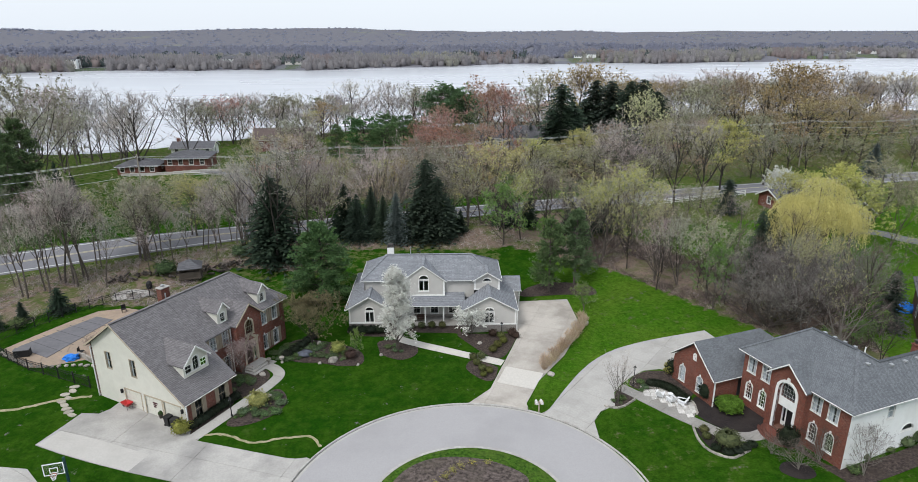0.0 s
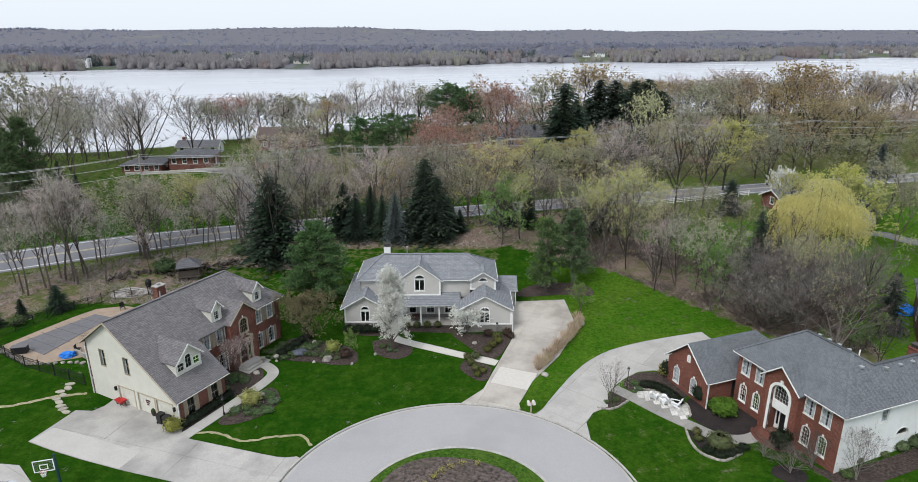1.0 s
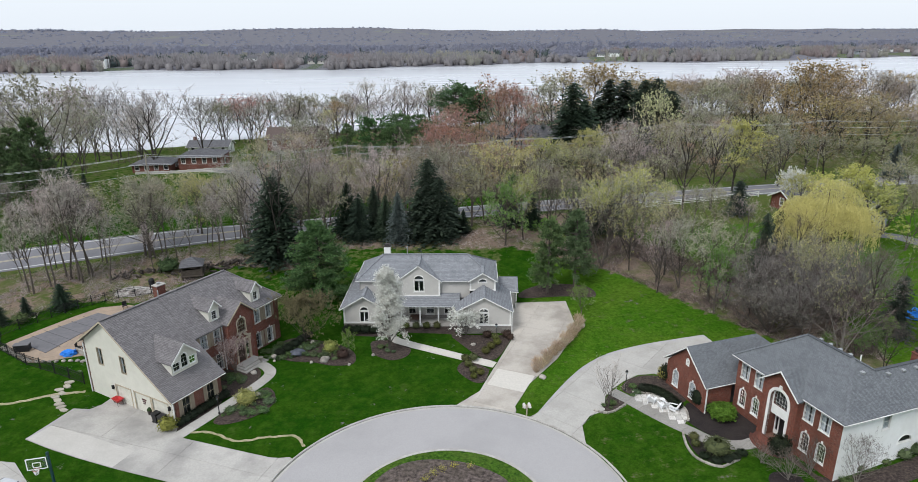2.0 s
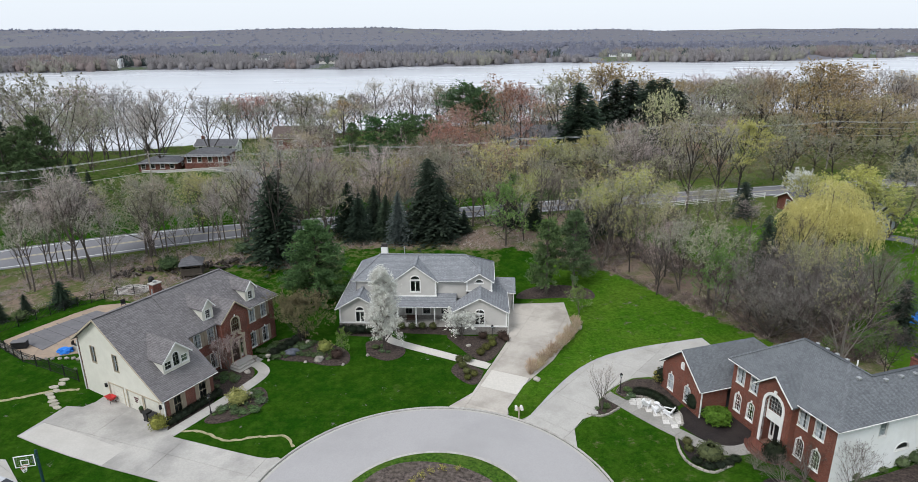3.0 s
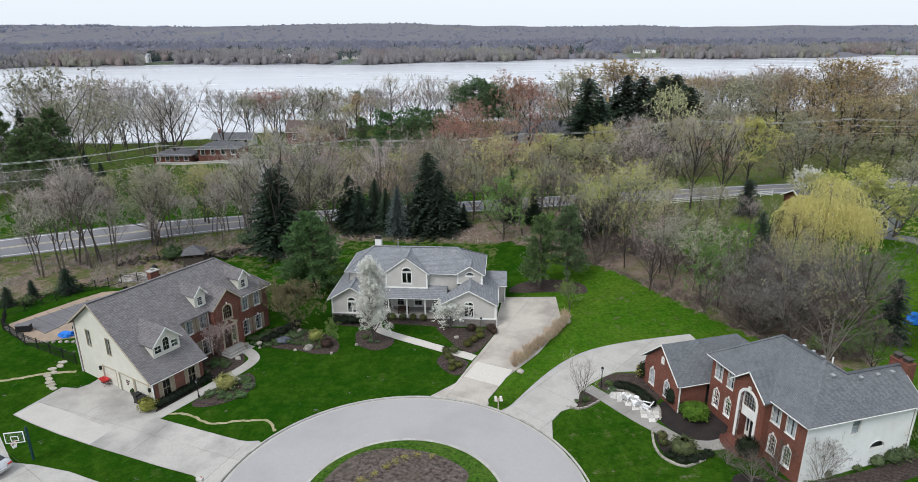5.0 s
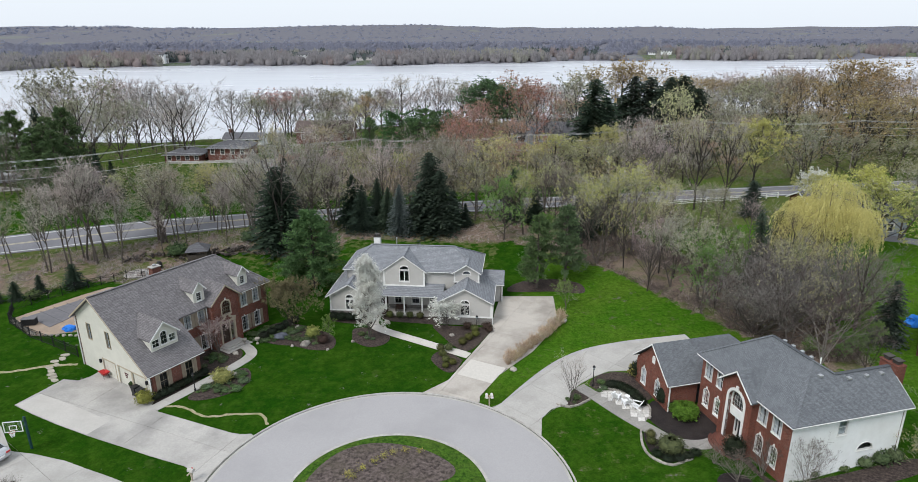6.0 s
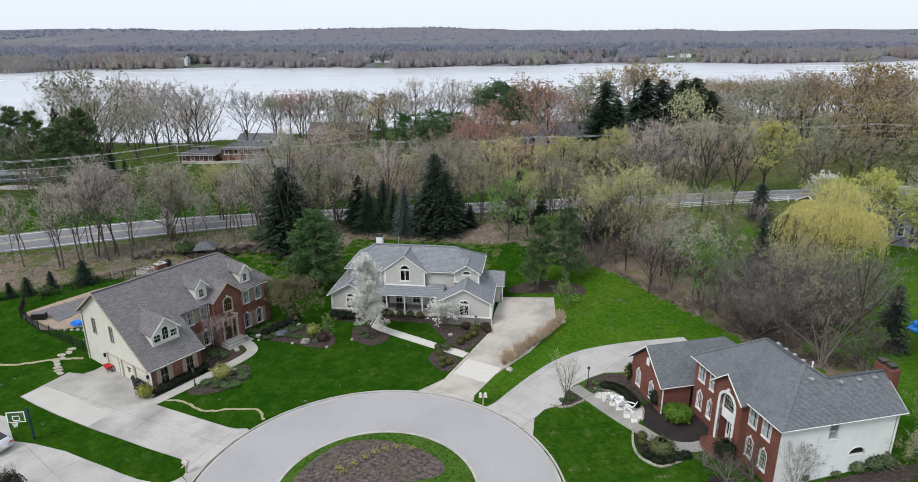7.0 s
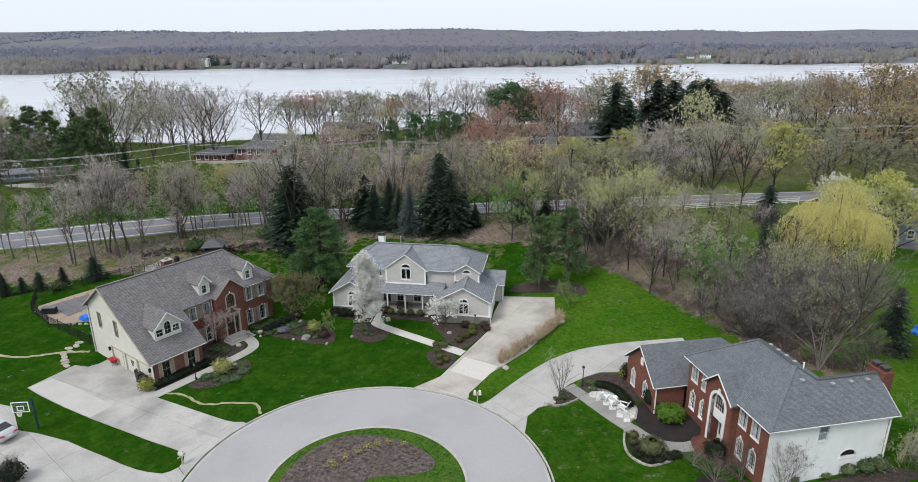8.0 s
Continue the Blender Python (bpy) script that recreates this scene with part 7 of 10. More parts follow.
keep("bluespruce", [(-11.7, 98.4, 8.6)])
keep("willow", [(48.8, 85.4, 13.9)], 1.0)
keep("magnolia", [(62.6, 125.5, 5.8)], 0.85)
keep("broad", [(-29.5, 90.6, 17.4), (45.2, 119.5, 15.5), (39.6, 118.5, 15.8)])
keep("clump", [(26.5, 83.5, 8.5)])
keep("fan", [(40.2, 70.6, 9.6, 1.35), (36.4, 69.4, 7.4, 1.3), (44.6, 72.4, 9.2, 1.3)])
keep("olive", [(31.8, 77.6, 10.2), (29.2, 81.8, 8.8)], 1.15)
keep("brown", [(28.3, 86.2, 9.5), (35.2, 80.5, 9.0), (23.6, 87.6, 10), (30.0, 84.6, 9), (38.2, 77.5, 8), (33.5, 75.8, 6.5), (26.0, 80.6, 6.5)])

keep("bare", [(-31, 108.5, 14.5), (-26.5, 111.5, 13)], 1.1)
keep("yellow", [(-56, 117, 6.5), (-50.5, 116, 6.0)], 1.2)
keep("yellow", [(-38.2, 109.5, 14)], 0.8)
keep("spruce", [(-34.5, 106.6, 10.5)], 1.2)

# trees beyond the highway: lake side, big evergreens, ochre and lime crowns
keep("shorebare", [(-160.5, 205, 22.2, 1.1), (-144.5, 208, 24, 1), (-140.9, 212, 24.3, 1), (-133, 208, 21.2, 1), (-122.2, 205, 20.1, 1), (-101.2, 238, 16.8, 1.2), (-96, 242, 16.4, 1.2), (-92.6, 256, 19.1, 1.2), (-83.3, 256, 17.6, 1.3), (-76.3, 256, 14, 1.1), (-63.3, 262, 14.1, 1.1)])
keep("shorebare", [(-40.2, 270, 16.2, 1.1), (-35.5, 276, 21.3, 1), (15, 272, 13.7, 1), (20.4, 274, 14, 1), (65.1, 215, 12.2, 1.1), (127.5, 305, 20.6, 1), (165.4, 300, 15.5, 1.2), (179.4, 300, 17.1, 1.2), (-13.7, 141, 8.2, 1.3), (-161.3, 200, 23, 1.1), (118.3, 250, 11.2, 1.2)])
keep("shorebare", [(-123.7, 202, 23.4, 1.1), (-83.4, 156, 21.1, 1.25), (-88.6, 159, 18.2, 1.1), (-78.7, 174, 19.1, 1.2), (-50.5, 270, 21.2, 1.3), (-59.2, 268, 16.6, 1.1), (-23.8, 284, 16.6, 1.1), (96.6, 312, 20.9, 1.2), (118.5, 312, 22.6, 1.25), (170.5, 300, 19.8, 1.25)])
keep("clump", [(32.9, 141, 13.2, 1.5), (-16.9, 136, 7.5, 1.3), (29.5, 137, 10.4, 1.2), (35.8, 132, 9.4, 1.2)])
keep("olive", [(-87.3, 124, 22.8, 0.85), (-67.1, 246, 15.4, 1), (20.9, 188, 17.6, 1.1), (70.8, 202, 15.5, 1.3), (73.4, 196, 13.2, 1.2), (21.8, 133, 8.7, 1.3), (27.1, 132, 8.7, 1.3), (65.8, 139, 11.6, 1.2), (68, 104, 11.8, 1.4), (80.7, 150, 8.7, 1.3), (88.3, 150, 8.2, 1.3)])
keep("rust", [(5.3, 172, 18.6, 0.9), (9.5, 172, 17.6, 0.9), (-7, 162, 12.6, 1.3), (-8.3, 150, 10.7, 1.2), (-3, 147, 9.4, 1.3), (3.6, 156, 10.3, 1.2), (-8.3, 140, 7.5, 1.2), (-12.6, 158, 8, 1), (3.4, 140, 8.3, 1.2)])
keep("ochre", [(31.9, 192, 20.9, 1.1), (39.5, 196, 21.3, 1.1), (86.3, 206, 18.4, 1.1), (79.1, 190, 13.8, 1.2), (87, 192, 16.1, 1.2), (95.2, 200, 20.8, 1.1), (98.8, 197, 21.9, 1.1), (100.4, 190, 21, 1.2), (100, 180, 15.6, 1.2), (89.8, 172, 14.6, 1.3), (82, 172, 11.9, 1.3)])
keep("ochre", [(103.5, 176, 14.6, 1.3), (102.1, 165, 11.5, 1.3), (25.7, 196, 19.3, 1), (80.2, 158, 10.2, 1.3), (115.9, 180, 12.7, 1.3)])
keep("tallspruce", [(23.6, 165, 20.5, 1.5), (27.2, 169, 15.7, 1.7), (32.2, 179, 15.2, 1.7), (35, 179, 20.4, 1.5), (38.7, 177, 20.3, 1.5), (41.7, 177, 17.3, 1.7), (43.3, 173, 20.6, 1.5), (46.4, 173, 21, 1.5), (50.4, 173, 17.8, 1.3), (21.9, 166, 13, 1.5), (45.8, 176, 13.5, 1.7)])
keep("tallspruce", [(39.1, 80.5, 11.1, 0.75)])
keep("yellow", [(41.3, 150, 17.2, 0.72), (41.9, 141, 13.2, 0.7)])
keep("lime", [(54.3, 134, 13.7, 1.05), (25.9, 143, 11, 1), (-53.8, 218, 9, 1.2), (59.9, 101, 11.2, 1.2), (61.2, 97, 10.2, 1.25), (55.9, 108, 8.7, 1)])
keep("yellow", [(14.1, 138, 9.7, 1.2), (17.3, 138, 8.2, 1.2), (9.8, 136, 7.8, 1.1), (2.3, 108, 13.5, 1.1), (25.2, 93, 12.9, 1.2)])
keep("oldpine", [(-5.9, 216, 15.7, 1.25), (-9.3, 214, 14.3, 1.25), (-1.3, 213, 13.7, 1.25), (-29.6, 176, 10, 1.4), (-24.6, 191, 9.5, 1.25), (-20.6, 196, 8.4, 1.25), (-23.1, 172, 9, 1.4), (-16.2, 190, 7.5, 1.25), (-25.8, 152, 6.7, 1.25)])
keep("softpine", [(-34.8, 164, 10.3, 1.2), (-83, 114, 18.2, 1), (-88.9, 116, 16, 1.1), (-89.9, 113, 14.2, 1.1), (-82.8, 110, 14.2, 1)])
keep("bluespruce", [(18, 188, 7.6, 1.1)])
keep("tallspruce", [(48.7, 115.5, 6.6, 1.7)])
keep("spruce", [(-75.8, 112, 10.6, 0.8), (-73.6, 113, 8.2, 0.8)])


def corridor(x, y):
    """The open lawns before the lake house and along the water."""
    a, b = Vector((-76, 156)), Vector((-52, 110))
    t = max(0.0, min(1.0, (Vector((x, y)) - a).dot(b - a) / (b - a).length_squared))
    return (Vector((x, y)) - a.lerp(b, t)).length < 15 or (-94 < x < -52 and 132 < y < 172)


ROAD_N = lambda x: road_y(x) - 5.2
ROAD_F = lambda x: road_y(x) + 5.5

SLIM = ((-57.5, 84, 16.1, "slim"), (-57.1, 86, 14.4, "slim"), (-60, 85, 14.3, "slim"), (-62.3, 80, 12.8, "slim"), (-60.4, 82, 12.7, "slim"), (-51.4, 92, 12.5, "olive"), (-49.1, 93, 11.5, "slim"), (-50.5, 92, 9.5, "olive"), (-41.2, 97, 10.5, "slim"), (-38.9, 98, 9.1, "slim"), (-42.9, 96, 8.8, "slim"), (-36.7, 99, 9.9, "slim"), (-46.8, 101, 9.1, "yellow"), (-57.3, 90, 10.2, "slim"))
# slim clustered trees between the pool terrace and the highway
for x, y, h, tone in SLIM:
    for k in range(2):
        plant(tone, x + 0.7 * math.cos(k * 2.1), y + 0.7 * math.sin(k * 2.1), h * (1 - 0.06 * k), 1.15)
    TAKEN.append((x, y, 3.0))
scatter(16, ((-96, -31, 74, 106), lambda x, y: ROAD_N(x) - 12 < y < ROAD_N(x) and y > 80 and math.hypot(x + 41, y - 86) > 4 and math.hypot(x + 47.5, y - 81) > 4),
        [("slim", 6), ("bare", 1)], lambda x, y: (7.5, 11), 2.1, 1)
# behind the yards of the brick and grey houses
scatter(17, ((-38, 0, 93, 112), lambda x, y: ROAD_N(x) > y > (94 if x < -22.5 else 104.5)), [("bare", 4), ("clump", 2), ("olive", 1)], lambda x, y: (10, 15), 2.6, 2)
# the wood right of the grey house
scatter(19, ((2, 47, 66, 128), lambda x, y: in_woods(x, y) > 0.8 and y < ROAD_N(x) and (x < 18 or in_woods(x, y - 15) < 0.5)), [("brown", 5), ("yellow", 2.4), ("olive", 2.4), ("green", 0.7)], lambda x, y: (7.5, 12), 3.4, 3)
scatter(8, ((24, 47, 92, 122), lambda x, y: y < ROAD_N(x) and in_woods(x, y - 17) > 0.5), [("bare", 2), ("yellow", 2), ("olive", 2)], lambda x, y: (7, 9.5), 5.5, 31)
# beyond the highway, low trees first, then taller ones toward the lake
scatter(44, ((-48, 58, 112, 160), lambda x, y: y > ROAD_F(x) and y < road_y(x) + 34), [("bare", 2.2), ("clump", 2), ("olive", 3.2), ("yellow", 2.2), ("rust", 1.4), ("broad", 0.8), ("ochre", 1.0)], lambda x, y: (5, 7) if y < road_y(x) + 15 else (6, 8.5), 4.4, 4, (1.0, 1.3))
scatter(46, ((-50, 66, 140, 226), lambda x, y: y > road_y(x) + 30 and not -42 < x < -12), [("bare", 2.4), ("broad", 1.4), ("olive", 2.4), ("rust", 2.0), ("ochre", 1.6)], lambda x, y: (7.5, 11), 4.8, 5, (1.1, 1.4))
# tall trees on the far right
scatter(40, ((52, 150, 104, 215), lambda x, y: y > ROAD_F(x) - 12 and x > 50 + 0.0 * y and y > 100 + 0.1 * x), [("bare", 2.6), ("ochre", 3.2), ("olive", 3.0), ("broad", 1.0), ("yellow", 0.8), ("bluespruce", 0.3)], lambda x, y: (6.5, 9.5) if y < road_y(x) + 16 else (9, 13), 5.4, 6, (1.05, 1.35))
scatter(24, ((66, 130, 84, 112), lambda x, y: y < ROAD_N(x)), [("yellow", 2), ("olive", 2), ("bare", 2)], lambda x, y: (9, 13), 4.5, 16)
# lake side on the left, and trees round the far lawns
scatter(20, ((-235, -106, 186, 219), lambda x, y: y < shore_near(x) - 3), [("shorebare", 6), ("slim", 2), ("yellow", 0.5), ("rust", 0.3)], lambda x, y: (13.5, 18), 4.2, 7, (1.0, 1.25))
scatter(30, ((-104, 22, 225, 292), lambda x, y: shore_near(x) - 26 < y < shore_near(x) - 3), [("shorebare", 6), ("olive", 1.2), ("rust", 0.6)], lambda x, y: (12, 17), 4.5, 71, (1.1, 1.4))
scatter(52, ((58, 215, 195, 345), lambda x, y: shore_near(x) - 60 < y < shore_near(x) - 3), [("shorebare", 5), ("olive", 1.4), ("ochre", 1.4)], lambda x, y: (13, 17.5), 5.5, 72, (1.2, 1.5))
scatter(36, ((-165, -97, 104, 190), lambda x, y: y > ROAD_F(x) + 2), [("bare", 3), ("softpine", 0.5), ("yellow", 1), ("spruce", 0.25), ("slim", 1.5), ("olive", 1)], lambda x, y: (11, 17), 5, 8)
scatter(10, ((-92, -42, 102, 146), lambda x, y: ROAD_F(x) + 3 < y < road_y(x) + 26 and not corridor(x, y)), [("clump", 3), ("bare", 2), ("yellow", 1.6)], lambda x, y: (6.5, 9.5), 4.6, 9)
keep("softpine", [(-98, 118, 17), (-106, 121, 17.5), (-115, 119, 16)], 1.0)
keep("bare", [(-98, 114, 12), (-106, 113, 12)])
# the wood behind the red house
scatter(12, ((30, 47, 60, 84), lambda x, y: in_woods(x, y) > 0.7 and y > 100 - x + 2), [("brown", 4), ("clump", 2), ("bareshrub", 3)], lambda x, y: (4.5, 7.5), 2.6, 10)


# ---- woods on the far shore: past counting, one sheet of crowns each ----
DOME_N = 7
dome_v = [(math.cos((k + 0.5 * r) * math.tau / DOME_N) * w, math.sin((k + 0.5 * r) * math.tau / DOME_N) * w, z) for r, (w, z) in enumerate(((0.75, 0.0), (1.0, 0.38), (0.72, 0.78))) for k in range(DOME_N)] + [(0.0, 0.0, 1.0)]
dome_f = []
for r in range(2):
    for k in range(DOME_N):
        a, b = r * DOME_N + k, r * DOME_N + (k + 1) % DOME_N
        dome_f += [(a, b, a + DOME_N), (b, b + DOME_N, a + DOME_N)]
dome_f += [(2 * DOME_N + k, 2 * DOME_N + (k + 1) % DOME_N, 3 * DOME_N) for k in range(DOME_N)]
DOME_V, DOME_F = np.array(dome_v), np.array(dome_f)


def far_wood(name, n, seed, material, label, heights, backs, test, blades=26, width=0.62, lean=1.3, broad=1.0):
    """Brushy crowns standing edge to edge on the far slopes: a rounded heart with upswept twigs round it."""
    rng = np.random.default_rng(seed)
    V, F, count, base = [], [], 0, 0
    while count < n:
        u = rng.uniform(-1.2, 0.82)
        back = backs[0] + (backs[1] - backs[0]) * rng.random() ** lean
        y = 900.0
        for _ in range(5):
            y = shore_far(u * y) + back
        x = u * y
        if far_gap(x, y) or not test(x, y):
            continue
        h = rng.uniform(*heights) * (0.75 if back > 450 else 1.0)
        w = h * rng.uniform(0.42, 0.66) * broad
        size, at = np.array((w, w, h)), np.array((x, y, land(x, y) - (2.5 if back > 400 else 0.8)))
        V.append((DOME_V * np.array((0.58, 0.58, 0.62)) + rng.normal(0, 0.07, DOME_V.shape)) * size + at)
        F.append(DOME_F + base)
        base += len(DOME_V)
        az, q = rng.uniform(0, math.tau, blades), np.sqrt(rng.random(blades))
        tip = np.stack((np.cos(az) * q, np.sin(az) * q, 0.36 + 0.62 * np.sqrt(1.02 - q * q) * rng.uniform(0.82, 1.06, blades)), 1)
        tip *= (0.62 + 0.42 * rng.random((blades, 1)) ** 0.6)
        root = tip * np.array((0.6, 0.6, 0.0)) + np.stack((np.zeros(blades), np.zeros(blades), rng.uniform(0.3, 0.8, blades) * tip[:, 2]), 1)
        a2 = rng.uniform(0, math.tau, blades)
        side = np.stack((np.cos(a2), np.sin(a2), rng.normal(0, 0.3, blades)), 1) * width
        tri = np.stack((root * size + at, tip * size + at - side, tip * size + at + side), 1)
        V.append(tri.reshape(-1, 3))
        F.append(np.arange(blades * 3).reshape(-1, 3) + base)
        base += blades * 3
        count += 1
    V, F = np.concatenate(V), np.concatenate(F)
    me = bpy.data.meshes.new(name)
    me.vertices.add(len(V))
    me.vertices.foreach_set("co", V.ravel())
    me.loops.add(F.size)
    me.loops.foreach_set("vertex_index", F.ravel())
    me.polygons.add(len(F))
    me.polygons.foreach_set("loop_start", np.arange(0, F.size, 3))
    me.polygons.foreach_set("use_smooth", np.ones(len(F), dtype=bool))
    me.update(calc_edges=True)
    me.materials.append(material)
    return tagged(new(name, me), label, "woods", kind="stuff")


def tone(x, y, k, scale=0.007):
    """Slow drift of tree kinds along the far shore."""
    return noise.noise((x * scale, y * scale, k))


# distance haze is in these base colours: greyed shore, bluer hills, palest ridge
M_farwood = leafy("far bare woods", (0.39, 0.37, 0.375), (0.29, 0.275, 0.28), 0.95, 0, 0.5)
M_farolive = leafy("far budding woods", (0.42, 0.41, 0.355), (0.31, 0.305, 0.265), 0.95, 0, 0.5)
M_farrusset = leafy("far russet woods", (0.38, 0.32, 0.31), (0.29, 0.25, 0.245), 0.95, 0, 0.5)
M_hazehill = leafy("far wooded hills, haze tint", (0.265, 0.277, 0.345), (0.215, 0.225, 0.285), 0.95, 0, 0.5, (0.006, (0.28, 0.285, 0.34)))
M_hazeridge = leafy("far wooded hills, paler haze tint", (0.305, 0.323, 0.405), (0.265, 0.283, 0.36), 0.95, 0, 0.5, (0.004, (0.26, 0.278, 0.355)))
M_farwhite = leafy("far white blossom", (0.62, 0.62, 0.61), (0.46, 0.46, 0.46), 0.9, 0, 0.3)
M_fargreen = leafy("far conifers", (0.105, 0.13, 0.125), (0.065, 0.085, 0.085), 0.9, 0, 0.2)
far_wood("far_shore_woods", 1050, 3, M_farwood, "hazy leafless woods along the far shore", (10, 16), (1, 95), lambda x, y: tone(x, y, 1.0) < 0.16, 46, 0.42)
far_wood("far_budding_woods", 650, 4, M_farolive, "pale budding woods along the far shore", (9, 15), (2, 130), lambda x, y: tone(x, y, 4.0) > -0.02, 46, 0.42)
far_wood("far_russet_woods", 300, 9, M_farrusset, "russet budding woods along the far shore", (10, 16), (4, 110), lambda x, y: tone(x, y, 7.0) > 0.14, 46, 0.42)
far_wood("far_hill_woods", 2700, 8, M_hazehill, "hazy blue-grey woods on the far hills", (8, 11), (60, 430), lambda x, y: True, 24, 0.5, 1.0, 1.45)
far_wood("far_ridge_woods", 2300, 11, M_hazeridge, "woods on the farthest ridge, tinted pale blue-grey with haze", (6, 8), (400, 1200), lambda x, y: True, 20, 0.6, 1.0, 1.7)
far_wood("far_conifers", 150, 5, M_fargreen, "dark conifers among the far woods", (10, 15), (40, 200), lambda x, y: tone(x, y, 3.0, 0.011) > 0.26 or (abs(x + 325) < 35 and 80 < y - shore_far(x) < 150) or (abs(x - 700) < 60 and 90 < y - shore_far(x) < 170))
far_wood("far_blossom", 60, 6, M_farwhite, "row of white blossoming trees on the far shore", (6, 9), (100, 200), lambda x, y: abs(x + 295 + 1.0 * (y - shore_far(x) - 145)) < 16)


# ---- things in the yards ----
def on_land(x, y, dz=0.0):
    return land(x, y) + dz


def adirondack(x, y, turn):
    c = thing("garden_chair", (x, y, on_land(x, y, 0.07)), turn, "white slatted garden armchair on the flagstone patio", "chair", "white chairs on the patio")
    for sx in (-0.3, 0.3):
        for nm, p, q, w, hh in (("front_leg", (sx, -0.38, 0.55), (sx, -0.38, 0.0), 0.09, 0.05), ("back_leg", (sx * 0.95, -0.32, 0.40), (sx * 0.95, 0.50, 0.06), 0.04, 0.12), ("armrest", (sx * 1.15, -0.46, 0.60), (sx * 1.15, 0.36, 0.60), 0.15, 0.035)):
            bm = bmesh.new()
            beam(bm, p, q, w, hh)
            part(nm, bm, M_plastic_w, c)
    for k in range(5):
        bm = bmesh.new()
        y0 = -0.36 + k * 0.125
        beam(bm, (-0.28, y0, 0.42 - 0.045 * k), (0.28, y0, 0.42 - 0.045 * k), 0.11, 0.03)
        part("seat_slat", bm, M_plastic_w, c)
    for k in range(5):
        bm = bmesh.new()
        a = (k - 2) * 0.115
        top = 1.05 - 0.05 * (k - 2) ** 2
        beam(bm, (a * 0.85, 0.20, 0.25), (a * 1.25, 0.20 + 0.42 * top, top), 0.10, 0.025)
        part("back_slat", bm, M_plastic_w, c)
    return c


for x, y, t in ((19.7, 55.9, 150), (20.6, 54.95, 200), (21.5, 54.5, 250)):
    adirondack(x, y, t)
tb = thing("side_table", (20.75, 55.85, on_land(20.75, 55.85, 0.07)), 0, "small round white side table between the garden chairs", "table")
bm = bmesh.new()
lathe(bm, (0, 0, 0), [(0.26, 0.42), (0.27, 0.44), (0.27, 0.46)], 14)
part("tabletop", bm, M_plastic_w, tb)
for k in range(3):
    bm = bmesh.new()
    a = k * math.tau / 3
    tube(bm, (0.16 * math.cos(a), 0.16 * math.sin(a), 0.43), (0.2 * math.cos(a), 0.2 * math.sin(a), 0), 0.02, sides=6)
    part("leg", bm, M_plastic_w, tb)


def inside(poly, x, y):
    hit = False
    for (ax, ay), (bx, by) in zip(poly, poly[1:] + poly[:1]):
        if (ay > y) != (by > y) and x < (bx - ax) * (y - ay) / (by - ay) + ax:
            hit = not hit
    return hit


# flagstone patio
patio_poly = smooth_line([(18.1, 57.3), (20.2, 57.4), (21.9, 56.0), (22.5, 54.4), (22.3, 52.9), (21.7, 52.7), (19.9, 54.9), (18.4, 56.7)])
patio = solo("patio", drape(patio_poly, 0.03, M_joint, "p"), M_joint, "flagstone patio beside the front walk", "patio", "structure")
prng = random.Random(3)
step = 0.62
pj = lambda i, j: (17.7 + i * step + 0.16 * noise.noise((i * 1.7, j * 2.3, 1)), 52.5 + j * step + 0.16 * noise.noise((i * 2.1, j * 1.3, 6)))
for i in range(8):
    for j in range(9):
        quad = [pj(i, j), pj(i + 1, j), pj(i + 1, j + 1), pj(i, j + 1)]
        cx, cy = sum(p[0] for p in quad) / 4, sum(p[1] for p in quad) / 4
        if inside(patio_poly, cx, cy):
            quad = [(cx + (px - cx) * 0.93, cy + (py - cy) * 0.93) for px, py in quad]
            part("flagstone", drape(quad, 0.06 + prng.uniform(0, 0.015), M_flag, "f", 0.05), M_flag, patio)


def stone_edging(points, label, height=0.17, length=0.42, depth=0.20):
    w = thing("stone_edging", label=label, category="garden wall")
    rng = random.Random(len(label))
    line_pts = smooth_line(points, False, 12)
    run = 0.0
    last = Vector(line_pts[0])
    for a, b in zip(line_pts, line_pts[1:]):
        a, b = Vector(a), Vector(b)
        run += (b - a).length
        if run >= length:
            d = (b - last)
            n = d.length
            d.normalize()
            m = (b + last) / 2
            bm = bmesh.new()
            box(bm, -n / 2 + 0.015, n / 2 - 0.015, -depth / 2, depth / 2, -0.15, height * rng.uniform(0.85, 1.1), 0.03)
            ob = part("stone", bm, M_rock, w)
            ob.matrix_basis = pose(m.x, m.y, on_land(m.x, m.y), 0, 0, math.degrees(math.atan2(d.y, d.x)) + rng.uniform(-5, 5))
            last, run = b, 0.0
    return w


stone_edging([(21.5, 51.2), (21.35, 49.2), (21.8, 47.5), (23.3, 46.4), (24.6, 47.0), (25.4, 47.4)], "low curved wall of pale stone blocks before a dark bed")
stone_edging([(13.9, 54.9), (14.8, 54.5), (15.8, 54.7), (17.2, 55.8)], "short curved pale stone edging at the driveway")
stone_edging([(22.3, 56.0), (22.75, 54.4), (22.4, 52.7)], "pale stone edging round the flagstone patio")
stone_edging([(18.2, 57.8), (20.4, 57.4), (22.2, 56.3)], "low stone rim behind the white chairs", 0.2)

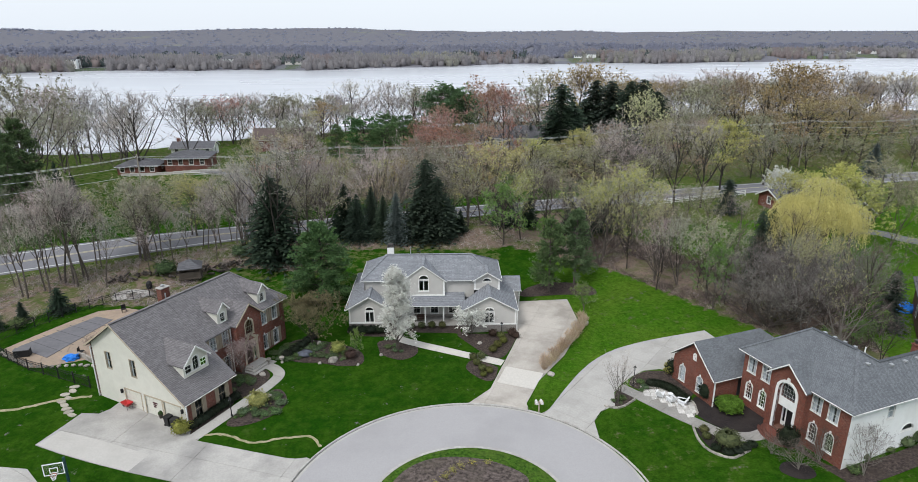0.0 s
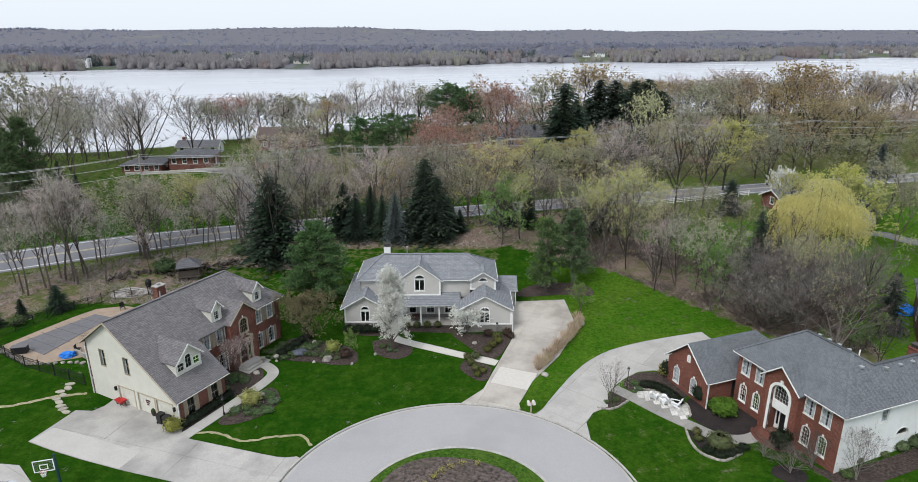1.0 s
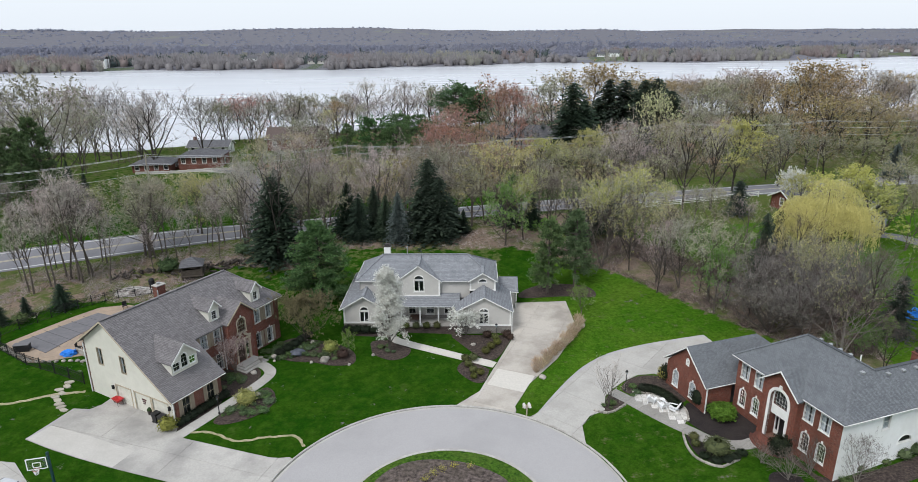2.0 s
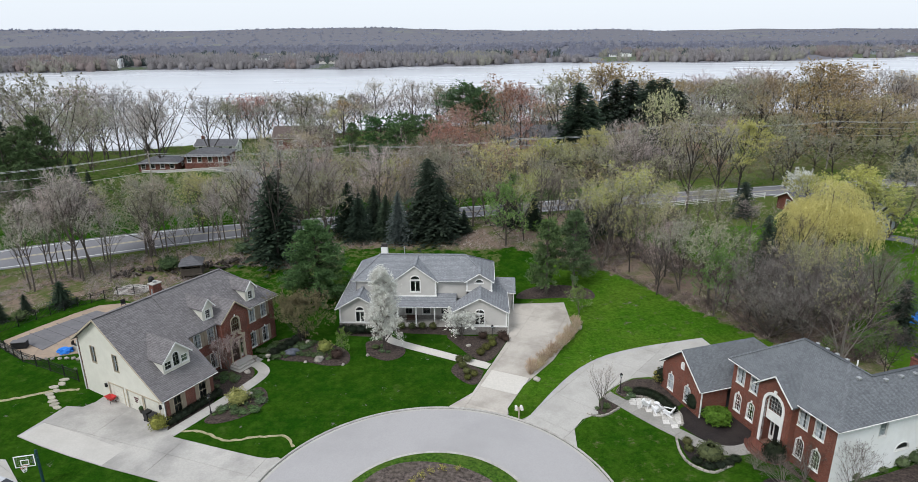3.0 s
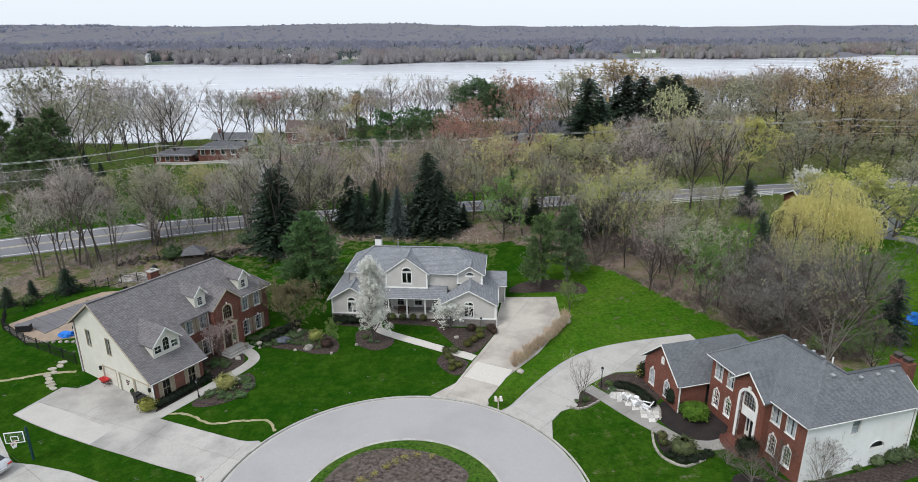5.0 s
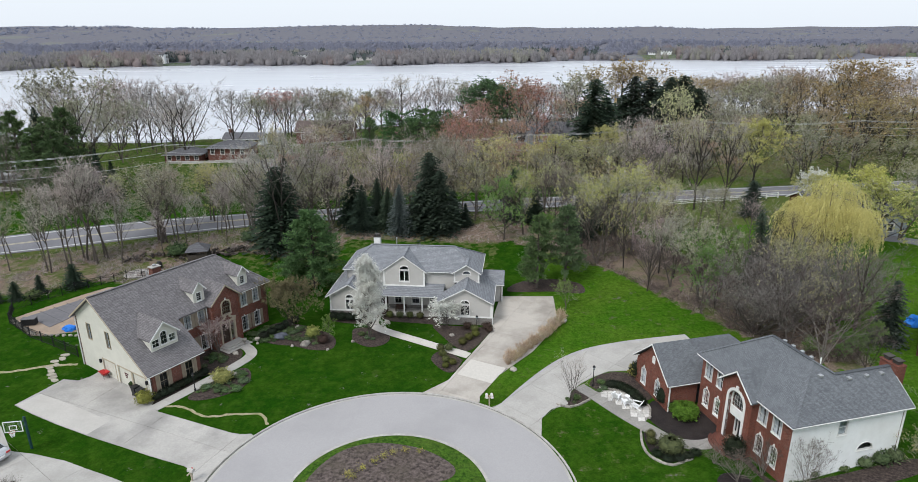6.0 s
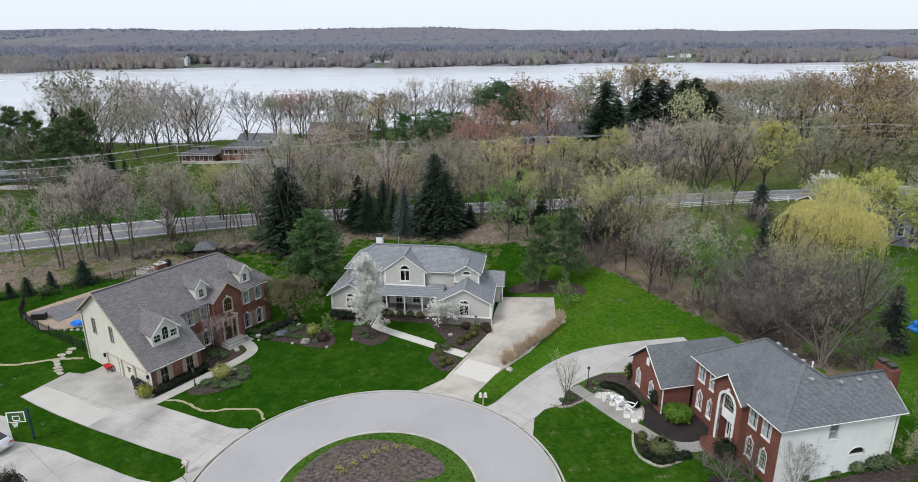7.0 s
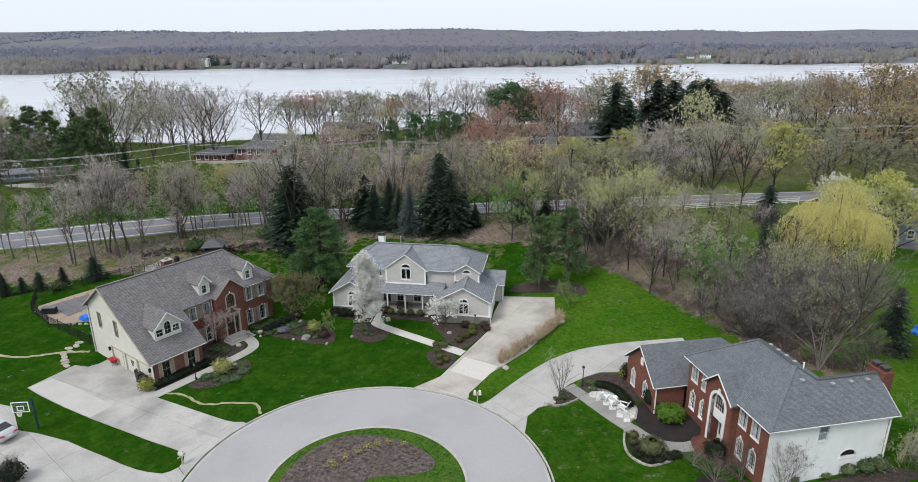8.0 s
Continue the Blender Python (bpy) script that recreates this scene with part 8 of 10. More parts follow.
# stepping stones
srng = random.Random(9)
for k, (x, y) in enumerate([(-41.2, 57.2), (-40.9, 56.4), (-41.3, 55.7), (-40.6, 55.1), (-40.9, 54.4), (-40.2, 53.8), (-39.7, 53.2), (-39.1, 52.7), (-38.5, 52.2)]):
    bm = bmesh.new()
    n = 7
    pts = [(math.cos(a * math.tau / n) * srng.uniform(0.42, 0.60), math.sin(a * math.tau / n) * srng.uniform(0.26, 0.36)) for a in range(n)]
    top = [bm.verts.new((px, py, 0.07)) for px, py in pts]
    low = [bm.verts.new((px * 1.08, py * 1.08, -0.05)) for px, py in pts]
    bm.faces.new(top)
    for a in range(n):
        bm.faces.new((top[a], low[a], low[(a + 1) % n], top[(a + 1) % n]))
    ob = solo("stepping_stone", bm, M_step, "irregular pale stepping stone set in the lawn", "stepping stone", group="stepping stones")
    ob.matrix_basis = pose(x, y, on_land(x, y), 0, 0, srng.uniform(-30, 30))


def lamp_post(x, y, h, label):
    l = thing("lamp_post", (x, y, on_land(x, y)), 20, label, "lamp post", "black lamp posts")
    bm = bmesh.new()
    lathe(bm, (0, 0, -0.05), [(0.10, 0), (0.10, 0.25), (0.05, 0.32), (0.04, h - 0.45)], 10)
    part("post", bm, M_iron, l)
    bm = bmesh.new()
    lathe(bm, (0, 0, h - 0.48), [(0.05, 0), (0.10, 0.03), (0.15, 0.32)], 6)
    part("lantern", bm, M_glass, l, "clear glass lantern")
    bm = bmesh.new()
    lathe(bm, (0, 0, h - 0.17), [(0.18, 0), (0.10, 0.12), (0.02, 0.2)], 6)
    part("lantern_cap", bm, M_iron, l)


lamp_post(-22.9, 52.6, 2.1, "black lamp post beside the brick house walk")
lamp_post(17.6, 58.2, 2.4, "black lamp post in the driveway bed")
lamp_post(4.3, 70.1, 1.5, "low black lantern post before the grey house")


def mailbox(x, y, turn, boxes, label):
    m = thing("mailbox", (x, y, on_land(x, y, 0.02)), turn, label, "mailbox")
    bm = bmesh.new()
    box(bm, -0.06, 0.06, -0.06, 0.06, -0.1, 1.15, 0.01)
    box(bm, -0.45, 0.45, -0.05, 0.05, 0.86, 0.95)
    part("post", bm, M_tantrim, m, "pale wooden post")
    for k in range(boxes):
        o = (k - (boxes - 1) / 2) * 0.5
        bm = bmesh.new()
        prof = [(-0.13, 0.95), (0.13, 0.95)] + [(0.13 * math.cos(a * math.pi / 6), 1.12 + 0.13 * math.sin(a * math.pi / 6)) for a in range(7)]
        f = [bm.verts.new((o + px, -0.28, pz)) for px, pz in prof]
        g = [bm.verts.new((o + px, 0.28, pz)) for px, pz in prof]
        bm.faces.new(f)
        bm.faces.new(g[::-1])
        for a in range(len(prof)):
            bm.faces.new((f[a], g[a], g[(a + 1) % len(prof)], f[(a + 1) % len(prof)]))
        part("box", bm, M_flag, m, "white arched mailbox body")
        bm = bmesh.new()
        box(bm, o + 0.135, o + 0.15, -0.1, 0.0, 1.0, 1.28)
        part("flag", bm, M_red, m)


mailbox(7.3, 54.2, 10, 2, "pair of white mailboxes on one post at the kerb")
mailbox(-16.0, 39.9, 80, 1, "white mailbox on a stout post at the kerb")


def hoop():
    h = thing("basketball_hoop", (-32.2, 41.8, on_land(-32.2, 41.8)), 0, "dark green basketball hoop post with a clear backboard", "basketball hoop")
    d = Vector((0.30, -0.954, 0))
    s = Vector((0.954, 0.30, 0))
    bm = bmesh.new()
    beam(bm, (0, 0, 3.3), (0, 0, -0.1), 0.16, 0.16)
    part("post", bm, M_navy, h)
    bm = bmesh.new()
    for z in (2.65, 3.1):
        beam(bm, (0, 0, z), tuple(d * 1.0 + Vector((0, 0, z + 0.05))), 0.08, 0.08)
    part("arm", bm, M_navy, h)
    c = d * 1.05 - s * 0.5 + Vector((0, 0, 2.95))

    def quad(bm, a0, a1, z0, z1, t=0.03):
        vs = [bm.verts.new(c + s * a + Vector((0, 0, z)) + d * o) for a in (a0, a1) for o in (0, t) for z in (z0, z1)]
        for f in ((0, 1, 3, 2), (4, 6, 7, 5), (0, 4, 5, 1), (2, 3, 7, 6), (0, 2, 6, 4), (1, 5, 7, 3)):
            bm.faces.new([vs[i] for i in f])

    bm = bmesh.new()
    quad(bm, -0.7, 0.7, -0.42, 0.5)
    part("backboard", bm, M_clear, h, "clear acrylic backboard")
    bm = bmesh.new()
    for a0, a1, z0, z1 in ((-0.74, 0.74, 0.5, 0.56), (-0.74, 0.74, -0.48, -0.42), (-0.74, -0.68, -0.42, 0.5), (0.68, 0.74, -0.42, 0.5), (-0.3, 0.3, 0.12, 0.17), (-0.3, -0.25, -0.25, 0.12), (0.25, 0.3, -0.25, 0.12), (-0.3, 0.3, -0.3, -0.25)):
        quad(bm, a0, a1, z0, z1, 0.05)
    part("board_frame", bm, M_plastic_w, h, "white board frame and target square")
    bm = bmesh.new()
    rc = c + d * 0.32 + Vector((0, 0, -0.3))
    for k in range(16):
        a, b = k * math.tau / 16, (k + 1) * math.tau / 16
        tube(bm, rc + Vector((math.cos(a), math.sin(a), 0)) * 0.23, rc + Vector((math.cos(b), math.sin(b), 0)) * 0.23, 0.014, sides=5)
    part("rim", bm, M_red, h)
    bm = bmesh.new()
    for k in range(12):
        a = k * math.tau / 12
        for sg in (-1, 1):
            b = a + sg * 0.5
            tube(bm, rc + Vector((math.cos(a), math.sin(a), 0)) * 0.23, rc + Vector((math.cos(b) * 0.13, math.sin(b) * 0.13, -0.42)), 0.012, sides=3)
    part("net", bm, M_plastic_w, h)


hoop()


def sedan(x, y, turn):
    c = thing("car", (x, y, on_land(x, y, 0.06)), turn, "silver-white sedan parked on the concrete driveway", "car")
    # side outline from the rear bumper to the nose, x along the car
    rows = [(-2.35, 0.42, 0.62, 0.78), (-2.28, 0.32, 0.98, 0.84), (-1.75, 0.28, 1.06, 0.90), (-1.0, 0.27, 1.05, 0.91), (0.2, 0.27, 1.0, 0.91), (1.0, 0.28, 0.96, 0.90), (1.9, 0.32, 0.84, 0.86), (2.3, 0.40, 0.66, 0.74)]
    bm = bmesh.new()
    secs = []
    for px, z0, z1, w in rows:
        secs.append([bm.verts.new((px, yy, zz)) for yy, zz in ((-w * 0.94, z0), (-w, (z0 + z1) * 0.5), (-w * 0.95, z1 - 0.06), (-w * 0.75, z1), (w * 0.75, z1), (w * 0.95, z1 - 0.06), (w, (z0 + z1) * 0.5), (w * 0.94, z0))])
    for a, b in zip(secs, secs[1:]):
        for k in range(8):
            bm.faces.new((a[k], a[(k + 1) % 8], b[(k + 1) % 8], b[k]))
    bm.faces.new(secs[0])
    bm.faces.new(secs[-1][::-1])
    part("body", bm, M_cartop, c, smooth=True)
    cab = [(-1.75, 1.05, 0.76), (-1.05, 1.42, 0.60), (0.0, 1.46, 0.60), (0.45, 1.38, 0.60), (1.15, 0.97, 0.76)]
    bm = bmesh.new()
    ws = [[bm.verts.new((px, yy, z)) for yy in (-w, w)] for px, z, w in cab]
    lo = [[bm.verts.new((px, yy, 0.98)) for yy in (-0.8, 0.8)] for px, z, w in cab]
    for k in range(4):
        if k in (1, 2):
            bm.faces.new((ws[k][0], ws[k][1], ws[k + 1][1], ws[k + 1][0]))
    part("car_roof", bm, M_cartop, c)
    bm = bmesh.new()
    ws = [[bm.verts.new((px, yy * 0.995, z - 0.008)) for yy in (-w, w)] for px, z, w in cab]
    lo = [[bm.verts.new((px, yy, 0.97)) for yy in (-0.8, 0.8)] for px, z, w in cab]
    for k in range(4):
        if k in (0, 3):
            bm.faces.new((ws[k][0], ws[k][1], ws[k + 1][1], ws[k + 1][0]))
        for sde in (0, 1):
            bm.faces.new((lo[k][sde], ws[k][sde], ws[k + 1][sde], lo[k + 1][sde]))
    part("glasshouse", bm, M_tint, c, "dark tinted car windows")
    for sde in (-1, 1):
        for p, q in (((-1.74, 0.77 * sde, 1.07), (-1.05, 0.61 * sde, 1.43)), ((1.15, 0.77 * sde, 0.99), (0.45, 0.61 * sde, 1.40)), ((-0.25, 0.79 * sde, 0.98), (-0.25, 0.61 * sde, 1.44))):
            bm = bmesh.new()
            beam(bm, p, q, 0.08, 0.05)
            part("pillar", bm, M_cartop, c)
    for sde in (-1, 1):
        bm = bmesh.new()
        box(bm, -2.36, -2.1, 0.58 * sde - 0.18, 0.58 * sde + 0.18, 0.74, 0.9, 0.02)
        part("tail_light", bm, M_red, c, "red tail light")
        bm = bmesh.new()
        box(bm, 2.05, 2.27, 0.55 * sde - 0.16, 0.55 * sde + 0.16, 0.6, 0.74, 0.02)
        part("headlight", bm, M_glass, c)
        for wx in (-1.4, 1.4):
            bm = bmesh.new()
            tube(bm, (wx, sde * 0.72, 0.32), (wx, sde * 0.92, 0.32), 0.32, sides=18)
            wheel = part("wheel", bm, M_tyre, c)
            bm = bmesh.new()
            tube(bm, (wx, sde * 0.90, 0.32), (wx, sde * 0.935, 0.32), 0.21, sides=14)
            part("rim", bm, M_metal, wheel)
    bm = bmesh.new()
    box(bm, -2.37, -2.33, -0.26, 0.26, 0.6, 0.72)
    part("licence_plate", bm, M_plastic_w, c)


M_tint = surface("tinted car glass", (0.03, 0.035, 0.04), (0.02, 0.024, 0.028), 1.0, rough=0.08, relief=0, spec=0.6)
sedan(-35.15, 40.0, 166)


def bin_(x, y, turn, s=1.0):
    b = thing("rubbish_bin", (x, y, on_land(x, y, 0.06)), turn, "black wheeled rubbish bin beside the garage door", "bin", "rubbish bins")
    bm = bmesh.new()
    vs = [[bm.verts.new((sx * w, sy * w, z)) for sx, sy in ((-1, -1), (1, -1), (1, 1), (-1, 1))] for z, w in ((0.05, 0.25 * s), (1.0 * s, 0.32 * s))]
    for k in range(4):
        bm.faces.new((vs[0][k], vs[0][(k + 1) % 4], vs[1][(k + 1) % 4], vs[1][k]))
    bm.faces.new(vs[0][::-1])
    part("body", bm, M_plastic_k, b)
    bm = bmesh.new()
    box(bm, -0.34 * s, 0.34 * s, -0.36 * s, 0.34 * s, 1.0 * s, 1.07 * s, 0.02)
    part("lid", bm, M_plastic_k, b)
    for sx in (-0.24, 0.24):
        bm = bmesh.new()
        tube(bm, (sx * s - 0.03, 0.26 * s, 0.1), (sx * s + 0.03, 0.26 * s, 0.1), 0.1, sides=10)
        part("wheel", bm, M_tyre, b)


bin_(-28.3, 50.9, 65)
bin_(-27.5, 50.5, 70)
bin_(-27.0, 50.1, 60, 0.9)


def wheelbarrow(x, y, turn):
    w = thing("wheelbarrow", (x, y, on_land(x, y, 0.06)), turn, "red wheelbarrow beside the garage doors", "wheelbarrow")
    bm = bmesh.new()
    a = [bm.verts.new(p) for p in ((-0.25, -0.22, 0.35), (0.35, -0.22, 0.35), (0.35, 0.22, 0.35), (-0.25, 0.22, 0.35))]
    b = [bm.verts.new(p) for p in ((-0.5, -0.38, 0.72), (0.7, -0.36, 0.66), (0.7, 0.36, 0.66), (-0.5, 0.38, 0.72))]
    bm.faces.new(a[::-1])
    for k in range(4):
        bm.faces.new((a[k], a[(k + 1) % 4], b[(k + 1) % 4], b[k]))
    part("tray", bm, M_red, w)
    for sg in (-1, 1):
        bm = bmesh.new()
        tube(bm, (0.75, 0.05 * sg, 0.2), (-1.0, 0.32 * sg, 0.55), 0.025, sides=6)
        part("handle", bm, M_wood_old, w)
        bm = bmesh.new()
        tube(bm, (-0.25, 0.25 * sg, 0.4), (-0.35, 0.27 * sg, 0.0), 0.02, sides=6)
        part("leg", bm, M_iron, w)
    bm = bmesh.new()
    tube(bm, (0.72, -0.05, 0.19), (0.72, 0.05, 0.19), 0.19, sides=14)
    part("wheel", bm, M_tyre, w)


wheelbarrow(-33.6, 53.5, 150)
for x, y in ((-31.7, 53.3), (-29.6, 52.1)):
    p = thing("flower_pot", (x, y, on_land(x, y, 0.06)), 0, "dark planter pot beside the garage doors", "pot", "planter pots")
    bm = bmesh.new()
    lathe(bm, (0, 0, 0), [(0.18, 0), (0.26, 0.4), (0.28, 0.46), (0.22, 0.46), (0.2, 0.38)], 12)
    part("pot", bm, M_bronze, p)
    bm = bmesh.new()
    lump(bm, (0, 0, 0.55), (0.24, 0.24, 0.2), 3, 0.4)
    part("plant", bm, M_peren, p)
for x, y, s in ((-22.3, 62.6, 0.5), (-20.9, 63.0, 0.5)):
    p = thing("urn", (x, y, on_land(x, y)), 0, "pale stone urn beside the front steps", "urn", "stone urns")
    bm = bmesh.new()
    lathe(bm, (0, 0, 0), [(0.18, 0), (0.18, 0.08), (0.07, 0.2), (0.07, 0.3), (0.24, 0.5), (0.3, 0.72), (0.26, 0.72)], 14)
    part("bowl", bm, M_rock, p)


# boulders
for k, (x, y, sx, sz) in enumerate([(-20.3, 55.8, 0.6, 0.34), (-15.2, 63.4, 0.62, 0.38), (-16.6, 62.9, 0.25, 0.15), (-17.6, 67.3, 0.4, 0.25), (-18.9, 67.8, 0.45, 0.28), (-12.2, 62.6, 0.18, 0.2), (-9.9, 64.9, 0.28, 0.15), (-6.9, 69.9, 0.4, 0.3), (1.6, 67.6, 0.3, 0.2), (14.9, 71.9, 0.5, 0.35), (9.3, 60.9, 0.5, 0.15), (-22.3, 60.3, 0.4, 0.25)]):
    bm = bmesh.new()
    lump(bm, (0, 0, 0), (sx, sx * 0.72, sz), k, 0.3, 3, 0.35)
    ob = solo("boulder", bm, M_rock, "rounded pale field boulder in a planting bed", "boulder", group="boulders", smooth=True)
    ob.matrix_basis = pose(x, y, on_land(x, y, sz * 0.4), 0, 0, k * 47)
bm = bmesh.new()
lump(bm, (0, 0, 0.1), (0.85, 0.6, 0.42), 77, 0.35, 3, 0.3)
ob = solo("dark_boulder", bm, surface("blue grey slate", (0.11, 0.12, 0.15), (0.06, 0.068, 0.085), 2.0, rough=0.8, where="world"), "large blue-grey slab boulder at the lawn edge", "boulder", smooth=True)
ob.matrix_basis = pose(-18.7, 64.6, on_land(-18.7, 64.6, 0.15), 0, 0, 20)

# shrubs
for x, y, h, w in ((1.2, 62.9, 0.9, 1.15), (0.8, 64.0, 0.95, 1.1), (1.7, 64.2, 1.0, 1.1), (2.6, 61.3, 0.8, 1.2), (1.8, 61.7, 0.9, 1.15), (1.9, 60.6, 0.7, 1.2), (3.1, 65.7, 0.95, 1.15), (3.7, 66.8, 0.95, 1.15), (4.4, 67.7, 0.95, 1.1), (4.2, 68.9, 0.9, 1.15), (-7.0, 71.5, 0.95, 1.1), (-5.7, 71.5, 0.95, 1.1), (-4.4, 71.6, 0.95, 1.1), (-3.1, 71.6, 0.95, 1.1)):
    plant("box", x, y, h, w)
for x, y, h, w in ((-14.0, 70.2, 1.1, 1.4), (-12.9, 70.1, 1.15, 1.4), (-11.8, 70.2, 1.1, 1.4), (-10.7, 70.3, 1.15, 1.4), (-9.9, 70.4, 1.0, 1.2)):
    plant("yew", x, y, h, w)
for x, y, h, w in ((5.6, 69.6, 0.9, 1.5), (6.0, 68.9, 0.8, 1.2), (3.2, 69.5, 0.9, 1.3), (-7.9, 71.8, 1.1, 1.3)):
    plant("rustshrub", x, y, h, w, label="low russet shrub against the house wall")
for k in range(9):
    t = k / 8
    x, y = -25.9 + 2.3 * t, 50.6 + 5.0 * t
    plant("yew", x, y, 0.85, 1.5, label="dark clipped hedge shrub under the garage windows")
for k in range(5):
    x, y = -22.2 + 0.46 * k * 1.1 + 2.2, 64.2 + 1.0 * k * 1.1
    plant("yew", x - 0.6, y, 1.0, 1.35, label="dark clipped hedge shrub along the brick front")
plant("yellowshrub", -26.6, 49.7, 1.5, 1.1)
plant("yellowshrub", -20.9, 54.5, 1.6, 1.35)
plant("yellowshrub", -15.0, 65.5, 1.4, 1.2)
plant("yellowshrub", 22.0, 60.2, 1.5, 1.0)
plant("rustshrub", -13.3, 64.2, 1.1, 1.4)
plant("green", -12.6, 64.6, 3.2, 0.7, label="narrow upright leafy shrub in the garden bed")
prng = random.Random(12)
for (cx, cy, rx, ry, n) in ((-24.0, 58.5, 1.3, 1.9, 20), (-19.9, 54.4, 1.6, 2.2, 34), (-17.5, 65.6, 3.8, 1.9, 56), (-20.6, 65.2, 2.2, 1.9, 44), (-22.2, 52.8, 0.8, 0.8, 6), (-14.2, 64.0, 1.5, 1.0, 8), (18.4, 58.0, 0.6, 0.8, 5), (-8.2, 66.2, 1.4, 1.4, 5), (15.4, 55.6, 0.7, 0.5, 5)):
    for _ in range(n):
        a, r = prng.uniform(0, math.tau), math.sqrt(prng.random())
        plant("perennial", cx + rx * r * math.cos(a), cy + ry * r * math.sin(a), prng.uniform(0.18, 0.48), prng.uniform(1.6, 2.6))
for x, y, h, w in ((25.6, 53.2, 1.6, 1.6),):
    plant("brightshrub", x, y, h, w)
plant("box", 23.6, 48.3, 1.45, 1.75, label="large clipped round shrub behind the stone wall")
for x, y, h, w in ((22.2, 50.2, 0.8, 1.2), (22.1, 49.3, 0.7, 1.3)):
    plant("box", x, y, h, w)
for x, y in ((22.4, 47.7), (23.2, 47.0), (24.1, 47.1), (24.9, 47.5), (25.6, 47.9)):
    plant("yew", x, y, 0.55, 1.9, label="low dark clipped hedge behind the stone edging")
for x, y, h, w in ((28.5, 47.5, 2.3, 0.85), (24.1, 55.2, 2.3, 0.75), (22.2, 60.0, 2.0, 0.85), (24.7, 54.2, 1.2, 0.9)):
    plant("yew", x, y, h, w, label="upright dark evergreen shrub at the brick wall")
for k in range(9):
    t = k / 8
    plant("yew", 19.4 + 3.3 * t - 0.7 * t * t, 58.1 - 0.3 * t - 2.6 * t * t, 0.85, 1.45, label="dark clipped hedge shrub behind the patio")
for x, y, h, w in ((34.0, 45.6, 0.8, 1.3), (38.4, 47.0, 1.0, 1.4), (39.8, 47.4, 1.2, 1.3), (41.0, 47.9, 1.2, 1.3), (36.6, 46.4, 0.5, 1.8), (32.3, 43.9, 0.7, 1.6)):
    plant("perennial", x, y, h, w, label="loose dark shrub along the white wall")
plant("green", 44.3, 49.4, 5.4, 1.0, label="slender tree in yellow-green leaf beside the white wall")
plant("yellow", 43.2, 46.8, 4.0, 1.1)
for x, y, h, w in ((42.8, 63.4, 3.2, 1.2), (45.2, 64.2, 2.6, 1.3), (40.4, 64.8, 2.0, 1.3), (47.5, 66.0, 3.0, 1.2)):
    plant("green", x, y, h, w, label="low greening shrub behind the brick house")
plant("bareshrub", 32.8, 43.5, 4.3, 0.75, label="leafless spreading shrub at the house corner")
plant("bareshrub", 30.2, 45.4, 3.1, 0.95)
plant("bareshrub", 28.1, 44.6, 2.4, 1.2, label="small leafless weeping tree in a dark bed")
plant("bareshrub", 26.8, 46.8, 1.6, 1.5)
plant("clump", 15.4, 55.4, 4.5, 0.85, label="small leafless tree in a stone-edged bed")
plant("slim", 42.0, 45.9, 4.4, 0.9, label="thin leafless sapling before the white wall")
plant("yew", -28.2, 35.0, 2.1, 1.0, label="dark evergreen shrub in the neighbouring driveway bed")
plant("bareshrub", -28.2, 35.0, 2.5, 0.7)
for x, y, h, w in ((-54.1, 75.4, 4.0, 1.25), (-57.4, 72.9, 3.0, 1.1), (-58.9, 70.3, 3.0, 1.2), (-60.5, 69.0, 2.6, 1.2)):
    plant("tallspruce", x, y, h * 0.9, w * 1.3, label="small dark conifer behind the pool fence")
plant("spruce", -62, 67.5, 3.5, 0.9)
for x, y, h, w in ((-45.5, 87.8, 2.2, 1.4), (-36.2, 93.5, 2.0, 1.2), (-56.5, 70.6, 1.4, 1.3)):
    plant("perennial", x, y, h, w, label="thin green shrub in the leaf litter")

# ornamental grasses along the driveway
for i, (x, y) in enumerate([(8.7, 61.9), (9.3, 62.7), (8.9, 63.0), (9.9, 63.6), (10.4, 64.5), (10.0, 64.6), (11.0, 65.4), (11.6, 66.3), (11.2, 66.5), (12.2, 67.2), (12.8, 68.1), (12.4, 68.4), (13.3, 69.0), (13.8, 70.0), (13.5, 70.4), (14.3, 70.9), (14.6, 72.0), (14.5, 73.0)]):
    rng = random.Random(300 + i)
    g = Pieces()
    for _ in range(170):
        a, t = rng.uniform(0, math.tau), rng.random() ** 0.5
        p = Vector((math.cos(a) * 0.22 * rng.random(), math.sin(a) * 0.22 * rng.random(), 0))
        q = p + Vector((math.cos(a) * 0.75 * t, math.sin(a) * 0.75 * t, rng.uniform(0.8, 1.75) * (1.1 - 0.5 * t)))
        m = p.lerp(q, 0.55) + Vector((0, 0, 0.16))
        g.blade(p, m, 0.022, rng)
        g.blade(m, q, 0.028, rng)
    ob = tagged(new("ornamental_grass", g.mesh("ornamental_grass", M_strawgrass)), "tuft of dry tan ornamental grass beside the driveway", "grass", "ornamental grasses")
    ob.location = (x, y, on_land(x, y, 0.02))
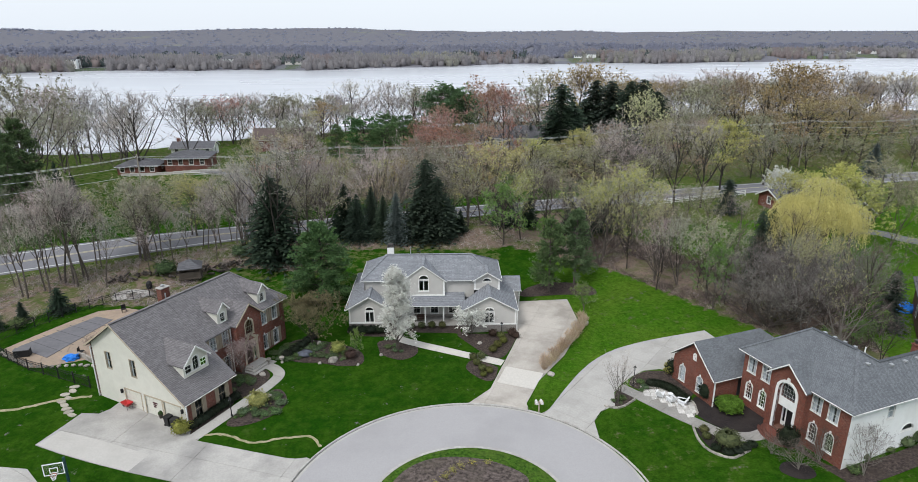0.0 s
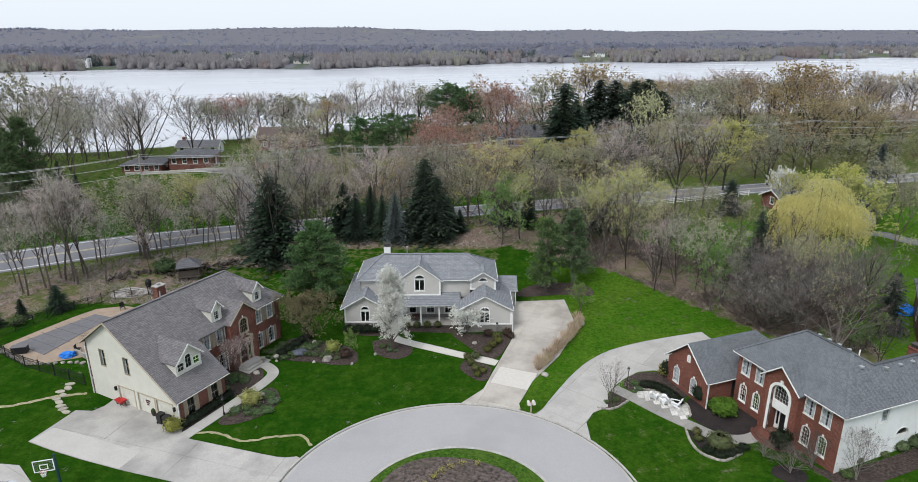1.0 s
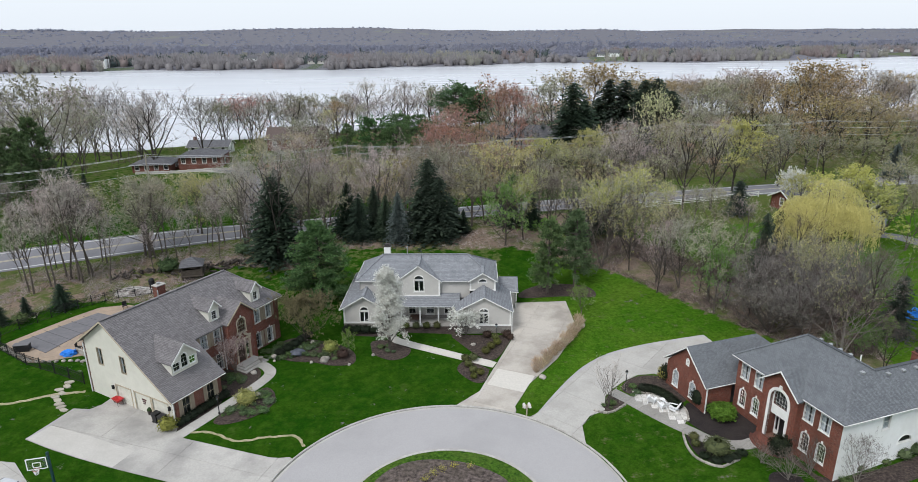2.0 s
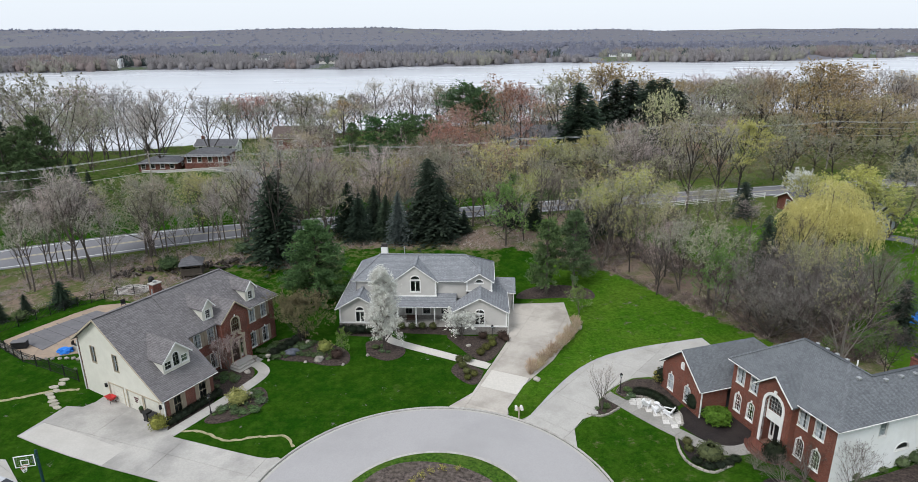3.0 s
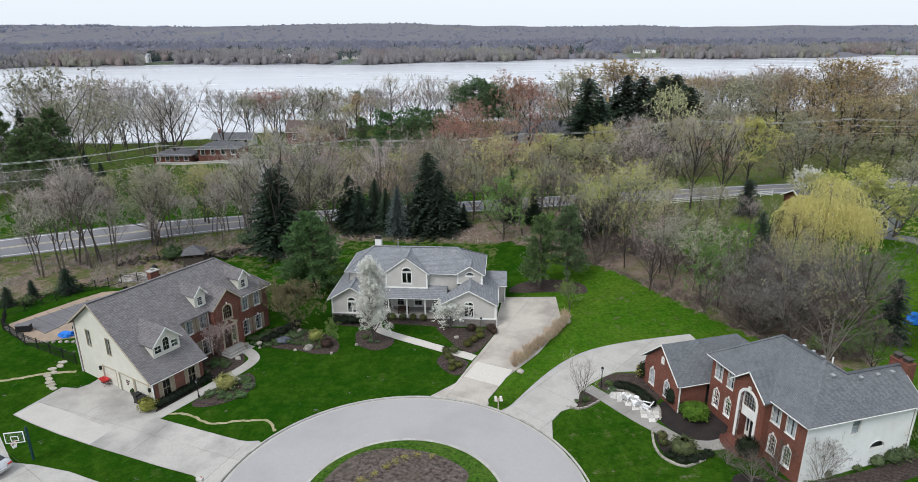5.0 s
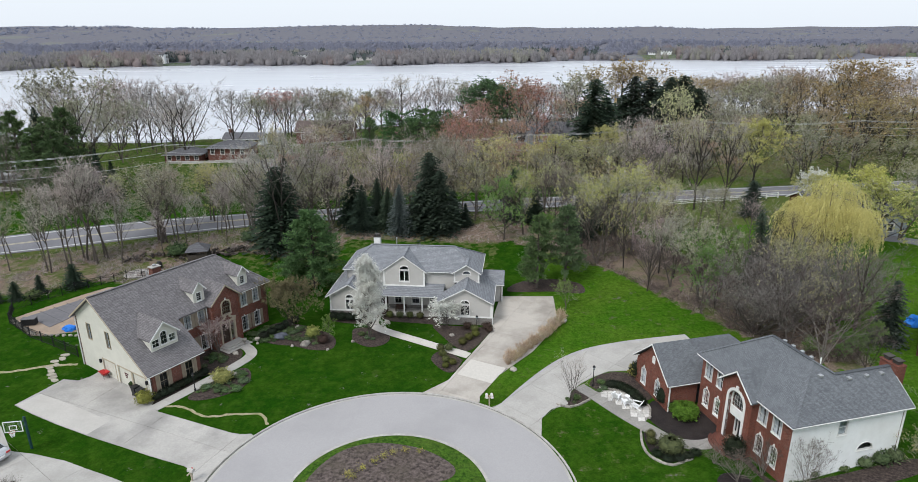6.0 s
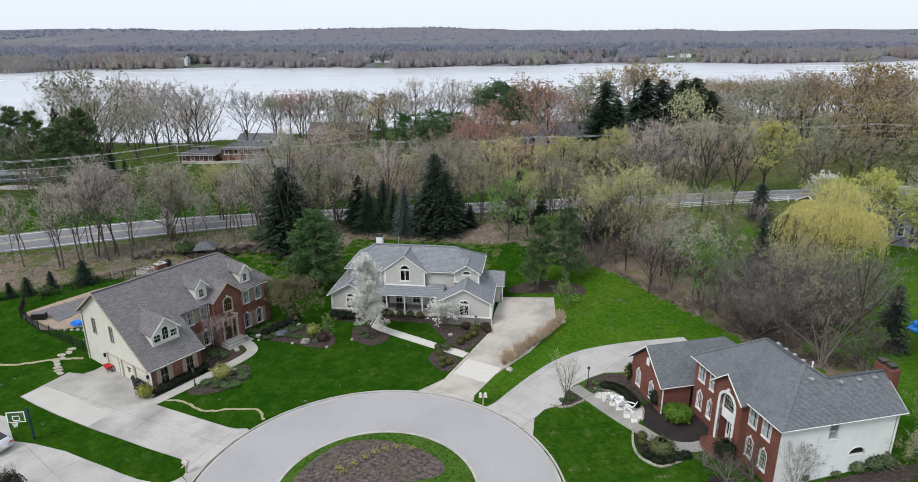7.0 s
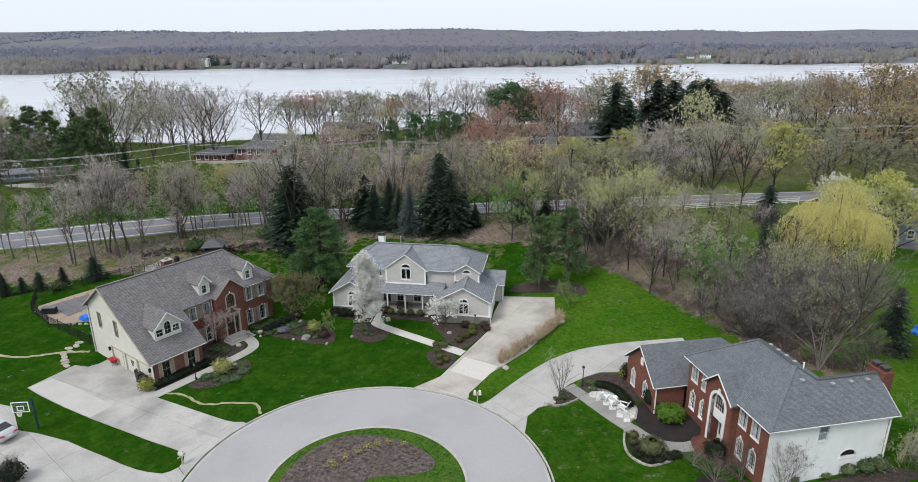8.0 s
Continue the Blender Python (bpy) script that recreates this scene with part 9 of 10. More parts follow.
# daffodils on the island
for i, (x, y) in enumerate([(-3.4, 42.1), (-2.4, 43.0), (-1.6, 44.0), (-1.0, 44.8), (-0.3, 45.4), (0.7, 45.8), (2.0, 45.8), (-2.9, 41.9)]):
    rng = random.Random(400 + i)
    g = Pieces()
    for _ in range(150):
        g.leaf(Vector((rng.gauss(0, 0.2), rng.gauss(0, 0.2), rng.uniform(0.05, 0.35))), 0.06, rng)
    ob = tagged(new("daffodil_clump", g.mesh("daffodil_clump", M_daff)), "clump of yellow daffodils in the island bed", "flowers", "daffodil clumps", "stuff")
    ob.location = (x, y, 0.27)


# ---- pool fence, terrace things, back yard ----
def iron_fence(points, label):
    f = thing("iron_fence", label=label, category="fence")
    pts = []
    for a, b in zip(points, points[1:]):
        n = max(1, round(math.dist(a, b) / 2.0))
        pts += [(a[0] + (b[0] - a[0]) * k / n, a[1] + (b[1] - a[1]) * k / n) for k in range(n)]
    pts.append(points[-1])
    for a, b in zip(pts, pts[1:]):
        za, zb = on_land(*a), on_land(*b)
        bm = bmesh.new()
        for z in (0.2, 1.05, 1.3):
            beam(bm, (*a, za + z), (*b, zb + z), 0.035, 0.035)
        n = max(2, round(math.dist(a, b) / 0.14))
        for k in range(1, n):
            t = k / n
            x, y, z = a[0] + (b[0] - a[0]) * t, a[1] + (b[1] - a[1]) * t, za + (zb - za) * t
            beam(bm, (x, y, z + 1.34), (x, y, z + 0.08), 0.018, 0.018)
        tagged(part("fence_panel", bm, M_iron, f), kind="stuff")
    for x, y in pts:
        z = on_land(x, y)
        bm = bmesh.new()
        box(bm, x - 0.04, x + 0.04, y - 0.04, y + 0.04, z - 0.1, z + 1.42)
        box(bm, x - 0.055, x + 0.055, y - 0.055, y + 0.055, z + 1.42, z + 1.47)
        part("post", bm, M_iron, f)


iron_fence([(-39.4, 57.0), (-43.8, 58.7), (-48.2, 60.3), (-53.8, 63.5), (-56.4, 67.0), (-54.5, 70.9), (-51.9, 75.3), (-48.5, 79.0), (-44.6, 80.6), (-41.0, 78.6)], "black picket fence round the pool terrace")
# pale stones along the fence foot
rim = thing("stone_border", label="row of pale stones along the terrace edge", category="stone border")
srng = random.Random(21)
for k in range(26):
    t = k / 25
    x, y = (-53.9 + 5.6 * t / 0.6, 64.0 - 3.1 * t / 0.6) if t < 0.6 else (-48.3 + 7.4 * (t - 0.6) / 0.4, 60.9 + 0.7 * (t - 0.6) / 0.4)
    bm = bmesh.new()
    lump(bm, (0, 0, 0), (srng.uniform(0.22, 0.4), srng.uniform(0.18, 0.28), 0.18), k, 0.3, 1, 0.3)
    ob = part("stone", bm, M_rock, rim)
    ob.matrix_basis = pose(x, y + srng.uniform(-0.15, 0.15), on_land(x, y, 0.12), 0, 0, srng.uniform(0, 180))


def grill(x, y, turn):
    g = thing("grill_cart", (x, y, on_land(x, y, 0.06)), turn, "dark covered grill cart on the pool terrace", "grill")
    bm = bmesh.new()
    box(bm, -0.8, 0.8, -0.4, 0.4, 0.05, 0.85, 0.03)
    part("cabinet", bm, M_plastic_k, g)
    bm = bmesh.new()
    box(bm, -0.85, 0.85, -0.45, 0.45, 0.85, 0.93, 0.02)
    part("top", bm, M_cover, g)


grill(-50.9, 63.4, 15)
bm = bmesh.new()
lump(bm, (0, 0, 0), (0.75, 0.55, 0.4), 5, 0.5, 3, 0.4)
ob = solo("tarpaulin", bm, M_blue, "crumpled bright blue tarpaulin on the terrace", "tarpaulin")
ob.matrix_basis = pose(-44.9, 62.8, on_land(-44.9, 62.8, 0.25), 0, 0, 30)
bm = bmesh.new()
lump(bm, (0, 0, 0), (1.0, 0.7, 0.9), 15, 0.5, 3, 0.4)
ob = solo("blue_tarpaulin", bm, M_blue, "bright blue tarpaulin heap beside the woods", "tarpaulin")
ob.matrix_basis = pose(55.0, 73.0, on_land(55, 73, 0.4))
# raised stone planter by the house
stone_edging([(-44.6, 63.6), (-42.4, 62.4), (-40.8, 61.2)], "low grey stone planter behind the house", 0.7)
plant("bareshrub", -43.0, 64.2, 2.2, 1.0)
# terrace furniture
for x, y, t in ((-45.6, 75.6, 40), (-44.4, 63.9, 100)):
    c = thing("terrace_chair", (x, y, on_land(x, y, 0.06)), t, "dark metal chair on the pool terrace", "chair", "terrace chairs")
    for nm, b in (("seat", (-0.28, 0.28, -0.28, 0.28, 0.4, 0.46)), ("backrest", (-0.28, 0.28, 0.24, 0.3, 0.46, 0.95))):
        bm = bmesh.new()
        box(bm, *b, 0.015)
        part(nm, bm, M_iron, c)
    for sx in (-0.25, 0.25):
        for sy in (-0.25, 0.25):
            bm = bmesh.new()
            tube(bm, (sx, sy, 0.42), (sx * 1.1, sy * 1.1, 0), 0.02, sides=5)
            part("leg", bm, M_iron, c)


def pergola(x, y, turn):
    p = thing("pergola", (x, y, on_land(x, y, 0.06)), turn, "white slatted pergola beside the brick house", "pergola")
    for sx in (-1.0, 1.0):
        for sy in (-0.8, 0.8):
            bm = bmesh.new()
            box(bm, sx - 0.05, sx + 0.05, sy - 0.05, sy + 0.05, 0, 1.05)
            part("post", bm, M_trim, p)
    for sy in (-0.8, 0.8):
        bm = bmesh.new()
        box(bm, -1.3, 1.3, sy - 0.04, sy + 0.04, 1.05, 1.15)
        part("beam", bm, M_trim, p)
    for k in range(11):
        bm = bmesh.new()
        box(bm, -1.2 + 0.24 * k - 0.02, -1.2 + 0.24 * k + 0.02, -1.05, 1.05, 1.15, 1.22)
        part("slat", bm, M_trim, p)


pergola(-41.3, 72.6, 65)


def shed(x, y, turn):
    g = thing("gazebo", (x, y, on_land(x, y)), turn, "weathered grey timber gazebo with a hipped roof in the woods", "gazebo")
    for sx in (-1.35, 1.35):
        for sy in (-1.35, 1.35):
            bm = bmesh.new()
            box(bm, sx - 0.09, sx + 0.09, sy - 0.09, sy + 0.09, -0.6, 2.1)
            part("post", bm, M_wood_old, g)
    bm = bmesh.new()
    box(bm, -1.6, 1.6, -1.6, 1.6, 0.45, 0.6)
    part("floor_deck", bm, M_wood_old, g)
    for a in range(4):
        for k in range(6):
            bm = bmesh.new()
            box(bm, -1.35, 1.35, -1.42, -1.38, 0.62 + 0.15 * k, 0.74 + 0.15 * k)
            part("rail_board", bm, M_wood_old, g).rotation_euler = (0, 0, a * math.pi / 2)
    bm = bmesh.new()
    e = 1.7
    for a in range(4):
        c, s = math.cos(a * math.pi / 2), math.sin(a * math.pi / 2)
        rot = lambda px, py: (px * c - py * s, px * s + py * c)
        slab3(bm, [(*rot(-e, -e), 2.05), (*rot(e, -e), 2.05), (0, 0, 3.1)], 0.1)
    part("roof", bm, M_roof_far, g)


shed(-41.2, 86.6, 20)


def log_pile(x, y, n, seed, turn):
    p = thing("log_pile", (x, y, on_land(x, y)), turn, "heap of cut logs and branches on leaf litter", "log pile", "log piles")
    rng = random.Random(seed)
    for k in range(n):
        bm = bmesh.new()
        r = rng.uniform(0.09, 0.2)
        L = rng.uniform(0.6, 1.6)
        a = rng.uniform(-0.5, 0.5)
        cx, cy, cz = rng.uniform(-1.8, 1.8), rng.uniform(-0.7, 0.7), rng.uniform(0.1, 0.6)
        d = Vector((math.sin(a), math.cos(a), rng.uniform(-0.12, 0.12))) * L / 2
        tube(bm, Vector((cx, cy, cz)) - d, Vector((cx, cy, cz)) + d, r, r * 0.9, 7)
        part("log", bm, M_bark_d if k % 3 else M_bark, p)


for k, (x, y, n, t) in enumerate(((-46.4, 88.2, 16, 20), (-44.0, 87.0, 14, 50), (-39.0, 89.6, 18, 10), (-36.2, 90.6, 14, 0), (-37.6, 88.4, 10, 80), (-52.0, 86.0, 14, 30), (-49.6, 86.4, 10, 60))):
    log_pile(x, y, n, 500 + k, t)

# fire circle behind the fence
solo("fire_patio", drape(smooth_line([(-49.2, 79.6), (-50.2, 81.2), (-49.2, 82.9), (-46.2, 82.9), (-44.6, 81.6), (-46.4, 79.8)]), 0.035, M_concrete, "p"), M_concrete, "round gravel patio with a fire ring", "patio", "structure")
fp = thing("fire_pit", (-47.5, 81.2, on_land(-47.5, 81.2, 0.03)), 0, "ring of stones round a fire pit", "fire pit")
for k in range(11):
    a = k * math.tau / 11
    bm = bmesh.new()
    lump(bm, (0.6 * math.cos(a), 0.6 * math.sin(a), 0.12), (0.18, 0.18, 0.16), k, 0.3, 1)
    part("stone", bm, M_rock, fp)
bm = bmesh.new()
lathe(bm, (0, 0, 0), [(0.5, 0.0), (0.45, 0.05)], 14)
part("ash_bed", bm, M_plastic_k, fp)
cb = thing("covered_chimenea", (-46.0, 83.4, on_land(-46, 83.4)), 0, "dark barrel-shaped garden stove beside the fire ring", "stove")
bm = bmesh.new()
lathe(bm, (0, 0, 0), [(0.3, 0), (0.42, 0.3), (0.42, 0.9), (0.2, 1.2)], 12)
part("barrel", bm, M_iron, cb)

# porch bench
b = thing("bench", (-5.9, 73.05, 0.87), 2, "dark wooden bench on the porch", "bench")
for nm, d in (("seat", (-0.7, 0.7, -0.25, 0.22, 0.4, 0.46)), ("backrest", (-0.7, 0.7, 0.2, 0.26, 0.46, 0.92)), ("leg", (-0.68, -0.6, -0.22, 0.22, 0, 0.4)), ("leg", (0.6, 0.68, -0.22, 0.22, 0, 0.4)), ("armrest", (-0.74, -0.66, -0.25, 0.24, 0.62, 0.67)), ("armrest", (0.66, 0.74, -0.25, 0.24, 0.62, 0.67))):
    bm = bmesh.new()
    box(bm, *d, 0.01)
    part(nm, bm, M_darkdoor, b)


# ---- poles and cables ----
def pole(x, y, h):
    p = thing("utility_pole", (x, y, on_land(x, y)), 22, "weathered wooden utility pole with a crossarm", "utility pole", "utility poles")
    bm = bmesh.new()
    tube(bm, (0, 0, -0.2), (0, 0, h), 0.16, 0.11, 10)
    part("post", bm, M_pole, p)
    bm = bmesh.new()
    box(bm, -0.06, 0.06, -1.1, 1.1, h - 0.7, h - 0.55)
    part("crossarm", bm, M_pole, p)
    for o in (-1.0, -0.4, 1.0):
        bm = bmesh.new()
        lathe(bm, (0, o, h - 0.55), [(0.03, 0), (0.06, 0.08), (0.03, 0.18)], 8)
        part("insulator", bm, M_bark_d, p)


POLES = [(-140, 76, 12.0), (-97, 92, 12.2), (-58.0, 108, 12.6), (-27.0, 130, 10.6), (8, 138, 10.8), (44, 148, 13.0), (84, 160, 12), (130, 172, 12)]
for x, y, h in POLES:
    pole(x, y, h)
cables = thing("power_line", label="sagging bundle of overhead cables between the poles", category="cables")
for dz, dy in ((-0.4, -1.0), (-0.4, 0.5), (-1.9, 0.0), (-3.6, 0.0)):
    for a, b2 in zip(POLES, POLES[1:]):
        pa = Vector((a[0], a[1] + dy * 0.9, on_land(a[0], a[1]) + a[2] + dz))
        pb = Vector((b2[0], b2[1] + dy * 0.9, on_land(b2[0], b2[1]) + b2[2] + dz))
        bm = bmesh.new()
        n = 12
        pts = [pa.lerp(pb, k / n) - Vector((0, 0, 0.9 * 4 * (k / n) * (1 - k / n))) for k in range(n + 1)]
        across = (pb - pa).cross(Vector((0, 0, 1))).normalized() * 0.026
        rows = [[bm.verts.new(p + across * u + Vector((0, 0, 0.026 * w))) for u, w in ((-1, 0), (0, 1), (1, 0), (0, -1))] for p in pts]
        for ra, rb in zip(rows, rows[1:]):
            for k in range(4):
                bm.faces.new((ra[k], ra[(k + 1) % 4], rb[(k + 1) % 4], rb[k]))
        part("cable", bm, M_wire, cables)


# ---- other houses ----
def plain_house(name, x, y, turn, L, D, wall_h, roof_h, wall_m, roof_m, label, wins=4, storeys=1, hip=False, base=0.0, chimney=None, porch=False):
    h = thing(name, (x, y, on_land(x, y)), turn, label, "house")
    z0, z1 = -0.5, wall_h
    hs = []
    ww = 1.0
    for st in range(storeys):
        zb = 0.9 + base + st * 2.8
        for k in range(wins):
            c = L * (k + 0.5) / wins
            hs.append((c - ww / 2, c + ww / 2, zb, zb + 1.35))
    sides = [((-L / 2, -D / 2), (L / 2, -D / 2), L, hs), ((L / 2, -D / 2), (L / 2, D / 2), D, [(D / 2 - 0.5, D / 2 + 0.5, 0.9, 2.2)]), ((L / 2, D / 2), (-L / 2, D / 2), L, []), ((-L / 2, D / 2), (-L / 2, -D / 2), D, [(D / 2 - 0.5, D / 2 + 0.5, 0.9, 2.2)])]
    for k, (p0, p1, w, holes) in enumerate(sides):
        bm = bmesh.new()
        out = [(0, z0), (w, z0), (w, z1), (0, z1)]
        if not hip and k in (1, 3):
            out = [(0, z0), (w, z0), (w, z1), (w / 2, z1 + roof_h - 0.1), (0, z1)]
        wall(bm, p0, p1, out, [hole(*q) for q in holes], 0.2)
        part("wall", bm, wall_m, h)
        s = Side(h, p0, p1)
        for q in holes:
            s.window(*q, cols=2, rows=2, frame_w=0.1, sill=False)
    closed_room(h, -L / 2 + 0.5, L / 2 - 0.5, -D / 2 + 0.5, D / 2 - 0.5, 0.2, wall_h - 0.1)
    o, zr = 0.5, z1 + roof_h
    ez = z1 - 0.12
    r = L / 2 - (D / 2 if hip else -o)
    planes = [[(-L / 2 - o, -D / 2 - o, ez), (L / 2 + o, -D / 2 - o, ez), (r, 0, zr), (-r, 0, zr)], [(L / 2 + o, D / 2 + o, ez), (-L / 2 - o, D / 2 + o, ez), (-r, 0, zr), (r, 0, zr)]]
    if hip:
        planes += [[(L / 2 + o, -D / 2 - o, ez), (L / 2 + o, D / 2 + o, ez), (r, 0, zr)], [(-L / 2 - o, D / 2 + o, ez), (-L / 2 - o, -D / 2 - o, ez), (-r, 0, zr)]]
    for p in planes:
        bm = bmesh.new()
        slab3(bm, p, 0.15)
        part("roof_plane", bm, roof_m, h)
    eave_trim(h, [((-L / 2 - o, -D / 2 - o - 0.03, ez - 0.02), (L / 2 + o, -D / 2 - o - 0.03, ez - 0.02))])
    if not hip:
        for sx in (-1, 1):
            eave_trim(h, [((sx * (L / 2 + o + 0.03), -D / 2 - o, ez), (sx * (L / 2 + o + 0.03), 0, zr)), ((sx * (L / 2 + o + 0.03), D / 2 + o, ez), (sx * (L / 2 + o + 0.03), 0, zr))], M_trim, 0.08, 0.22, "fascia")
    if chimney:
        bm = bmesh.new()
        box(bm, chimney - 0.5, chimney + 0.5, -0.1, 0.8, wall_h - 0.5, zr + 1.0)
        part("chimney", bm, M_brick, h)
    return h


M_brown = siding("brown red siding", (0.17, 0.075, 0.065), (0.13, 0.06, 0.052), 0.16)
M_bluegrey = siding("blue grey siding", (0.30, 0.33, 0.36), (0.26, 0.29, 0.32), 0.16)
M_gravel = surface("pale gravel", (0.46, 0.44, 0.42), (0.34, 0.33, 0.31), 4.0, where="world", rough=0.95)
plain_house("lake_house", -72.5, 161, 8, 10.5, 9, 3.5, 1.4, M_brick, M_roof_far, "split-level brick house with a grey hip roof near the lake", 4, 1, True, base=0.9)
plain_house("lake_house_wing", -83.6, 157.5, 8, 9.5, 8, 2.4, 1.3, M_brick, M_roof_far, "low brick house wing with a grey roof near the lake", 4, 1, True)
plain_house("white_roofed_house", -114, 126, 30, 12, 8, 2.2, 1.8, M_bluegrey, M_metal, "low house with pale white metal roofs behind pines", 4)
plain_house("shore_cottage", -90.5, 205, 6, 13, 7, 2.6, 1.7, M_whitewall, M_roof_far, "white lakeside cottage with a long grey roof", 4, 1, False, chimney=-5)
plain_house("wooded_house", -56, 190, 8, 17, 9, 3.2, 2.8, M_brick, surface("brown shingle", (0.13, 0.10, 0.09), (0.09, 0.07, 0.065), 3.0), "brick house with a brown roof among the trees", 4)
plain_house("grey_roofed_house", 12, 190, -5, 20, 10, 3.4, 3.0, M_bluegrey, M_roof_far, "low house with a grey roof behind the trees", 4)
plain_house("roadside_house", 62.2, 120.5, 14, 8, 6.0, 2.2, 1.6, M_brick_r, M_roof_far, "small red brick house with white gable trim by the highway", 2, 1, False, chimney=2)
plain_house("trimmed_house", 66.4, 110.5, 100, 10, 5.5, 3.0, 2.2, M_bluegrey, M_roof_far, "blue-grey house with white trim beyond the willow", 4)
plain_house("brown_house", 59.5, 66.5, -30, 13, 10, 4.2, 2.6, M_brown, M_roof_far, "brown-red sided house at the edge of the woods", 3, 1, True, chimney=-4)

bm = bmesh.new()
for k in range(14):
    ax, ay = -86 + 2.1 * k, 151.0 + 0.21 * k
    box(bm, ax, ax + 2.1, ay, ay + 0.5, on_land(ax, ay, -0.3), on_land(ax, ay, 0.55))
solo("terrace_wall", bm, M_concrete_w, "low pale retaining wall before the lake house", "wall", "structure")
# lanes beyond the highway
for pts, w in (([(-40.5, 109), (-43, 117), (-46.3, 126), (-51, 138), (-57, 148.7), (-66, 153.5)], 3.6), ([(-57, 148.7), (-70, 152.5), (-82, 151)], 1.6), ([(64, 105), (69.8, 103.4), (73, 99.3), (82, 95), (100, 92)], 3.2)):
    solo("lane", drape(ribbon(smooth_line(pts, False), w), 0.04, M_gravel, "l", cell=3), M_gravel if w < 2 else M_highway, "narrow paved lane leading to a house", "lane", "structure")
for pts in ([(-131, 137), (-122, 131), (-113, 127), (-106, 128.5), (-112, 133), (-124, 139)], [(-112, 117), (-104, 115.5), (-99, 118), (-106, 120)]):
    solo("gravel_yard", drape(smooth_line(pts), 0.05, M_gravel, "g", cell=3), M_gravel, "pale gravel yard among the pines", "yard", "structure")

# white rail fence along the highway
rf = thing("rail_fence", label="weathered white rail fence along the highway", category="fence")
a, b2 = Vector((33.0, 119.5)), Vector((58.0, 129.5))
n = 10
for k in range(n + 1):
    p = a.lerp(b2, k / n)
    bm = bmesh.new()
    box(bm, p.x - 0.07, p.x + 0.07, p.y - 0.07, p.y + 0.07, on_land(p.x, p.y, -0.1), on_land(p.x, p.y, 1.2))
    part("post", bm, M_trim, rf)
    if k < n:
        q = a.lerp(b2, (k + 1) / n)
        for z in (0.45, 0.8, 1.12):
            bm = bmesh.new()
            beam(bm, (p.x, p.y, on_land(p.x, p.y, z)), (q.x, q.y, on_land(q.x, q.y, z)), 0.05, 0.13)
            part("rail", bm, M_trim, rf)


# ---- far shore buildings ----
def far_house(x, back, L, D, H, wall_m, label, turn=0.0, lift=0.0):
    y = shore_far(x) + back
    h = thing("far_house", (x, y, on_land(x, y) + lift), turn, label, "house", "far shore houses")
    bm = bmesh.new()
    box(bm, -L / 2, L / 2, -D / 2, D / 2, -3, H)
    part("wall", bm, wall_m, h)
    bm = bmesh.new()
    for sg in (-1, 1):
        slab3(bm, [(-L / 2 - 0.5, sg * (D / 2 + 0.6), H - 0.1), (L / 2 + 0.5, sg * (D / 2 + 0.6), H - 0.1), (L / 2 + 0.5, 0, H + D * 0.32), (-L / 2 - 0.5, 0, H + D * 0.32)], 0.3)
    part("roof", bm, M_roof_far, h)
    for k in range(4):
        bm = bmesh.new()
        c = -L / 2 + L * (k + 0.5) / 4
        box(bm, c - 0.7, c + 0.7, -D / 2 - 0.06, -D / 2 + 0.1, H - 2.2, H - 0.8)
        part("window", bm, M_tint, h)


for x, back, L, D, H, m, lab in ((-465, 30, 11, 9, 10, M_whitewall, "tall white house on the far shore"), (-533, 38, 12, 9, 6, M_whitewall, "white house among far trees"), (-304, 72, 18, 10, 6, M_whitewall, "long white house on the far shore"), (-218, 52, 20, 9, 4, M_grey, "long low grey house behind a lawn on the far shore"), (178, 62, 14, 12, 6, M_whitewall, "white gabled house on the far shore"), (158, 66, 10, 8, 4, M_whitewall, "small white outbuilding on the far shore"), (574, 40, 16, 9, 5, M_bluegrey, "pale blue house on the far shore"), (650, 60, 24, 11, 5, M_whitewall, "long white building on the far shore"), (686, 66, 20, 10, 5, M_whitewall, "white house on the far shore"), (30, 128, 20, 9, 4, M_grey, "grey barn beside a far field")):
    far_house(x, back, L, D, H, m, lab)


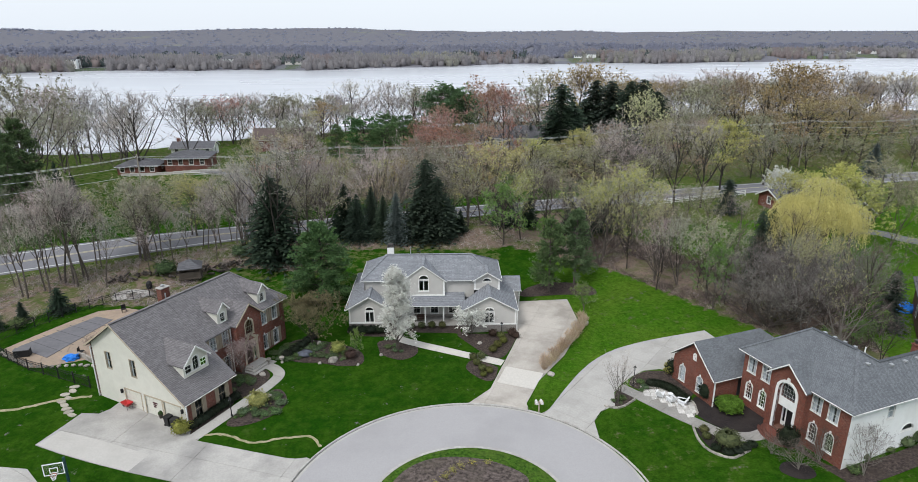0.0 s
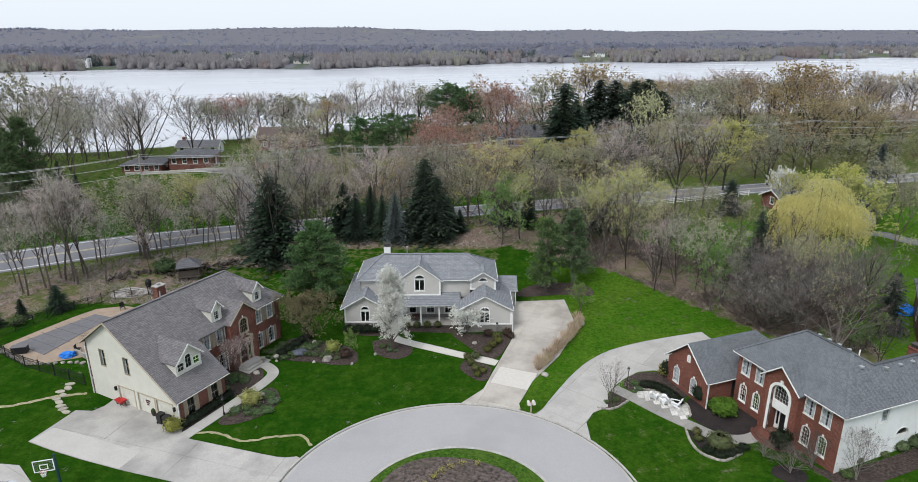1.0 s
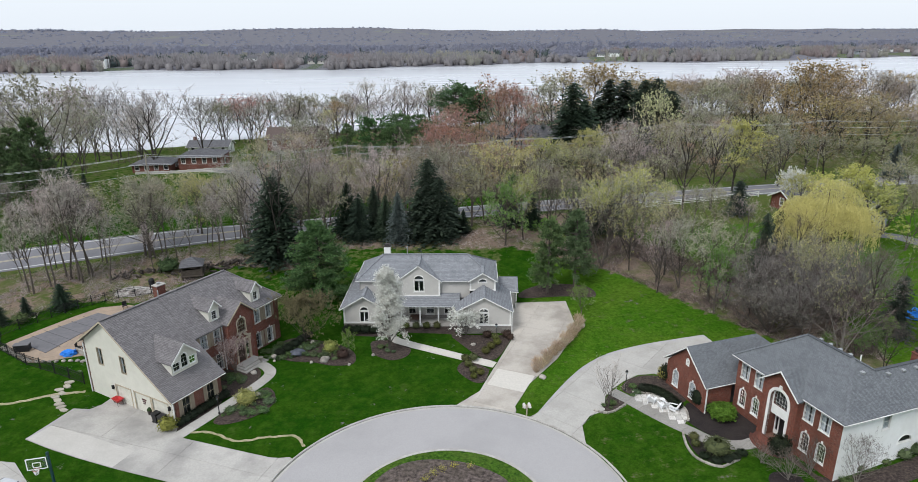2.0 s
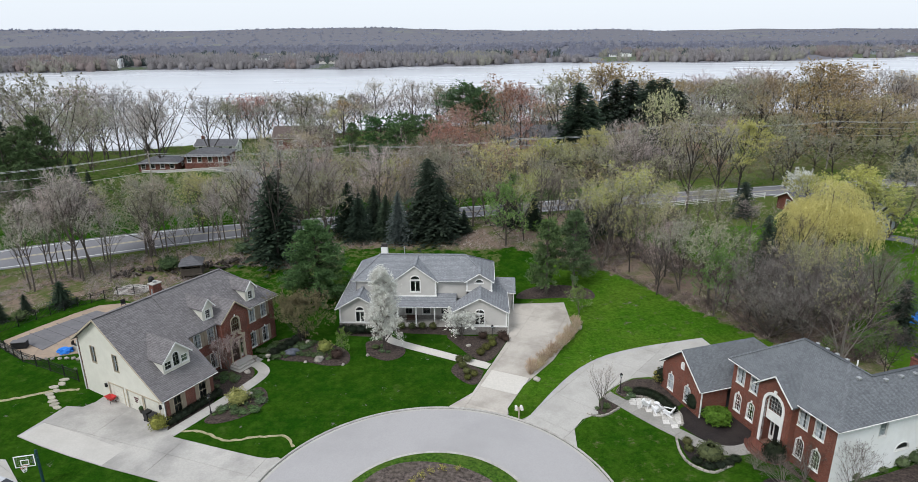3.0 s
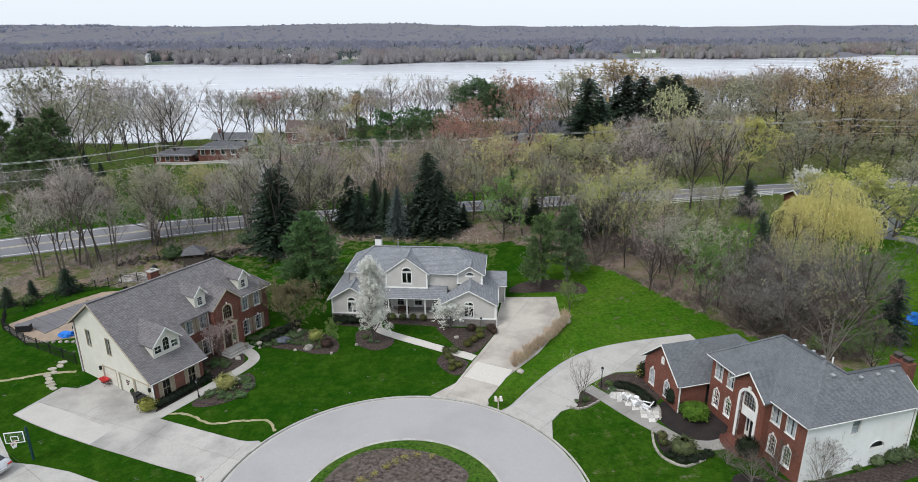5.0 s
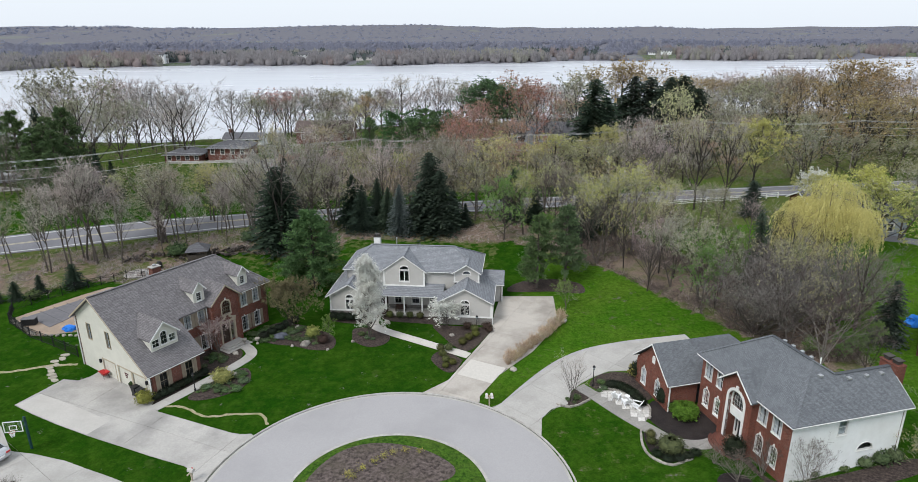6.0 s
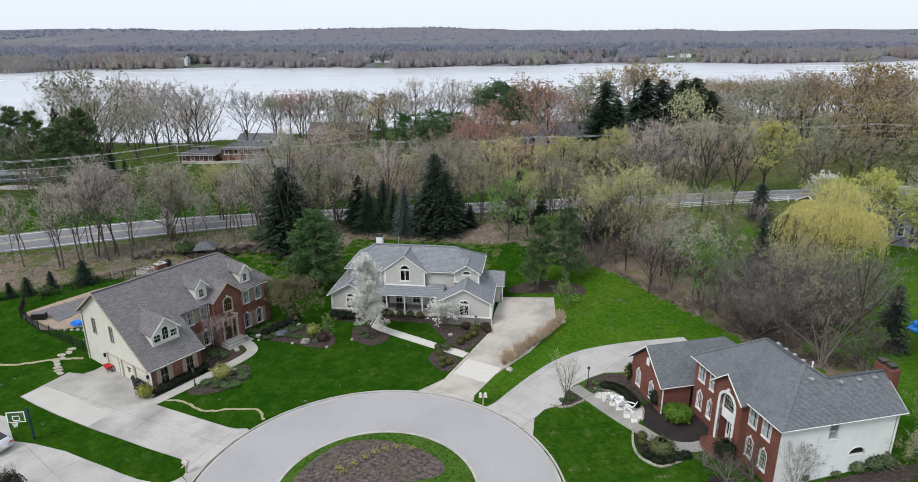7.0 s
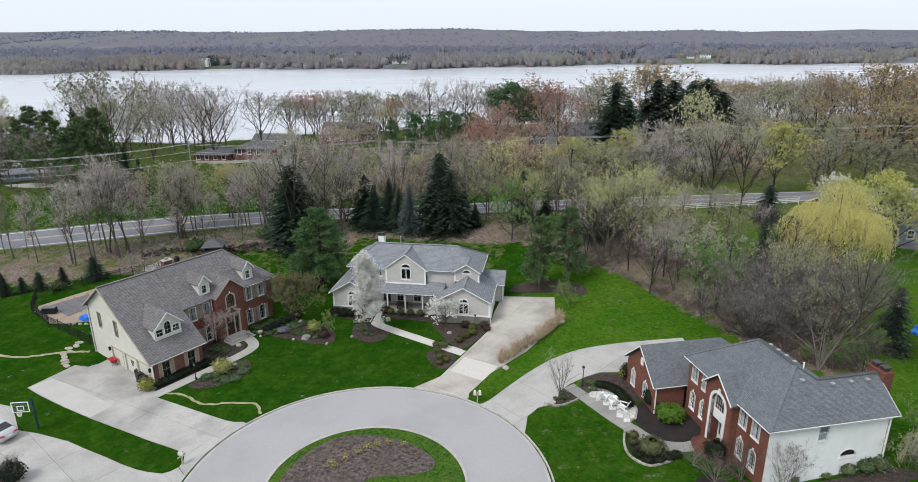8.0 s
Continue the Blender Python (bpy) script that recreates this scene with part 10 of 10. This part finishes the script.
# ---- brush under the trees: past counting ----
def brush(name, n, seed, area_box, test, material, label, size, blades=14):
    rng = random.Random(seed)
    g = Pieces()
    done = tries = 0
    while done < n and tries < n * 30:
        tries += 1
        x, y = rng.uniform(area_box[0], area_box[1]), rng.uniform(area_box[2], area_box[3])
        if not test(x, y) or noise.noise((x * 0.11, y * 0.11, 3)) < -0.12:
            continue
        done += 1
        z = land(x, y) - 0.02
        s = rng.uniform(*size)
        for _ in range(blades):
            a, t = rng.uniform(0, math.tau), rng.random()
            p = Vector((x + rng.gauss(0, 0.12) * s, y + rng.gauss(0, 0.12) * s, z))
            q = p + Vector((math.cos(a) * t * 1.3, math.sin(a) * t * 1.3, rng.uniform(0.15, 0.9))) * s
            g.blade(p, q, 0.007 * s + 0.006, rng)
    return tagged(new(name, g.mesh(name, material)), label, "brush", kind="stuff")


woods_near = lambda x, y: in_woods(x, y) > 0.6 and y < road_y(x) - 4.5
brush("undergrowth", 2000, 61, (-95, 60, 62, 132), woods_near, M_twig_p, "low bare brush on the leaf litter of the woods", (0.4, 1.2))
brush("thicket", 1150, 64, (17, 49, 60, 112), woods_near, M_twig_d, "tangled dark brush under the trees", (0.5, 1.7), 18)
brush("dead_brush", 900, 65, (-66, -24, 76, 100), woods_near, M_twig_p, "tangled dead brush and fallen twigs", (0.4, 1.3), 14)
brush("green_undergrowth", 900, 62, (-95, 60, 62, 132), woods_near, M_bud_o, "low greening brush among the trees", (0.35, 0.9), 18)
brush("verge_brush", 900, 63, (-60, 70, 108, 165), lambda x, y: road_y(x) + 5 < y < road_y(x) + 26, M_bud_o, "greening brush beyond the highway", (0.8, 2.0), 16)
brush("understorey", 1700, 66, (-45, 125, 120, 235), lambda x, y: road_y(x) + 12 < y < road_y(x) + 90, M_dull, "dull olive saplings under the trees beyond the highway", (1.6, 4.2), 16)
brush("bare_understorey", 1300, 67, (-160, 125, 110, 300), lambda x, y: road_y(x) + 10 < y < min(road_y(x) + 190, shore_near(x) - 3) and not corridor(x, y), M_twig_d, "bare saplings under the trees beyond the highway", (1.6, 4.2), 16)
